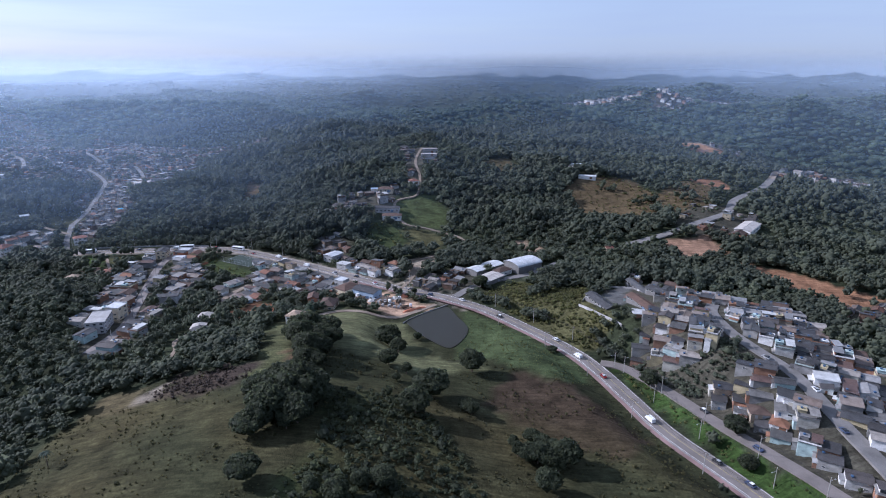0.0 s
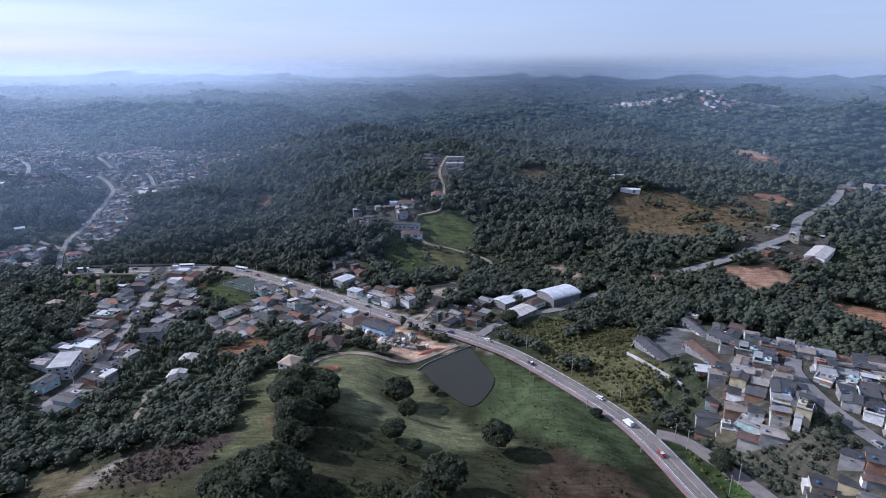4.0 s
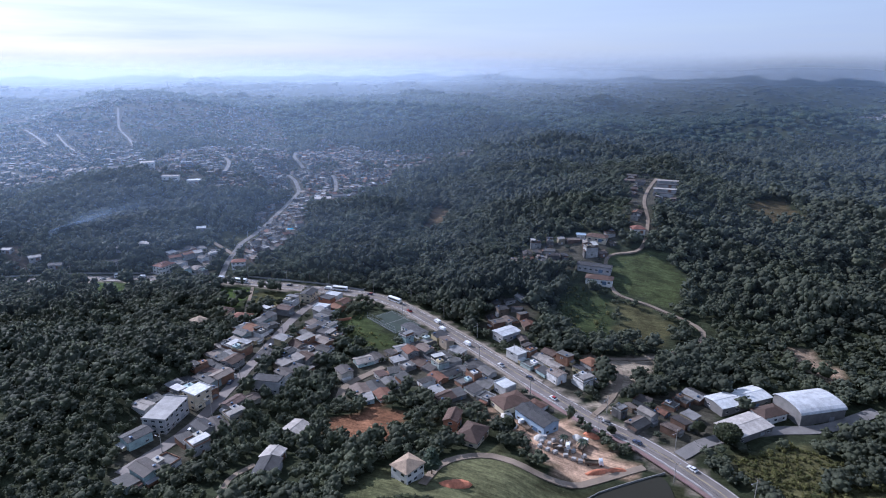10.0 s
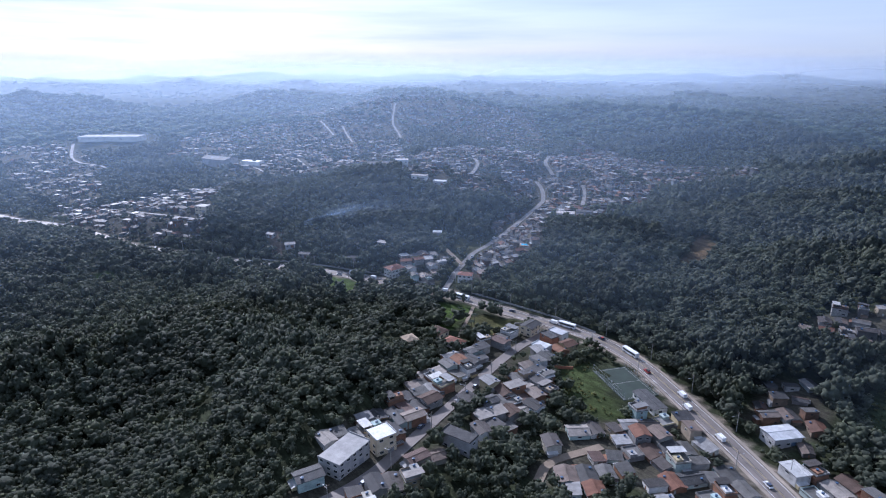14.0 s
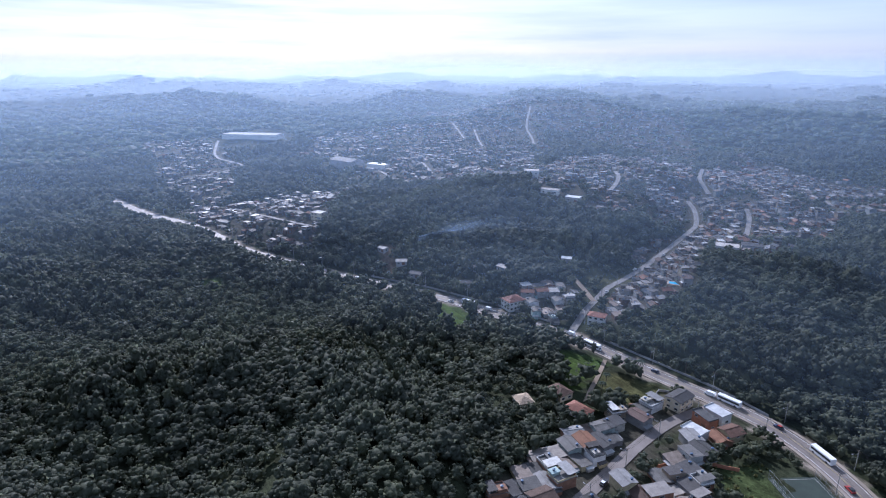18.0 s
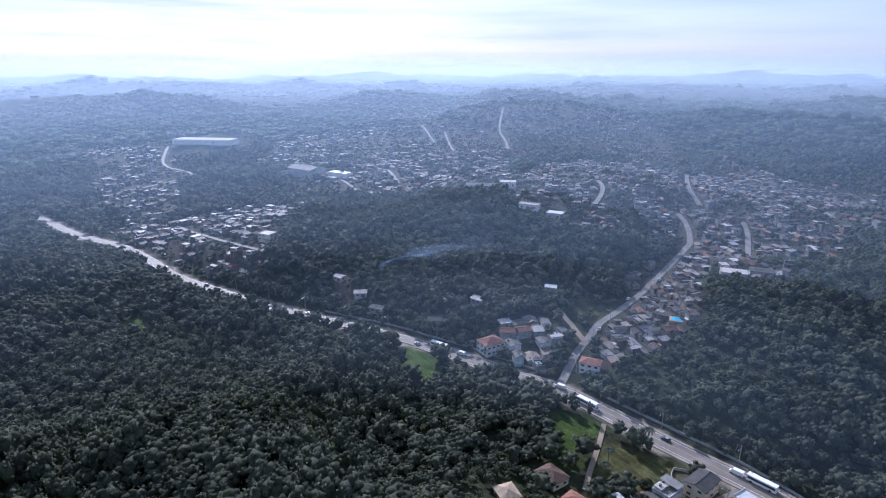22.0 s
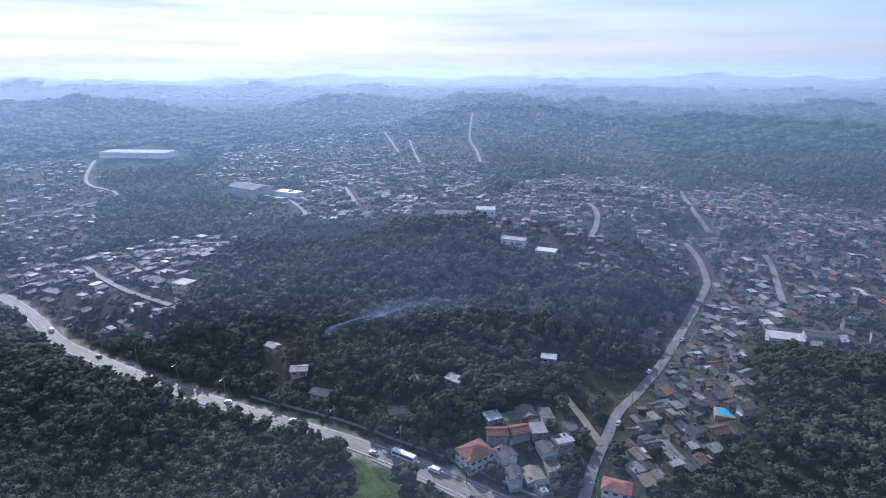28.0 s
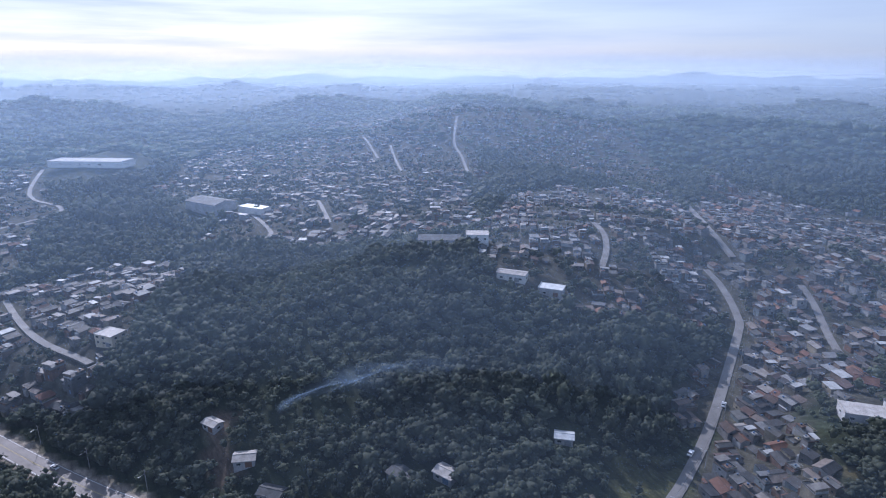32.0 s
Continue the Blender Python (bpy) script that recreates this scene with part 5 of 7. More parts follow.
NEAR_TREES = [tufted_crown(100 + i, 6, 5, 0.42 + 0.05 * (i % 3), 0.2, 0.98, 0.12) for i in range(6)]
LEAFY_TREES = [tufted_crown(120 + i, 8, 14, 0.42 + 0.06 * (i % 3), 0.18, 0.98, 0.09) for i in range(7)]
SLIM_TREES = [tufted_crown(150 + i, 7, 12, 0.25 + 0.03 * i, 0.16, 1.0, 0.13) for i in range(3)]
MID_TREES = [tufted_crown(200 + i, 3, 3, 0.45 + 0.05 * (i % 2), 0.18, 0.95, 0.15) for i in range(5)]
FAR_TREES = [crown_pattern(300 + i, 1, 6, 0.55, 0.34, 0.45, 0.24, False, 0.08) for i in range(4)]
CLUMPS = [(v * np.array([1.0, 1.0, 0.6]), f, i) for v, f, i in (crown_pattern(400 + k, 1, 0, 0.9, 0.3, 0.25, 0.3, False) for k in range(4))]
FLIGHT = [(0, 0), (3, 90), (0, 150), (-40, 205), (-263, 382)]


def view_wedge(x, y):
    """The stretch of country that the flight looks over."""
    return (x < 0.80 * y + 60) & (y > 110 + 0.1 * np.minimum(x + 200, 0)) & (y > np.where(x < -120, 185 + 0.09 * (x + 120), 0))


def spots(step, low, high, ahead=True):
    gx, gy = np.meshgrid(np.arange(-high - 300, high + 100, step), np.arange(-20 if ahead else -450, high + 400, step))
    x, y = gx.ravel() + rng.uniform(-0.5, 0.5, gx.size) * step, gy.ravel() + rng.uniform(-0.5, 0.5, gx.size) * step
    d = along(x, y, FLIGHT)[0]
    ok = (d >= low) & (d < high) & (view_wedge(x, y) == ahead)
    return x[ok], y[ok]


# lots taken by houses, on a coarse grid of cells
TAKEN = set()
for hx, hy, hz in HOUSE_SPOTS:
    for i in range(-2, 3):
        for j in range(-2, 3):
            if i * i + j * j < 5:
                TAKEN.add((int(hx // 2.5) + i, int(hy // 2.5) + j))


# open ground that still carries clumps of trees: the higher, the fewer
OPEN_TREES = {"bare_hill": 0.45, "brow": 0.4, "bare_scar": 0.35, "scrub": 0.6, "field_left": 0.45, "field_up": 0.8, "slope": 0.85, "bank": 0.3, "earth_cut": 0.9, "clear_east": 0.7, "ridge_soil": 0.6, "town_bank": 0.5, "soil_scar": 0.2}


CLOSE = [row[0] for row in SINGLE] + ["pale_town", "pale_edge", "right_up", "ridge_row", "east_road", "north_cluster", "shed_row", "side_east", "pool_houses", "mid_hill", "mid_top"]


def wooded(x, y, margin):
    ok = clear_of_ways(x, y, margin)
    wx, wy = wobble(x, y, 9.0, 2.2)
    clump = np.sin(x / 11 + 2 * np.sin(y / 14)) * np.cos(y / 12 + 1.5 * np.sin(x / 17))
    for name, (polygon, c) in PLOTS.items():
        share = OPEN_TREES.get(name, 9)
        ok &= ~inside(wx, wy, polygon) | (clump > share)
    pond = np.hypot((x + 3) / 27.0, (y - 334) / 36.0)
    ok &= pond > 1.05
    free = np.array([(int(a // 2.5), int(b // 2.5)) not in TAKEN for a, b in zip(x, y)], bool) if len(x) else ok
    ok &= free
    town, close = np.zeros(len(x), bool), np.zeros(len(x), bool)
    for key, polygon in ZONES.items():
        town |= inside(x, y, polygon)
        if key in CLOSE:
            close |= inside(x, y, polygon)
    return ok & (~town | (rng.random(len(x)) < np.where(close, 0.22, 0.56))), town


def plant(name, patterns, step, low, high, size, spread, margin, label, mats, ahead=True):
    x, y = spots(step, low, high, ahead)
    ok, town = wooded(x, y, margin)
    # small clearings and thin places
    glade = np.sin(x / 31 + 2.2 * np.sin(y / 43)) * np.cos(y / 37 + 1.7 * np.sin(x / 53))
    ok &= rng.random(len(x)) < np.clip(1 - (glade - 0.92) * 9, 0.15, 1)
    x, y, town = x[ok], y[ok], town[ok]
    n = len(x)
    drift = 0.5 + 0.5 * np.sin(x / 47 + 2 * np.sin(y / 39)) * np.cos(y / 53)
    stand = np.sin(x / 17 + 1.8 * np.sin(y / 23)) * np.cos(y / 19 + 1.4 * np.sin(x / 29))
    s = size * (1 + spread * rng.normal(0, 1, n)) * (0.72 + 0.5 * drift) * (1 + 0.22 * stand)
    s = np.clip(s, size * 0.45, size * 1.7) * np.where(town, 0.6, 1.0)
    places = np.stack([x, y, ground(x, y) - 0.1 * s], -1)
    tint = np.clip(0.4 + 0.26 * rng.normal(0, 1, n) - 0.5 * (drift - 0.5) - 0.22 * stand, 0, 1)
    tall = (1.0 if low < 700 else 0.15) * smooth(0.35, 0.75, np.sin(x / 41 + 1.9 * np.sin(y / 57)) * np.cos(y / 46 + 1.6 * np.sin(x / 63))) * ~town
    high = rng.uniform(0.8, 1.1, n) * (1 + 0.5 * tall) * (1.0 if low < 700 else 0.62)
    tint = np.clip(tint - 0.25 * tall, 0, 1)
    return scatter(name, patterns, rng.integers(0, len(patterns), n), places, rng.uniform(0, 6.28, n), s, mats, False, tint, label, "woodland", high)


plant("near_woods", LEAFY_TREES + SLIM_TREES[:2], 4.6, 0, 270, 7.1, 0.24, 2.5, "dense dark green broadleaf woodland on the slopes", [MAT["leaf"], MAT["bark"]])
plant("near_woods", NEAR_TREES, 5.1, 270, 460, 7.7, 0.24, 2.5, "dense dark green broadleaf woodland on the slopes", [MAT["leaf"], MAT["bark"]])
plant("middle_woods", MID_TREES, 6.9, 460, 900, 9.2, 0.24, 3, "dense dark green woodland on the hills", [MAT["leaf"], MAT["bark"]])
plant("distant_woods", FAR_TREES, 14.0, 900, 1750, 20.0, 0.2, 5, "dark wooded hills in the distance", [MAT["pine"], MAT["bark"]])
plant("horizon_woods", CLUMPS, 46.0, 1750, 3800, 20.0, 0.25, 8, "far wooded ridges towards the horizon", [MAT["pine"], MAT["bark"]])

plant("rear_woods", FAR_TREES, 11.0, 0, 460, 13.0, 0.2, 4, "woodland on the slopes behind the meadow", [MAT["leaf"], MAT["bark"]], False)


# ---- pond ----
def build_pond():
    bm = bmesh.new()
    edge = [(-24, 345), (-8, 360), (2, 368), (9, 352), (15, 335), (12, 320), (4, 308), (-6, 316), (-15, 328)]
    vs = [bm.verts.new((x, y, -4.15)) for x, y in spline(edge + edge[:1], 2.0)[:-1]]
    low = [bm.verts.new((v.co.x, v.co.y, -6.0)) for v in vs]
    bm.faces.new(vs[::-1])
    for i in range(len(vs)):
        j = (i + 1) % len(vs)
        bm.faces.new((vs[i], vs[j], low[j], low[i]))
    bmesh.ops.recalc_face_normals(bm, faces=bm.faces)
    tagged(part("pond", bm, MAT["water"]), "still dark olive pond water beside the meadow", "pond", kind="structure")


build_pond()


# ---- haze: thin upright veils added in place of hazy air, denser with distance and height ----
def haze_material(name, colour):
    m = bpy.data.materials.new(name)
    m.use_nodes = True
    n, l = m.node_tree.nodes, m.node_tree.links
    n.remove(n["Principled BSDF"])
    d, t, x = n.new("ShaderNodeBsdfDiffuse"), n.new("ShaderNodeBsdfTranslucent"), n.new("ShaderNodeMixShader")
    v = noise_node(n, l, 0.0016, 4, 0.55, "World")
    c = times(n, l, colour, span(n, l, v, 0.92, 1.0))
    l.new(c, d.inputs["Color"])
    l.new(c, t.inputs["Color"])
    # the diffuse half is shaded as if facing the sun, however the veil is turned
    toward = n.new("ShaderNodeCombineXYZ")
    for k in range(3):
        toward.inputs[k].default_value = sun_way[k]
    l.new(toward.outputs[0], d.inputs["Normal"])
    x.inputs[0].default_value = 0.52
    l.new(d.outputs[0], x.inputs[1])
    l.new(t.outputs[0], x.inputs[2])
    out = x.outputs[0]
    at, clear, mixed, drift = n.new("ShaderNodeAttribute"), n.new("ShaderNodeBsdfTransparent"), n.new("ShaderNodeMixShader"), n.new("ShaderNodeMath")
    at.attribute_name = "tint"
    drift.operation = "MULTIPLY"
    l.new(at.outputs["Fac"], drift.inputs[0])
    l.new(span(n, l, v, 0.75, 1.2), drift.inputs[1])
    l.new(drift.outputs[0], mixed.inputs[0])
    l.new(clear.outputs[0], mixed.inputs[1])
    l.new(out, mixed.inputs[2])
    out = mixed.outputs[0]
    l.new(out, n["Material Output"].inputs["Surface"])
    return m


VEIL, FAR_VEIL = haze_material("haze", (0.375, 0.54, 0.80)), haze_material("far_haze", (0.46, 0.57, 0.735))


def haze_bank(radius, cover, start, full):
    """A lit sheet standing in for haze round the far side of the valley: clear near the ground, thickest under its top,
    fading out above.
    """
    steps = 121
    a = np.linspace(radians(-30), radians(215), steps)
    r = np.full(steps, float(radius))
    # inner veils end low, under the flight; outer ones fade out against the sky
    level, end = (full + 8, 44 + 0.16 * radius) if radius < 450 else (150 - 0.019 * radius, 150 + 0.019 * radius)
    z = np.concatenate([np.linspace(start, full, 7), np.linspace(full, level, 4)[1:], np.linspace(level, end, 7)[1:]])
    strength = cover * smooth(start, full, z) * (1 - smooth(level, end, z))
    # cover thins eastward and rises slightly where the veils stand edge-on to the sun
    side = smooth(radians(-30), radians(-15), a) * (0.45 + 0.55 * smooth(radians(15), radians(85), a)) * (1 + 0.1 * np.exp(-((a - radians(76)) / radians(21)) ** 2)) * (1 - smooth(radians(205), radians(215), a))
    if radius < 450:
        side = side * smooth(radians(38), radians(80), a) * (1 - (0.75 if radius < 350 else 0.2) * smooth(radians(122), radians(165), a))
    v = np.stack([np.broadcast_to(-160 + r * np.cos(a), (len(z), steps)), np.broadcast_to(250 + r * np.sin(a), (len(z), steps)), np.broadcast_to(z[:, None], (len(z), steps))], -1)
    i = np.arange(len(z) - 1)[:, None] * steps + np.arange(steps - 1)[None, :]
    faces = np.stack([i, i + 1, i + 1 + steps, i + steps], -1).reshape(-1, 4)
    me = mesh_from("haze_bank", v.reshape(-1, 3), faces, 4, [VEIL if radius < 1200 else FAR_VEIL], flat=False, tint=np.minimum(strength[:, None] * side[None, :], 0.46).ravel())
    return tagged(new("haze_bank", me), "thin translucent sheet added for blue-white haze over the valley", "haze", kind="stuff")


# inner rings lift the darks of the woods, outer rings pale the ridges
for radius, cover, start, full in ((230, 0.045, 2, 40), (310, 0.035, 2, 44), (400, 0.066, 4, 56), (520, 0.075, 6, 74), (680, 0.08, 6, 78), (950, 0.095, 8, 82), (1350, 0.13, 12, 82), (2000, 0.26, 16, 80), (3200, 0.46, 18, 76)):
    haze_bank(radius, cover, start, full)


def smoke():
    """A faint drift of smoke: three soft crossing sheets that spread as they rise."""
    for k in range(3):
        n, w = 25, 13
        s, u = np.meshgrid(np.linspace(0, 1, n), np.linspace(-1, 1, w), indexing="ij")
        wide = 3.0 + 20 * s
        bend = 2.5 * np.sin(s * 7 + k * 2)
        x = -468 + 42 * s ** 2 + bend * 0.5 + wide * u * (0.5 - 0.4 * k)
        y = 461 + 70 * s - bend * 0.5 + wide * u * 0.3 * (k - 1)
        z = ground(x, y) + 12 + 7 * s + wide * u * 0.45 + 1.6 * np.sin(s * 11 + u * 3 + k)
        soft = np.exp(-3.2 * u * u) * (1 - u ** 4) * np.sin(np.pi * np.clip(s, 0.02, 1) ** 0.5) * (0.6 + 0.4 * np.sin(s * 17 + 4 * u + 3 * k))
        i = np.arange(n - 1)[:, None] * w + np.arange(w - 1)[None, :]
        faces = np.stack([i, i + 1, i + 1 + w, i + w], -1).reshape(-1, 4)
        me = mesh_from("smoke_plume", np.stack([x, y, z], -1).reshape(-1, 3), faces, 4, [VEIL], flat=False, tint=(0.1 * np.clip(soft, 0, 1)).ravel())
        tagged(new("smoke_plume", me), "thin drift of blue smoke above the wooded hill", "smoke", kind="stuff")


smoke()


# ---- single buildings ----
def long_side_windows(root, w, d, h, rows, step, seed, skip=0.1):
    r = random.Random(seed)
    for x, y, turn, length in ((0, -d / 2, 0, w), (0, d / 2, 180, w), (w / 2, 0, 90, d), (-w / 2, 0, -90, d)):
        n = max(1, int(length / step))
        for row in range(rows):
            for i in range(n):
                if r.random() > skip:
                    window_at(root, WIDE, pose(x, y, 0, 0, 0, turn) @ pose((i + 0.5) / n * length - length / 2, 0, row * h / rows + 1.6))


def building(name, label, x, y, w, d, turn, h, roof, wall, cover, rows=1, step=4.0, category="building", rise=0.2, door=True, lift=0.0):
    """A building of its own: w along its ridge, d across."""
    root = tagged(new(name), label, category)
    z = float(min(ground(x, y), ground(x + 2, y), ground(x - 2, y))) + lift
    root.matrix_basis = pose(x, y, z, 0, 0, turn)
    bm = bmesh.new()
    up = d * rise if roof in ("gable", "arch") else 0
    if roof == "gable":
        prism(bm, [(-d / 2, -3), (d / 2, -3), (d / 2, h), (0, h + up), (-d / 2, h)], -w / 2, w / 2)
    elif roof == "arch":
        arc = [(d / 2 * math.cos(radians(a)), h + up * math.sin(radians(a))) for a in range(0, 181, 20)]
        prism(bm, [(-d / 2, -3), (d / 2, -3)] + arc, -w / 2, w / 2)
    else:
        box(bm, -d / 2, -w / 2, -3, d / 2, w / 2, h)
    bmesh.ops.rotate(bm, cent=(0, 0, 0), matrix=Matrix.Rotation(radians(90), 3, "Z"), verts=bm.verts)
    part("wall", bm, wall, root)
    bm = bmesh.new()
    o, t = 0.5, 0.18
    if roof == "gable":
        s = up / (d / 2)
        for k in (-1, 1):
            a, b = (0, h + up + 0.02), (k * (d / 2 + o), h - o * s + 0.02)
            q = [a, b, (b[0], b[1] + t), (0, a[1] + t)]
            prism(bm, q if k < 0 else q[::-1], -w / 2 - o, w / 2 + o)
        box(bm, -0.2, -w / 2 - o, h + up + t - 0.02, 0.2, w / 2 + o, h + up + t + 0.1)
    elif roof == "arch":
        lowr = [((d / 2 + 0.4) * math.cos(radians(a)), h + 0.03 + (up + 0.05) * math.sin(radians(a))) for a in range(0, 181, 20)]
        highr = [(q[0], q[1] + 0.2) for q in lowr]
        prism(bm, highr + lowr[::-1], -w / 2 - 0.5, w / 2 + 0.5)
    elif roof == "hip":
        rz = h + d * rise
        base = [(-d / 2 - o, -w / 2 - o), (d / 2 + o, -w / 2 - o), (d / 2 + o, w / 2 + o), (-d / 2 - o, w / 2 + o)]
        low, rim = [bm.verts.new((*c, h + 0.02)) for c in base], [bm.verts.new((*c, h + 0.2)) for c in base]
        ridge = [bm.verts.new((0, k * max(0.4, w / 2 - d / 2), rz + 0.2)) for k in (-1, 1)]
        bm.faces.new(low[::-1])
        for i in range(4):
            bm.faces.new((low[i], low[(i + 1) % 4], rim[(i + 1) % 4], rim[i]))
        for f in ((rim[0], rim[1], ridge[0]), (rim[1], rim[2], ridge[1], ridge[0]), (rim[2], rim[3], ridge[1]), (rim[3], rim[0], ridge[0], ridge[1])):
            bm.faces.new(f)
    else:
        box(bm, -d / 2 - 0.2, -w / 2 - 0.2, h + 0.02, d / 2 + 0.2, w / 2 + 0.2, h + 0.25)
        box(bm, -d / 2 - 0.2, -w / 2 - 0.2, h + 0.25, d / 2 + 0.2, -w / 2, h + 0.7)
        box(bm, -d / 2 - 0.2, w / 2, h + 0.25, d / 2 + 0.2, w / 2 + 0.2, h + 0.7)
    bmesh.ops.recalc_face_normals(bm, faces=bm.faces)
    bmesh.ops.rotate(bm, cent=(0, 0, 0), matrix=Matrix.Rotation(radians(90), 3, "Z"), verts=bm.verts)
    part("roof", bm, cover, root)
    if rows:
        long_side_windows(root, w, d, h, rows, step, int(x * 7 + y))
    if door:
        piece("door", GATE, root, pose(w * 0.21, -d / 2 - 0.06, 0))
    return root


M = MAT
building("warehouse", "large warehouse with a pale arched metal roof", 61, 436, 23, 17, 34, 5.2, "arch", M["paint_dark"], M["roof_white"], 0, rise=0.14, category="warehouse")
building("warehouse", "long warehouse with a white corrugated roof", 32, 433, 29, 11, 42, 4.0, "gable", M["paint_dark"], M["roof_white"], 1, 5, "warehouse", 0.08)
building("workshop", "low workshop with a dusty beige sheet roof", 33, 410, 21, 12, 47, 3.6, "gable", M["paint_dark"], M["roof_beige"], 1, 5, "warehouse", 0.06)
building("tiled_hall", "low hall under a dark brown hipped tile roof", 44, 425, 13, 8, 41, 3.6, "hip", M["paint_white"], M["roof_brown"], 1, 4)
building("depot", "blue-grey building supply depot with a grey gable roof", -52, 383, 18, 9, -32, 5.0, "gable", M["paint_blue"], M["roof_grey"], 1, 4, "depot", 0.12)
building("tiled_hall", "wide low hall under a dark hipped roof", -67, 393, 15, 11, 51, 3.4, "hip", M["paint_beige"], M["roof_brown"], 1, 4)
building("shop", "small shop with a pale metal roof beside the highway", -73, 405, 8, 7, -31, 4.6, "flat", M["paint_grey"], M["roof_white"], 1, 4, "shop")
building("brick_house", "two-storey red house with a brown tile roof", -85, 365, 9, 6, 96, 5.6, "gable", M["brick"], M["roof_brown"], 2, 3.2, "house", 0.22)
building("farmhouse", "wide farmhouse under an old brown hipped roof", -74, 359, 13, 10, 85, 3.2, "hip", M["paint_beige"], M["roof_brown"], 1, 3.5, "house", 0.26)
building("villa", "white two-storey villa with a sand-coloured tile roof", -85, 319, 9, 8, 70, 5.6, "hip", M["paint_white"], M["roof_sand"], 2, 3, "house", 0.24)
building("cabin", "cabin with a pale grey metal roof among trees", -143, 332, 8, 8, 86, 3.6, "gable", M["paint_grey"], M["roof_beige"], 1, 4, "house", 0.1)
building("cabin", "cabin with a light sheet roof beside a dirt lane", -138, 310, 7, 7, 95, 3.4, "gable", M["paint_white"], M["roof_beige"], 1, 4, "house", 0.1)
building("barn", "long dark-roofed barn among trees", -133, 299, 14, 8, 108, 3.0, "gable", M["paint_grey"], M["roof_grey"], 0, category="barn", rise=0.12)
building("apartment_block", "plain grey two-storey block with a flat light roof", -176, 356, 14, 6, 12, 6.6, "flat", M["paint_grey"], M["roof_grey"], 2, 4)
building("apartment_block", "tall block with a bright white metal roof", -195, 331, 9, 8, 82, 8.0, "flat", M["paint_beige"], M["roof_white"], 3, 3.2)
building("apartment_block", "long three-storey block with a stained flat roof", -196, 314, 18, 10, 105, 7.0, "flat", M["paint_grey"], M["concrete"], 3, 3.2)
building("corner_house", "beige two-storey corner house with a grey gable roof", -231, 471, 11, 8, 96, 5.6, "gable", M["paint_beige"], M["roof_grey"], 2, 3.2, "house", 0.12)
building("shop", "roadside shop with a bright white roof", -215, 477, 10, 6, -3, 4.6, "flat", M["paint_white"], M["roof_white"], 1, 4, "shop")
building("shop", "two-storey shop with a brown sheet roof", -215, 468, 10, 5, -10, 5.2, "flat", M["brick"], M["roof_grey"], 2, 4, "shop")
building("shop", "low shop with a white corrugated roof", -211, 456, 9, 7, 3, 4.2, "flat", M["paint_grey"], M["roof_white"], 1, 4, "shop")
building("tiled_house", "low house under an orange hipped tile roof", -250, 426, 11, 7, 9, 3.2, "hip", M["paint_white"], M["roof_orange"], 1, 3.5, "house", 0.25)
building("tiled_house", "low house under a dark brown hipped roof", -267, 429, 10, 8, 2, 3.2, "hip", M["paint_beige"], M["roof_brown"], 1, 3.5, "house", 0.25)
building("tiled_house", "low house under faded orange tiles by the wood", -266, 406, 8, 7, -13, 3.2, "hip", M["paint_beige"], M["roof_sand"], 1, 3.5, "house", 0.25)
building("tiled_house", "two-storey house with a bright orange hipped roof", -318, 504, 10, 7, 32, 5.4, "hip", M["paint_white"], M["roof_orange"], 2, 3.2, "house", 0.22)
building("villa", "two-storey white villa under a large red tile roof", -366, 476, 12, 10, 88, 6.0, "hip", M["paint_white"], M["roof_orange"], 2, 3, "house", 0.24)
for cx, cy, w, d, turn, cover, label in ((97, 343, 26, 7, -75, "roof_grey", "long school wing with a dark grey roof"), (118, 328, 27, 7, -77, "roof_brown", "long school wing under dark brown tiles"),
                                        (139, 349, 27, 8, -62, "roof_grey", "long school wing with a grey corrugated roof"), (130, 375, 25, 5, -79, "roof_grey", "low covered walkway with a grey roof beside the school court")):
    building("school_wing", label, cx, cy, w, d, turn, 2.6, "gable", M["paint_dark"], M[cover], 1, 3.5, "school", 0.16)
building("hall", "boxy hall with a flat pale roof among houses", -583, 422, 12, 9, 30, 5.6, "flat", M["paint_beige"], M["roof_beige"], 2, 4)
building("workshop", "workshop with a white metal roof above the highway", -89, 462, 13, 9, 56, 4.4, "gable", M["paint_grey"], M["roof_white"], 1, 4, "warehouse", 0.06)
building("school_wing", "long pale school with a grey roof on the hillside", -52, 545, 22, 7, -3, 4.2, "gable", M["paint_grey"], M["roof_grey"], 1, 3.5, "school", 0.14)
building("school_wing", "school wing under a dark brown tile roof", -47, 534, 17, 8, 2, 3.2, "hip", M["paint_white"], M["roof_brown"], 1, 3.5, "school", 0.22)
building("tiled_hall", "long house under a red-brown tile roof above the school", -56, 579, 14, 8, -6, 3.2, "hip", M["paint_beige"], M["roof_brown"], 1, 4)
building("cabin", "small cabin with a faded blue sheet roof", -68, 581, 6, 5, 10, 2.8, "gable", M["paint_white"], M["paint_blue"], 0, category="house", rise=0.08)
building("tiled_house", "house under weathered red tiles beside the hill lane", -30, 594, 9, 8, 20, 3.2, "hip", M["paint_white"], M["roof_orange"], 1, 3.5, "house", 0.25)
for cx, cy, w in ((-17, 654, 15), (-16, 664, 17), (-16, 677, 15), (-15, 689, 17)):
    building("poultry_shed", "long low shed with a pale roof on the hilltop", cx, cy, w, 4, 3, 2.4, "gable", M["paint_grey"], M["roof_beige" if cy in (664, 689) else "roof_grey"], 0, category="shed", rise=0.12)
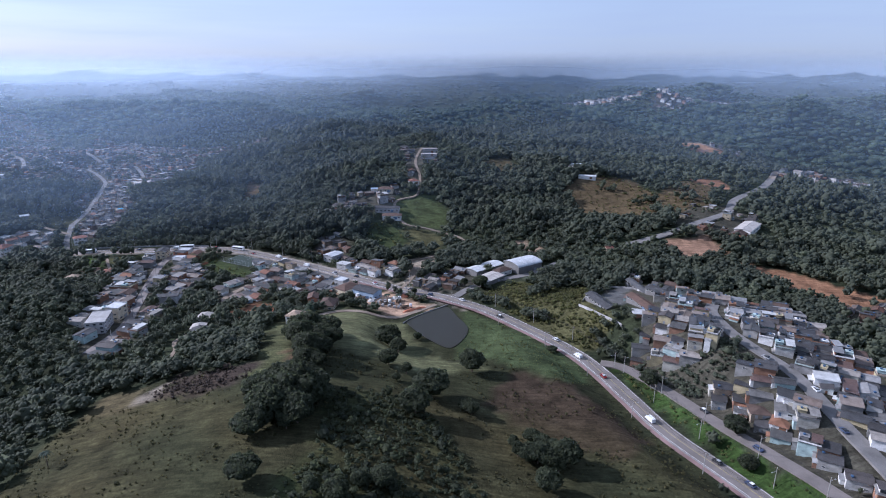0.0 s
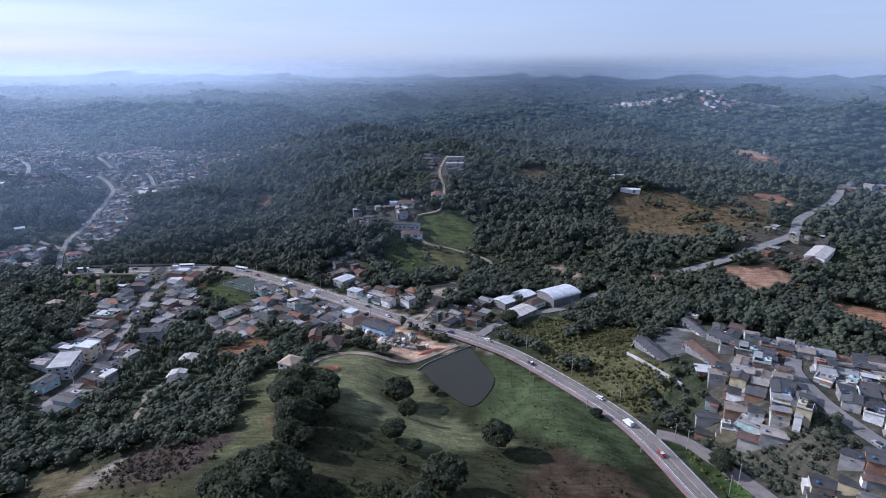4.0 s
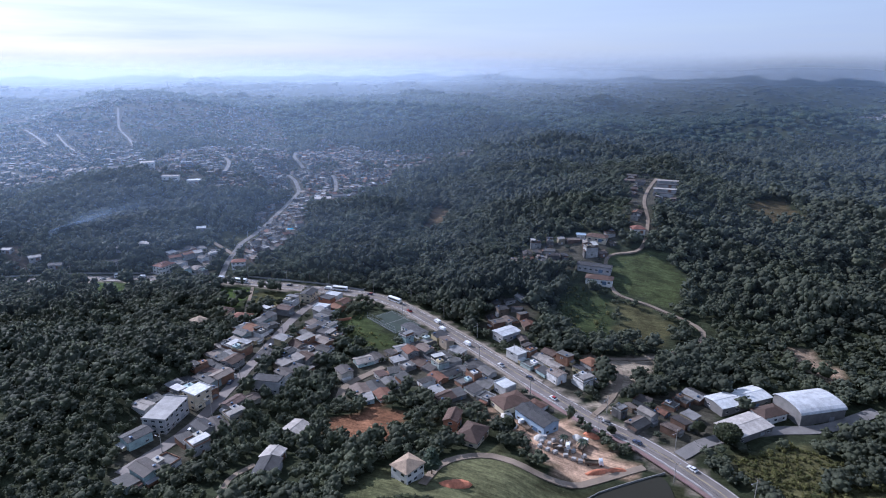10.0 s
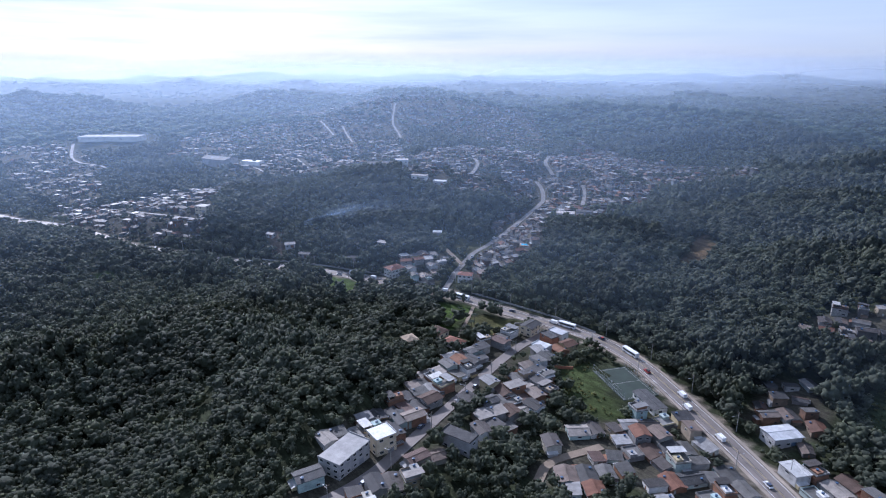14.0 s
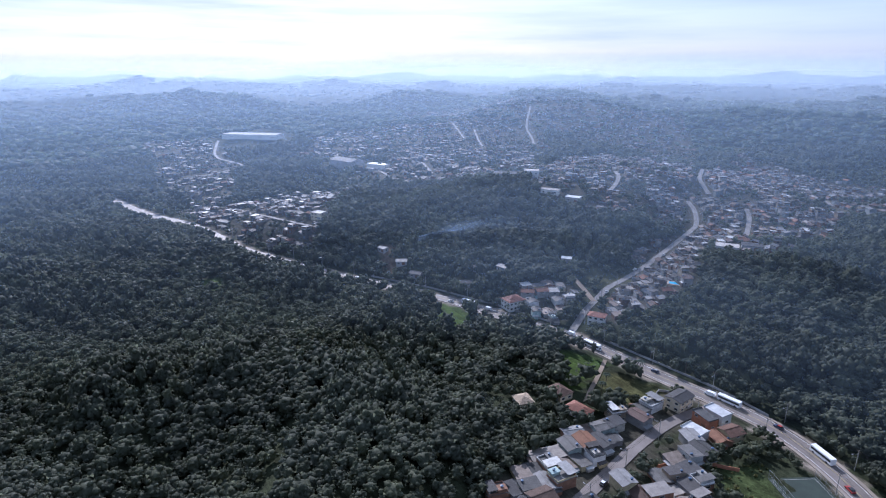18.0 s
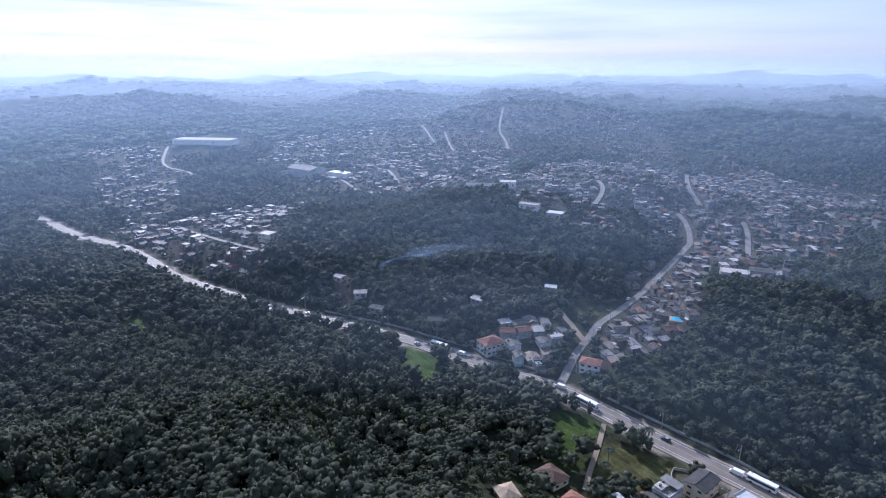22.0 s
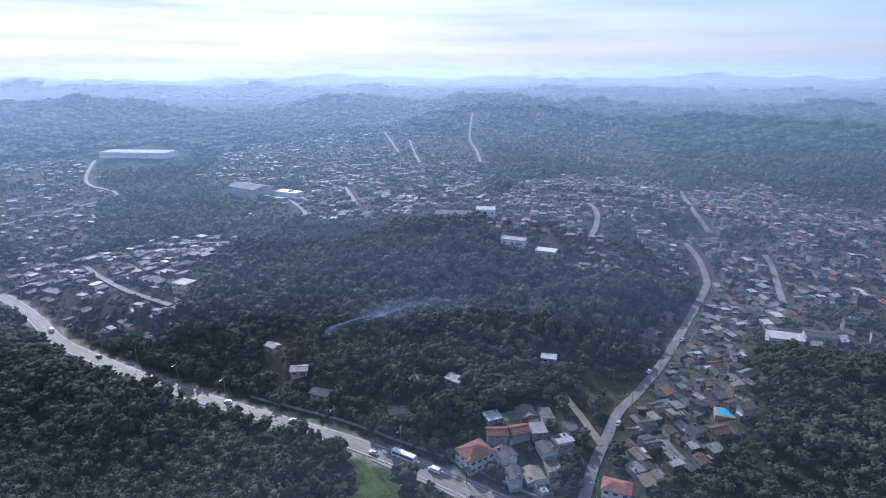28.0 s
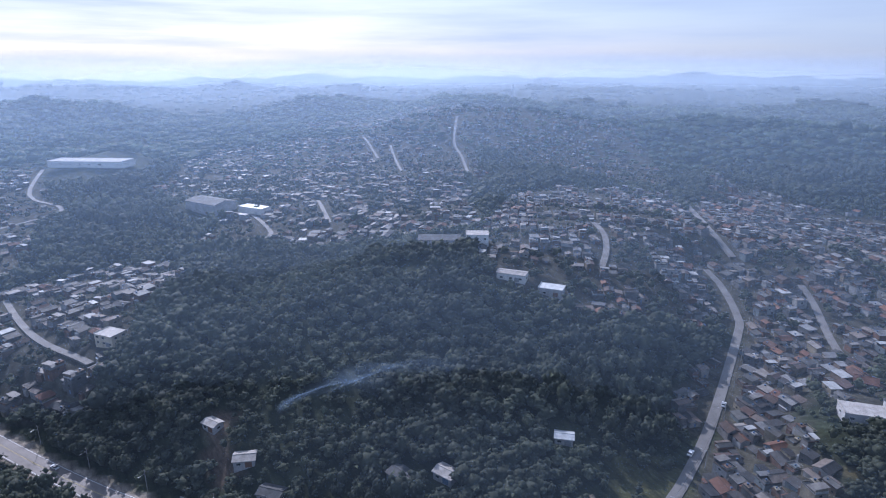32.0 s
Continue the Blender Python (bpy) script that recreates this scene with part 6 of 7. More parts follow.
building("sports_hall", "big grey sports hall with a broad gable roof", -868, 564, 44, 26, 20, 10.0, "gable", M["paint_grey"], M["roof_grey"], 1, 8, rise=0.1)
building("shop", "supermarket with a bright white roof", -824, 592, 30, 12, 25, 6.0, "flat", M["paint_white"], M["roof_white"], 0)
building("factory", "long white factory with a flat pale roof", -1155, 506, 100, 30, 48, 5.0, "flat", M["paint_white"], M["concrete"], 1, 12)
building("barn", "long shed with a light roof beside the valley road", 262, 499, 34, 13, 50, 4.0, "gable", M["paint_white"], M["roof_beige"], 1, 5, "barn", 0.1)
building("barn", "red-walled shed by a bare earth yard", 246, 482, 14, 10, 46, 4.0, "gable", M["brick"], M["roof_brown"], 0, category="barn")
building("shed", "small hut with an orange tarpaulin roof", 134, 465, 6, 5, 20, 2.6, "gable", M["paint_beige"], M["roof_orange"], 0, category="shed")


for cx, cy, w, d, turn, cover, label in ((-490, 441, 7, 5, 20, "roof_beige", "small hut with a pale roof in the wood"), (-466, 445, 8, 6, 60, "roof_beige", "small house with a pale roof in the wood"),
                                        (-446, 447, 9, 6, 35, "roof_grey", "low house with a grey roof above the highway"), (-417, 486, 12, 7, 5, "roof_grey", "long house with pale grey gables in the wood"),
                                        (-407, 498, 8, 6, 15, "roof_beige", "house with a pale flat roof in the wood"), (-410, 468, 9, 7, 60, "roof_grey", "grey-roofed house above the highway"),
                                        (-393, 546, 7, 5, 40, "roof_white", "hut with a white roof at the edge of the wood")):
    building("hillside_house", label, cx, cy, w, d, turn, 3.0, "gable", M["paint_grey"], M[cover], 1, 3.5, "house", 0.15)
building("hall", "big dark-roofed hall on the hilltop", -552, 608, 26, 13, 50, 6.0, "gable", M["paint_grey"], M["roof_grey"], 1, 5, rise=0.12)
building("hall", "plain white hall on the hilltop", -534, 624, 14, 10, 50, 8.0, "flat", M["paint_white"], M["roof_beige"], 2, 4)

building("hillside_house", "white house on the shoulder of the hill", 137, 656, 12, 8, 20, 4.0, "gable", M["paint_white"], M["roof_beige"], 1, 4, "house", 0.16)
building("barn", "long white-roofed shed on the bare hill", 153, 633, 18, 7, -10, 3.0, "gable", M["paint_white"], M["roof_white"], 0, category="barn", rise=0.1)
building("barn", "white-roofed barn behind the hill house", 152, 690, 16, 6, 5, 3.0, "gable", M["paint_white"], M["roof_white"], 0, category="barn", rise=0.1)
building("workshop", "low workshop with a pale flat roof on the slope", -319, 627, 15, 9, 35, 3.4, "flat", M["paint_grey"], M["roof_beige"], 1, 5, "warehouse")
building("workshop", "second low workshop with a pale roof on the slope", -309, 640, 13, 8, 35, 3.2, "gable", M["paint_grey"], M["roof_grey"], 0, category="warehouse", rise=0.06)
building("hall", "long white-roofed hall at the edge of the hill town", -484, 606, 16, 7, 30, 4.0, "gable", M["paint_white"], M["roof_beige"], 1, 5, rise=0.08)
building("hall", "white-roofed hall above the wooded slope", -462, 614, 13, 8, 30, 4.0, "flat", M["paint_grey"], M["roof_white"], 1, 5)
building("clubhouse", "long low clubhouse with a grey sheet roof beside the court", -142, 449, 17, 7, -28, 3.0, "gable", M["paint_white"], M["roof_grey"], 1, 4, rise=0.08)

# ---- sports court ----
def sports_court():
    root = tagged(new("sports_court"), "worn green sports court with white lines inside a wire fence", "court")
    root.matrix_basis = pose(-161, 459, -2.9, 0, 0, -28)
    w, d = 30.0, 19.0
    bm = bmesh.new()
    box(bm, -w / 2, -d / 2, -1.5, w / 2, d / 2, 0.3)
    slab = part("slab", bm, MAT["court"], root)
    for x0, y0, x1, y1 in ((-14, -8.6, 14, -8.45), (-14, 8.45, 14, 8.6), (-14, -8.45, -13.85, 8.45), (13.85, -8.45, 14, 8.45), (-0.08, -8.45, 0.08, 8.45)):
        bm = bmesh.new()
        box(bm, x0, y0, 0.304, x1, y1, 0.31)
        part("line", bm, MAT["concrete"], root, "faded painted line")
    post = bmesh.new()
    tube(post, 0, 0, 0, 4.2, 0.06, 0.06, 6)
    post_mesh = made("fence_post", post, MAT["steel"])
    for i in range(11):
        for y in (-d / 2 + 0.1, d / 2 - 0.1):
            piece("fence_post", post_mesh, root, pose(-w / 2 + i * w / 10, y, 0.3))
    for z in (0.6, 2.4, 4.3):
        for y in (-d / 2 + 0.1, d / 2 - 0.1):
            bm = bmesh.new()
            box(bm, -w / 2, y - 0.03, z, w / 2, y + 0.03, z + 0.06)
            part("rail", bm, MAT["steel"], root)


sports_court()


def swimming_pool():
    root = tagged(new("swimming_pool"), "small bright blue swimming pool with a pale stone edge", "pool")
    root.matrix_basis = pose(-311, 565, float(ground(-311, 565)) + 0.2, 0, 0, 35)
    bm = bmesh.new()
    box(bm, -5, -3.4, -2.5, 5, 3.4, 0.0)
    part("deck", bm, MAT["roof_sand"], root)
    bm = bmesh.new()
    box(bm, -3.8, -2.2, 0.004, 3.8, 2.2, 0.03)
    part("water", bm, MAT["pool"], root, "clear blue pool water")
    bm = bmesh.new()
    for q in ((-4.1, -2.5, 4.1, -2.2), (-4.1, 2.2, 4.1, 2.5), (-4.1, -2.2, -3.8, 2.2), (3.8, -2.2, 4.1, 2.2)):
        box(bm, q[0], q[1], 0.004, q[2], q[3], 0.12)
    part("coping", bm, MAT["kerb"], root)


swimming_pool()

# ---- walls along plots, pond dam ----
for name, line, height, mat, label in (("dam_wall", [(-25, 341), (-20, 349), (-8, 361), (3, 371)], 0.9, "kerb", "pale concrete dam wall along the pond"),
                                       ("plot_wall", [(-330, 484), (-372, 470), (-398, 459), (-425, 447), (-470, 421)], 1.2, "concrete", "stained grey plot wall along the highway"),
                                       ("plot_wall", [(-204, 499), (-230, 500), (-258, 497), (-300, 492)], 1.2, "concrete", "stained grey plot wall along the highway"),
                                       ("plot_wall", [(-236, 462), (-245, 474), (-232, 480)], 1.2, "concrete", "grey plot wall round a grassed lot"),
                                       ("plot_wall", [(-187, 452), (-200, 440), (-204, 424)], 1.6, "brick", "raw brick plot wall behind houses"),
                                       ("plot_wall", [(88, 352), (98, 372), (112, 382), (132, 372)], 1.4, "concrete", "grey wall round the school grounds"),
                                       ("plot_wall", [(84, 345), (92, 325), (100, 308)], 1.4, "concrete", "grey wall round the school grounds")):
    strip(name, line, -0.12, 0.12, height, MAT[mat], label, "wall", thick=height + 1.5)


# ---- poles and wires ----
def pole_pattern():
    root = tagged(new("utility_pole"), "concrete utility pole with a crossarm and street light", "pole", "poles along the highway")
    bm = bmesh.new()
    tube(bm, 0, 0, -1.0, 9.5, 0.17, 0.11, 8)
    part("pole", bm, MAT["wood"], root)
    bm = bmesh.new()
    box(bm, -1.1, -0.06, 8.9, 1.1, 0.06, 9.05)
    part("crossarm", bm, MAT["bark"], root)
    bm = bmesh.new()
    box(bm, -0.04, -2.2, 7.9, 0.04, -0.1, 7.98)
    lamp = part("lamp_arm", bm, MAT["steel"], root)
    bm = bmesh.new()
    box(bm, -0.14, -2.9, 7.86, 0.14, -2.2, 8.02)
    part("lamp_head", bm, MAT["steel"], lamp)
    return root


def along_line(line, step, offset):
    c = spline(line, 2.0)
    s = np.concatenate([[0], np.cumsum(np.hypot(*np.diff(c, axis=0).T))])
    out = []
    for v in np.arange(step / 2, s[-1], step):
        i = min(int(np.searchsorted(s, v)), len(c) - 1)
        d = c[i] - c[i - 1]
        d = d / np.hypot(*d)
        p = c[i] + np.array([d[1], -d[0]]) * offset
        out.append((p[0], p[1], math.atan2(d[1], d[0])))
    return out


first_pole = pole_pattern()
wires = bmesh.new()


def wire(a, b, sag):
    last = None
    for i in range(7):
        t = i / 6
        p = a.lerp(b, t) - Vector((0, 0, sag * 4 * t * (1 - t)))
        ring = [wires.verts.new(p + Vector(o)) for o in ((0.03, 0, -0.02), (-0.03, 0, -0.02), (0, 0, 0.03))]
        if last:
            for k in range(3):
                wires.faces.new((last[k], last[(k + 1) % 3], ring[(k + 1) % 3], ring[k]))
        last = ring


placed = 0
for line, step, offset, turn in ((MAIN, 33, 8.6, 180), (MAIN[:17], 40, -8.8, 0), (SIDE, 30, 4.4, 180), (ALLEY, 30, 3.4, 180), (FRONT, 28, 4.2, 180)):
    before = None
    for x, y, a in along_line(line, step, offset):
        m = pose(x, y, float(ground(x, y)), 0, 0, math.degrees(a) + turn + 90 - 90)
        if placed == 0:
            first_pole.matrix_basis = m
        else:
            copy_thing(first_pole, m)
        placed += 1
        here = m @ Vector((0, 0, 9.25))
        if before is not None:
            across = Vector((-math.sin(a), math.cos(a), 0))
            for o in (-1.0, -0.4, 1.0):
                wire(before + across * o, here + across * o, 0.7)
        before = here
tagged(part("power_lines", wires, MAT["tyre"]), "thin black power lines strung between poles", "wires", kind="stuff")


# ---- vehicles ----
def wheels(root, xs, y, r):
    bm = bmesh.new()
    tube(bm, 0, 0, -0.11, 0.11, r, r, 12)
    bmesh.ops.contextual_create(bm, geom=[e for e in bm.edges if e.is_boundary])
    me = made("wheel", bm, MAT["tyre"])
    for x in xs:
        for k in (-1, 1):
            piece("wheel", me, root, pose(x, k * y, r, 90, 0, 0))


def car_pattern():
    root = tagged(new("car"), "small passenger car on the road", "car", "cars on the roads")
    bm = bmesh.new()
    prism(bm, [(-2.05, 0.28), (2.05, 0.28), (2.1, 0.62), (1.95, 0.82), (1.0, 0.92), (-1.75, 0.95), (-2.08, 0.85)], -0.84, 0.84)
    part("body", bm, MAT["car"], root)
    bm = bmesh.new()
    prism(bm, [(-1.7, 0.955), (0.95, 0.925), (0.3, 1.4), (-1.35, 1.42)], -0.72, 0.72)
    part("cabin_glass", bm, MAT["glass"], root, "dark car windows")
    bm = bmesh.new()
    prism(bm, [(-1.32, 1.425), (0.28, 1.405), (0.2, 1.47), (-1.2, 1.48)], -0.68, 0.68)
    part("car_roof", bm, MAT["car"], root)
    wheels(root, (-1.25, 1.3), 0.78, 0.31)
    return root


def van_pattern():
    root = tagged(new("van"), "white delivery van on the road", "van", "cars on the roads")
    bm = bmesh.new()
    prism(bm, [(-2.6, 0.35), (2.6, 0.35), (2.65, 0.9), (2.1, 1.15), (1.5, 1.95), (1.2, 2.15), (-2.55, 2.15)], -0.95, 0.95)
    part("body", bm, MAT["bus"], root)
    bm = bmesh.new()
    prism(bm, [(1.56, 1.9), (2.13, 1.17), (2.17, 1.2), (1.6, 1.93)], -0.85, 0.85)
    part("windscreen", bm, MAT["glass"], root, "dark windscreen")
    wheels(root, (-1.7, 1.7), 0.88, 0.34)
    return root


def bus_pattern():
    root = tagged(new("bus"), "pale city bus with a dark window band", "bus", "cars on the roads")
    bm = bmesh.new()
    prism(bm, [(-5.5, 0.4), (5.5, 0.4), (5.6, 1.4), (5.45, 3.0), (-5.5, 3.05)], -1.25, 1.25)
    part("body", bm, MAT["bus"], root)
    for k in (-1, 1):
        bm = bmesh.new()
        box(bm, -5.2, k * 1.27 - 0.015, 1.5, 5.0, k * 1.27 + 0.015, 2.5)
        part("window_band", bm, MAT["glass"], root, "dark bus windows")
    wheels(root, (-3.4, 3.6), 1.15, 0.48)
    return root


def truck_pattern():
    root = tagged(new("truck"), "flatbed truck parked on bare earth", "truck", "trucks in the yard")
    bm = bmesh.new()
    prism(bm, [(1.9, 0.6), (3.6, 0.6), (3.6, 1.7), (3.3, 2.6), (1.9, 2.6)], -1.1, 1.1)
    part("cab", bm, MAT["bus"], root)
    bm = bmesh.new()
    box(bm, -3.6, -1.15, 0.8, 1.8, 1.15, 1.0)
    for q in ((-3.6, -1.15, 1.8, -1.08), (-3.6, 1.08, 1.8, 1.15), (-3.6, -1.08, -3.53, 1.08)):
        box(bm, q[0], q[1], 1.0, q[2], q[3], 1.6)
    part("cargo_bed", bm, MAT["bark"], root, "dark wooden cargo bed")
    wheels(root, (-2.4, 2.6), 1.0, 0.45)
    return root


CAR, VAN, BUS, TRUCK = car_pattern(), van_pattern(), bus_pattern(), truck_pattern()
ROAD_Z = -2.74
spot = random.Random(11)
used = set()


def put(pattern, m):
    if pattern.name in used:
        copy_thing(pattern, m)
    else:
        used.add(pattern.name)
        pattern.matrix_basis = m


def on_road(line, s, offset, back, z=None):
    pts = along_line(line, 1.0, offset)
    x, y, a = pts[min(int(s), len(pts) - 1)]
    return pose(x, y, ROAD_Z if z is None else float(ground(x, y)) + z, 0, 0, math.degrees(a) + (180 if back else 0))


for s in (52, 84, 97, 132, 170, 205, 224, 262, 300, 318, 345, 372, 388, 410, 440, 468, 480, 505, 540, 575, 602, 640, 655, 690, 720, 750, 790, 830, 880, 930, 985):
    k = spot.random()
    put(VAN if k < 0.16 else CAR, on_road(MAIN, s + spot.uniform(-6, 6), 1.9 if spot.random() < 0.5 else -1.9, spot.random() < 0.0))
for s, off in ((520, 1.9), (642, -1.9), (565, 2.0), (735, 1.9)):
    put(BUS, on_road(MAIN, s, off, False))
for line, s, off in ((SIDE, 20, -2.4), (SIDE, 62, 2.4), (SIDE, 110, -2.4), (SIDE, 150, 2.4), (ALLEY, 30, 1.8), (ALLEY, 75, -1.8), (ALLEY, 120, 1.8), (FRONT, 30, 1.8), (FRONT, 62, -1.8), (FRONT, 95, 1.8),
                     (STREETS["town_street"][0], 30, 2.3), (STREETS["town_street"][0], 52, -2.3), (STREETS["town_street"][0], 78, 2.3), (STREETS["town_street"][0], 105, -2.3)):
    put(CAR, on_road(line, s, off, False, 0.33))
for x, y, a in ((-38, 369, 20), (-30, 375, 80), (-56, 378, 140), (-24, 366, 15)):
    put(TRUCK, pose(x, y, float(ground(x, y)) + 0.02, 0, 0, a))


# ---- builders' yard ----
def heap(name, label, x, y, rx, ry, h, mat, seed):
    g = random.Random(seed)
    bm = bmesh.new()
    rows = []
    for k in range(6):
        t = k / 5
        rows.append([bm.verts.new((rx * (1 - t * 0.85) * math.cos(i * 0.5236) * g.uniform(0.88, 1.12), ry * (1 - t * 0.85) * math.sin(i * 0.5236) * g.uniform(0.88, 1.12), h * (1 - (1 - t) ** 1.5) - (0.3 if k == 0 else 0))) for i in range(12)])
    for k in range(5):
        for i in range(12):
            bm.faces.new((rows[k][i], rows[k][(i + 1) % 12], rows[k + 1][(i + 1) % 12], rows[k + 1][i]))
    bm.faces.new(rows[-1])
    ob = tagged(part(name, bm, mat), label, "heap")
    ob.matrix_basis = pose(x, y, float(ground(x, y)), 0, 0, g.uniform(0, 180))
    return ob


for i, (x, y, rx, ry, h) in enumerate(((-22, 362, 6, 1.6, 1.3), (-15, 366, 5, 1.5, 1.2), (-28, 384, 4, 2, 1.6))):
    heap("brick_pile", "pile of orange-red bricks on the yard", x, y, rx, ry, h, MAT["pile"], i)
for i, (x, y, rx, ry, h) in enumerate(((-62, 376, 3.5, 3, 1.8), (-66, 384, 4, 3, 1.6), (-33, 380, 3, 2.4, 1.3), (-48, 372, 3.2, 2.6, 1.4))):
    heap("gravel_mound", "pale gravel mound in the builders' yard", x, y, rx, ry, h, MAT["gravel"], 10 + i)
heap("soil_heap", "reddish soil heap on the meadow below the villa", -68, 322, 7, 3, 1.6, MAT["pile"], 30)


def stack_pattern():
    root = tagged(new("block_stack"), "stack of concrete blocks on a pallet", "blocks", "block stacks in the yard")
    g = random.Random(3)
    bm = bmesh.new()
    box(bm, -1.0, -0.7, 0, 1.0, 0.7, 0.15)
    part("pallet", bm, MAT["bark"], root)
    for k in range(3):
        bm = bmesh.new()
        box(bm, -0.95 + k * 0.02, -0.65, 0.155 + k * 0.4, 0.95 - k * 0.03, 0.65, 0.55 + k * 0.4)
        part("block_layer", bm, MAT["concrete"], root)
    return root


first_stack = stack_pattern()
for i in range(16):
    x, y = -46 + (i % 6) * 3.4 + spot.uniform(-0.6, 0.6), 365 + (i // 6) * 4.0 + spot.uniform(-0.6, 0.6)
    m = pose(x, y, float(ground(x, y)), 0, 0, spot.uniform(0, 90))
    if i == 0:
        first_stack.matrix_basis = m
    else:
        copy_thing(first_stack, m)


# ---- lattice masts on the far ridge ----
def mast(x, y, h):
    root = tagged(new("radio_mast"), "thin steel lattice radio mast on a far ridge", "mast", "masts on the ridge")
    root.matrix_basis = pose(x, y, float(ground(x, y)) - 1)
    for a in (0, 120, 240):
        bm = bmesh.new()
        c, s = math.cos(radians(a)), math.sin(radians(a))
        p, q = Vector((2.2 * c, 2.2 * s, 0)), Vector((0.5 * c, 0.5 * s, h))
        m = (q - p).to_track_quat("Z", "Y").to_matrix().to_4x4()
        tube(bm, 0, 0, 0, (q - p).length, 0.28, 0.22, 5)
        part("leg", bm, MAT["steel"], root, m=Matrix.Translation(p) @ m)
    for k in range(1, 10):
        bm = bmesh.new()
        r = 2.2 + (0.5 - 2.2) * k / 10
        tube(bm, 0, 0, h * k / 10 - 0.12, h * k / 10 + 0.12, r, r, 3)
        part("brace", bm, MAT["steel"], root)


mast(-1147, 1259, 42)
mast(-1822, 1461, 48)


# ---- trees that stand singly ----
def limb(bm, p, q, r0, r1, n=6):
    m = Matrix.Translation(p) @ (q - p).to_track_quat("Z", "Y").to_matrix().to_4x4()
    a = [bm.verts.new(m @ Vector((r0 * math.cos(6.2832 * i / n), r0 * math.sin(6.2832 * i / n), 0))) for i in range(n)]
    b = [bm.verts.new(m @ Vector((r1 * math.cos(6.2832 * i / n), r1 * math.sin(6.2832 * i / n), (q - p).length))) for i in range(n)]
    for i in range(n):
        bm.faces.new((a[i], a[(i + 1) % n], b[(i + 1) % n], b[i]))
    bm.faces.new(b)


def tree_pattern(seed, wide, tall, low, label):
    root = tagged(new("tree"), label, "tree", "trees on the meadow")
    g = random.Random(seed)
    bm = bmesh.new()
    limb(bm, Vector((0, 0, -0.08)), Vector((g.uniform(-0.03, 0.03), g.uniform(-0.03, 0.03), low)), 0.036, 0.022, 8)
    part("trunk", bm, MAT["bark"], root)
    for k in range(4):
        a = k * 1.57 + g.uniform(-0.3, 0.3)
        bm = bmesh.new()
        limb(bm, Vector((0, 0, low * g.uniform(0.75, 0.98))), Vector((wide * 0.55 * math.cos(a), wide * 0.55 * math.sin(a), low + tall * g.uniform(0.2, 0.6))), 0.016, 0.006)
        part("limb", bm, MAT["bark"], root)
    v, f, i = crown_pattern(seed, 20, 2400, wide, tall, low, 0.3, False, 0.042)
    tint = np.repeat(np.clip(np.random.default_rng(seed).normal(0.35, 0.2, len(v) // 3 + 1), 0, 1), 3)[:len(v)]
    me = mesh_from("crown", v, f, 3, [MAT["grove"]], None, False, tint)
    crown = new("crown", me)
    crown.parent = root
    return root


BROAD = [tree_pattern(500, 0.5, 0.42, 0.45, "broad dark green tree standing on the meadow"), tree_pattern(501, 0.42, 0.5, 0.4, "rounded dark green tree on the meadow slope"), tree_pattern(502, 0.55, 0.4, 0.42, "wide spreading tree with a dense dark crown"), tree_pattern(503, 0.32, 0.55, 0.35, "slender tree on the meadow slope")]


def palm_pattern():
    root = tagged(new("palm"), "tall palm with arching fronds beside the road", "palm", "palms by the road")
    bm = bmesh.new()
    limb(bm, Vector((0, 0, -0.5)), Vector((0.2, 0.1, 7)), 0.2, 0.13, 8)
    part("trunk", bm, MAT["bark"], root)
    for k in range(12):
        a = k * 0.5236
        bm = bmesh.new()
        last = None
        for i in range(6):
            t = i / 5
            r, z, w = 0.2 + 2.6 * t, 7 + 0.9 * math.sin(t * 2.4) - 1.5 * t * t, 0.35 * math.sin(math.pi * min(1, 0.15 + t * 0.85)) + 0.03
            c = Vector((0.2 + r * math.cos(a), 0.1 + r * math.sin(a), z))
            s = Vector((-math.sin(a), math.cos(a), 0)) * w
            row = [bm.verts.new(c - s - Vector((0, 0, w * 0.5))), bm.verts.new(c), bm.verts.new(c + s - Vector((0, 0, w * 0.5)))]
            if last:
                bm.faces.new((last[0], last[1], row[1], row[0]))
                bm.faces.new((last[1], last[2], row[2], row[1]))
            last = row
        part("frond", bm, MAT["pine"], root)
    return root


PALM = palm_pattern()


def conifer_pattern():
    root = tagged(new("araucaria"), "dark araucaria pine with flat tiers beside the villa", "tree")
    bm = bmesh.new()
    limb(bm, Vector((0, 0, -0.5)), Vector((0, 0, 11)), 0.3, 0.1, 8)
    part("trunk", bm, MAT["bark"], root)
    g = np.random.default_rng(9)
    for k in range(7):
        z, r = 4.5 + k, 3.4 - 0.35 * k
        v, f, i = crown_pattern(600 + k, 7, 40, 0.5, 0.1, 0.0, 0.35, False)
        v = v * np.array([2 * r, 2 * r, 2.2]) + np.array([0, 0, z - 0.2])
        tier = new("tier", mesh_from("tier", v, f, 3, [MAT["pine"]], None, False, g.uniform(0, 0.6, len(v))))
        tier.parent = root
    return root


conifer_pattern().matrix_basis = pose(-78, 325, float(ground(-78, 325)))
GROVE_NORTH = [(-72, 283, 12), (-69, 283, 13), (-60, 281, 11), (-69, 267, 13), (-60, 265, 12), (-55, 270, 10), (-62, 251, 12), (-56, 253, 11), (-61, 240, 10), (-56, 238, 9), (-66, 290, 10), (-62, 296, 9), (-75, 276, 10)]
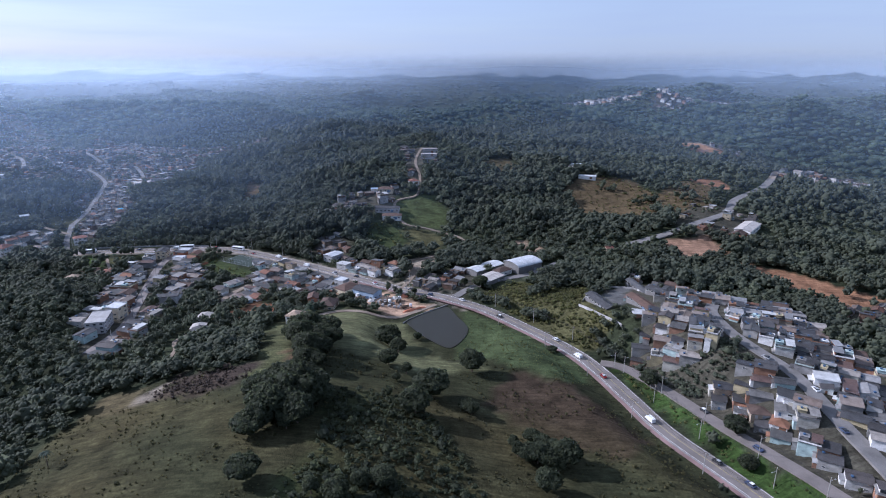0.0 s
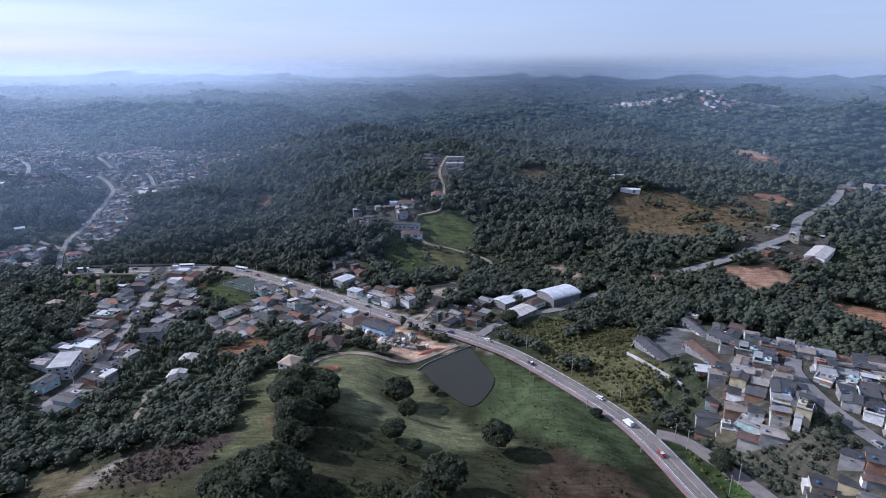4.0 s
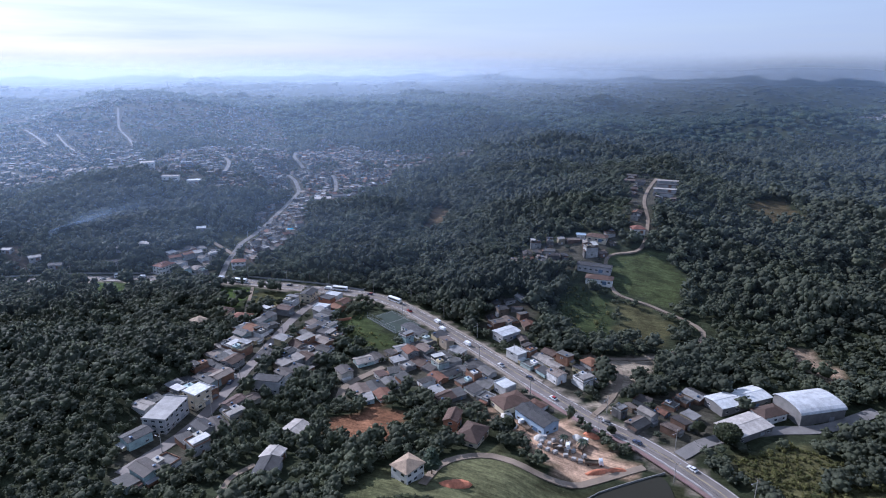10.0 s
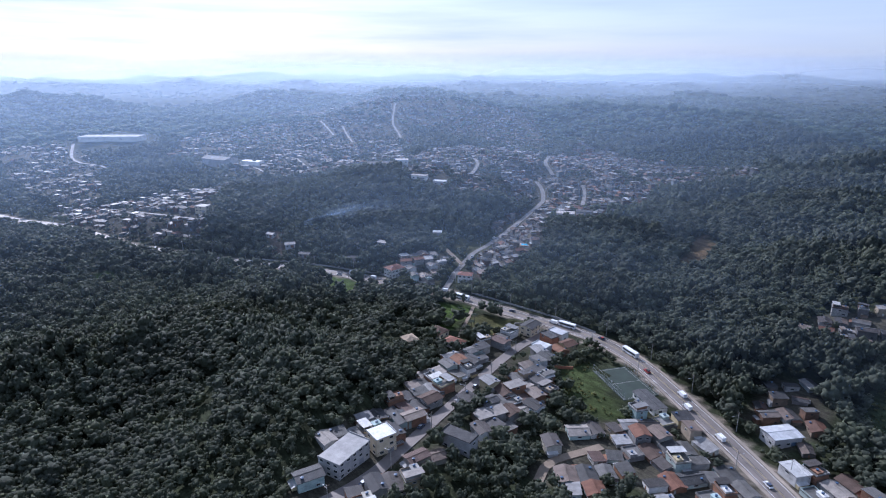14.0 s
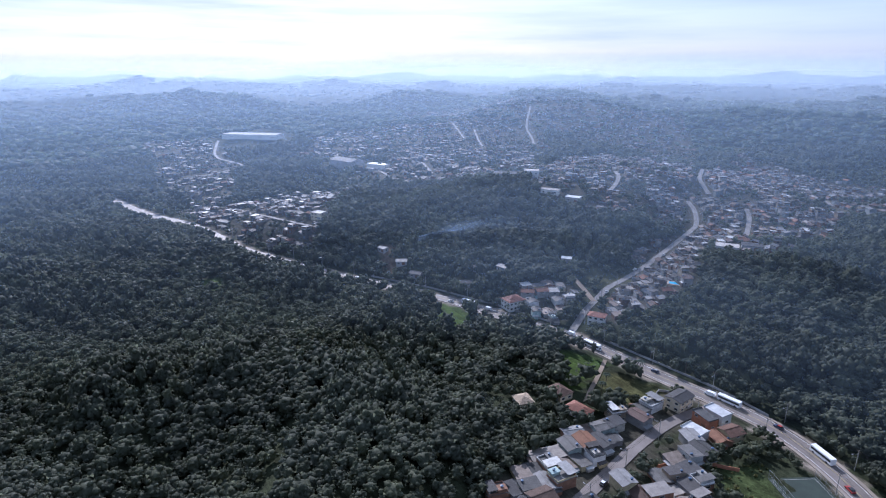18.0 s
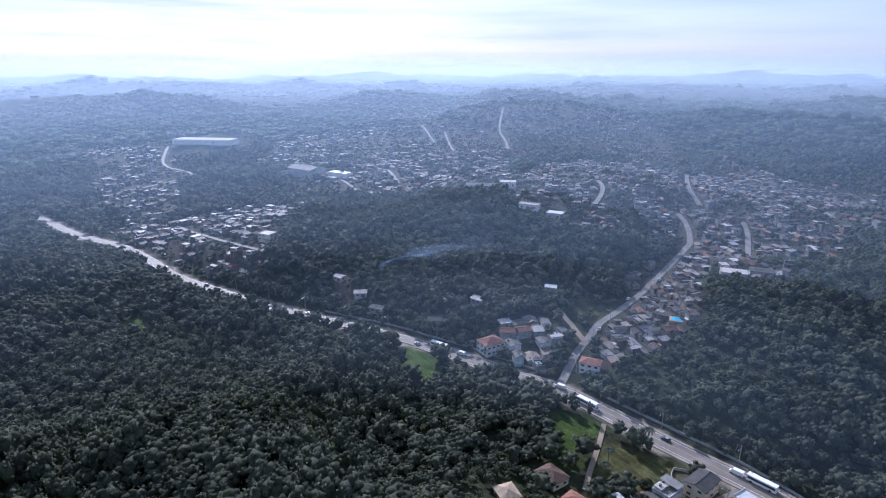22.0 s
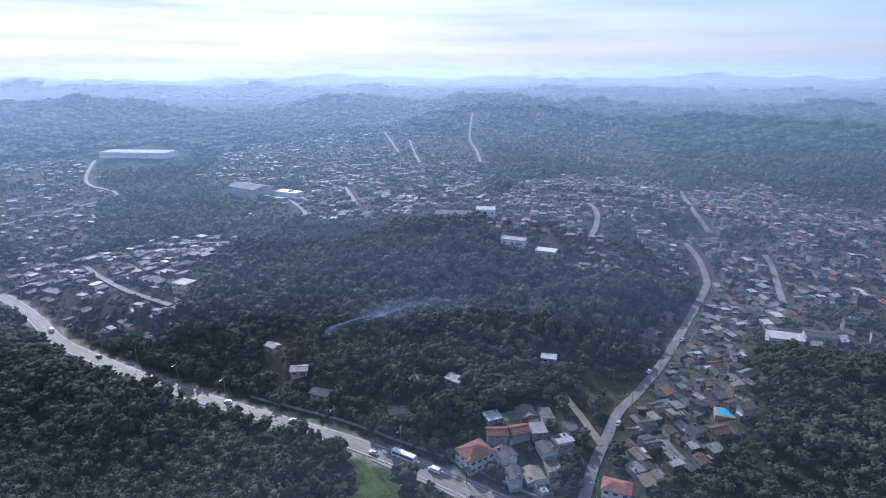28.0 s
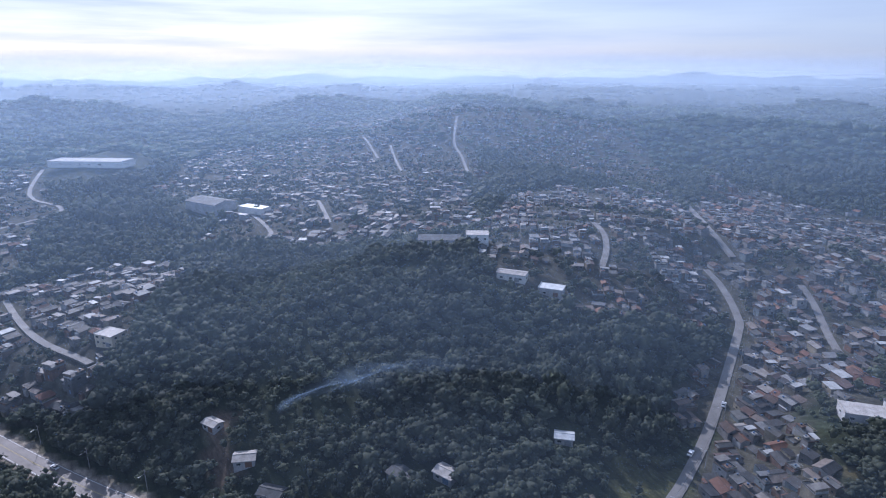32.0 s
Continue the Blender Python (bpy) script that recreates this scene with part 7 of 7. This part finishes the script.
GROVE_SOUTH = [(-65, 186, 10), (-68, 182, 9), (-63, 192, 12), (-60, 201, 13), (-69, 204, 12), (-57, 208, 13), (-62, 214, 13), (-54, 211, 12), (-68, 214, 11), (-67, 195, 12), (-56, 186, 9), (-53, 190, 10), (-52, 202, 12), (-49, 206, 10), (-58, 194, 13), (-61, 221, 11), (-55, 221, 10)]
SINGLE_TREES = [(-31, 307, 10), (-28, 309, 11), (-23, 280, 8), (-15, 319, 5), (-26, 256, 7), (-17, 248, 6), (-21, 239, 3), (14, 261, 11), (-5, 230, 11), (-3, 233, 9), (-11, 210, 10), (12, 218, 6), (10, 221, 5)]
GROUP_EAST = [(28, 191, 6), (32, 189, 7), (35, 188, 8), (39, 187, 8), (42, 184, 7), (45, 188, 9), (38, 196, 7), (35, 201, 6), (27, 197, 5), (36, 172, 7), (41, 193, 8), (-62, 157, 8), (-40, 152, 6), (-32, 150, 7), (-26, 158, 5), (-19, 160, 6)]
ROADSIDE = [(-340, 455, 10), (-331, 457, 11), (-372, 446, 9), (-404, 432, 8), (88, 310, 6), (101, 262, 7), (104, 268, 6), (122, 217, 7), (-20, 388, 5), (-62, 372, 5), (-55, 366, 4), (60, 300, 4), (-103, 346, 8), (-243, 455, 5), (-238, 448, 4), (120, 200, 6), (15, 402, 7), (26, 398, 8), (-36, 455, 6), (-20, 462, 6)]
STANDS = GROVE_NORTH + GROVE_SOUTH + SINGLE_TREES + GROUP_EAST + ROADSIDE
for i, (x, y, h) in enumerate(STANDS):
    s = h * spot.uniform(0.92, 1.1)
    m = pose(x, y, float(ground(x, y)), 0, 0, spot.uniform(0, 360)) @ Matrix.Diagonal((s, s, s * spot.uniform(0.9, 1.1), 1))
    k = i % 4 if h < 11.5 else i % 3
    if i >= len(STANDS) - 4:
        BROAD[len(STANDS) - 1 - i].matrix_basis = m
    else:
        copy_thing(BROAD[k], m)
PALMS = [(-262, 455), (-257, 447), (-261, 478), (-270, 497), (-390, 462), (-379, 466), (-372, 468), (-359, 466), (-396, 467), (-384, 470), (-143, 184), (-29, 368), (-37, 368), (-250, 500), (-282, 497)]
for i, (x, y) in enumerate(PALMS):
    m = pose(x, y, float(ground(x, y)), 0, 0, i * 50) @ Matrix.Scale(spot.uniform(0.85, 1.15), 4)
    if i < len(PALMS) - 1:
        copy_thing(PALM, m)
    else:
        PALM.matrix_basis = m


# ---- low growth on open ground ----
BUSHES = [crown_pattern(700 + i, 1, 9, 0.6, 0.3, 0.25, 0.35, False) for i in range(4)]


def undergrowth(name, key, step, size, share, mat, label, keep=None):
    polygon = PLOTS[key][0]
    px, py = [p[0] for p in polygon], [p[1] for p in polygon]
    gx, gy = np.meshgrid(np.arange(min(px), max(px), step), np.arange(max(min(py), 110), max(py), step))
    x, y = gx.ravel() + rng.uniform(-0.6, 0.6, gx.size) * step, gy.ravel() + rng.uniform(-0.6, 0.6, gx.size) * step
    clump = 0.5 + 0.5 * np.sin(x / 7 + 2 * np.sin(y / 9)) * np.cos(y / 8 + 1.5 * np.sin(x / 11))
    ok = inside(x, y, polygon) & clear_of_ways(x, y, 1.0) & (rng.random(x.size) < share * (0.3 + 1.4 * clump))
    if keep is not None:
        ok &= keep(x, y)
    x, y = x[ok], y[ok]
    n = len(x)
    s = size * np.exp(rng.normal(0, 0.35, n))
    scatter(name, BUSHES, rng.integers(0, 4, n), np.stack([x, y, ground(x, y) - 0.05], -1), rng.uniform(0, 6.28, n), s, [MAT[mat]], False, rng.uniform(0, 0.9, n), label, "undergrowth", rng.uniform(0.6, 1.1, n))


off_lawn = lambda x, y: ~inside(x, y, PLOTS["lawn"][0]) & ~inside(x, y, PLOTS["marsh"][0]) & (np.hypot((x + 3) / 27.0, (y - 334) / 36.0) > 1.1)
patchy = lambda x, y: off_lawn(x, y) & ~inside(x, y, PLOTS["lawn_strip"][0]) & ~inside(x, y, PLOTS["plot_west"][0]) & (np.sin(x / 13 + 2 * np.sin(y / 17)) * np.cos(y / 11 + 1.5 * np.sin(x / 19)) > -0.1)
undergrowth("meadow_tufts", "meadow", 2.0, 0.75, 0.5, "tuft", "low tufts and dry shrubs on the grassy slope", patchy)
undergrowth("dry_brush", "dry_brush", 1.7, 1.3, 0.8, "brush", "leafless brown brushwood below the woods")
undergrowth("bank_bushes", "town_bank", 2.0, 2.4, 0.8, "leaf", "overgrown bushy bank below the houses")
undergrowth("meadow_thicket", "thicket", 1.9, 1.9, 0.75, "grove", "dark green thicket on the meadow slope")
undergrowth("yellow_scrub", "scrub", 1.5, 1.4, 0.85, "scrub", "yellow-green scrub on waste ground")
undergrowth("slope_scrub", "slope", 2.2, 1.2, 0.5, "scrub", "weeds on a grassy bank")
undergrowth("field_scrub", "field_left", 2.6, 1.5, 0.6, "scrub", "scrub on a grassy field")
undergrowth("hill_scrub", "bare_hill", 4.0, 1.6, 0.5, "scrub", "scattered scrub on a bare brown hill")
undergrowth("verge_scrub", "verge", 1.6, 0.9, 0.6, "scrub", "weedy green verge beside the highway")
undergrowth("marsh_reeds", "marsh", 2.0, 0.6, 0.5, "scrub", "marshy green grass by the pond")
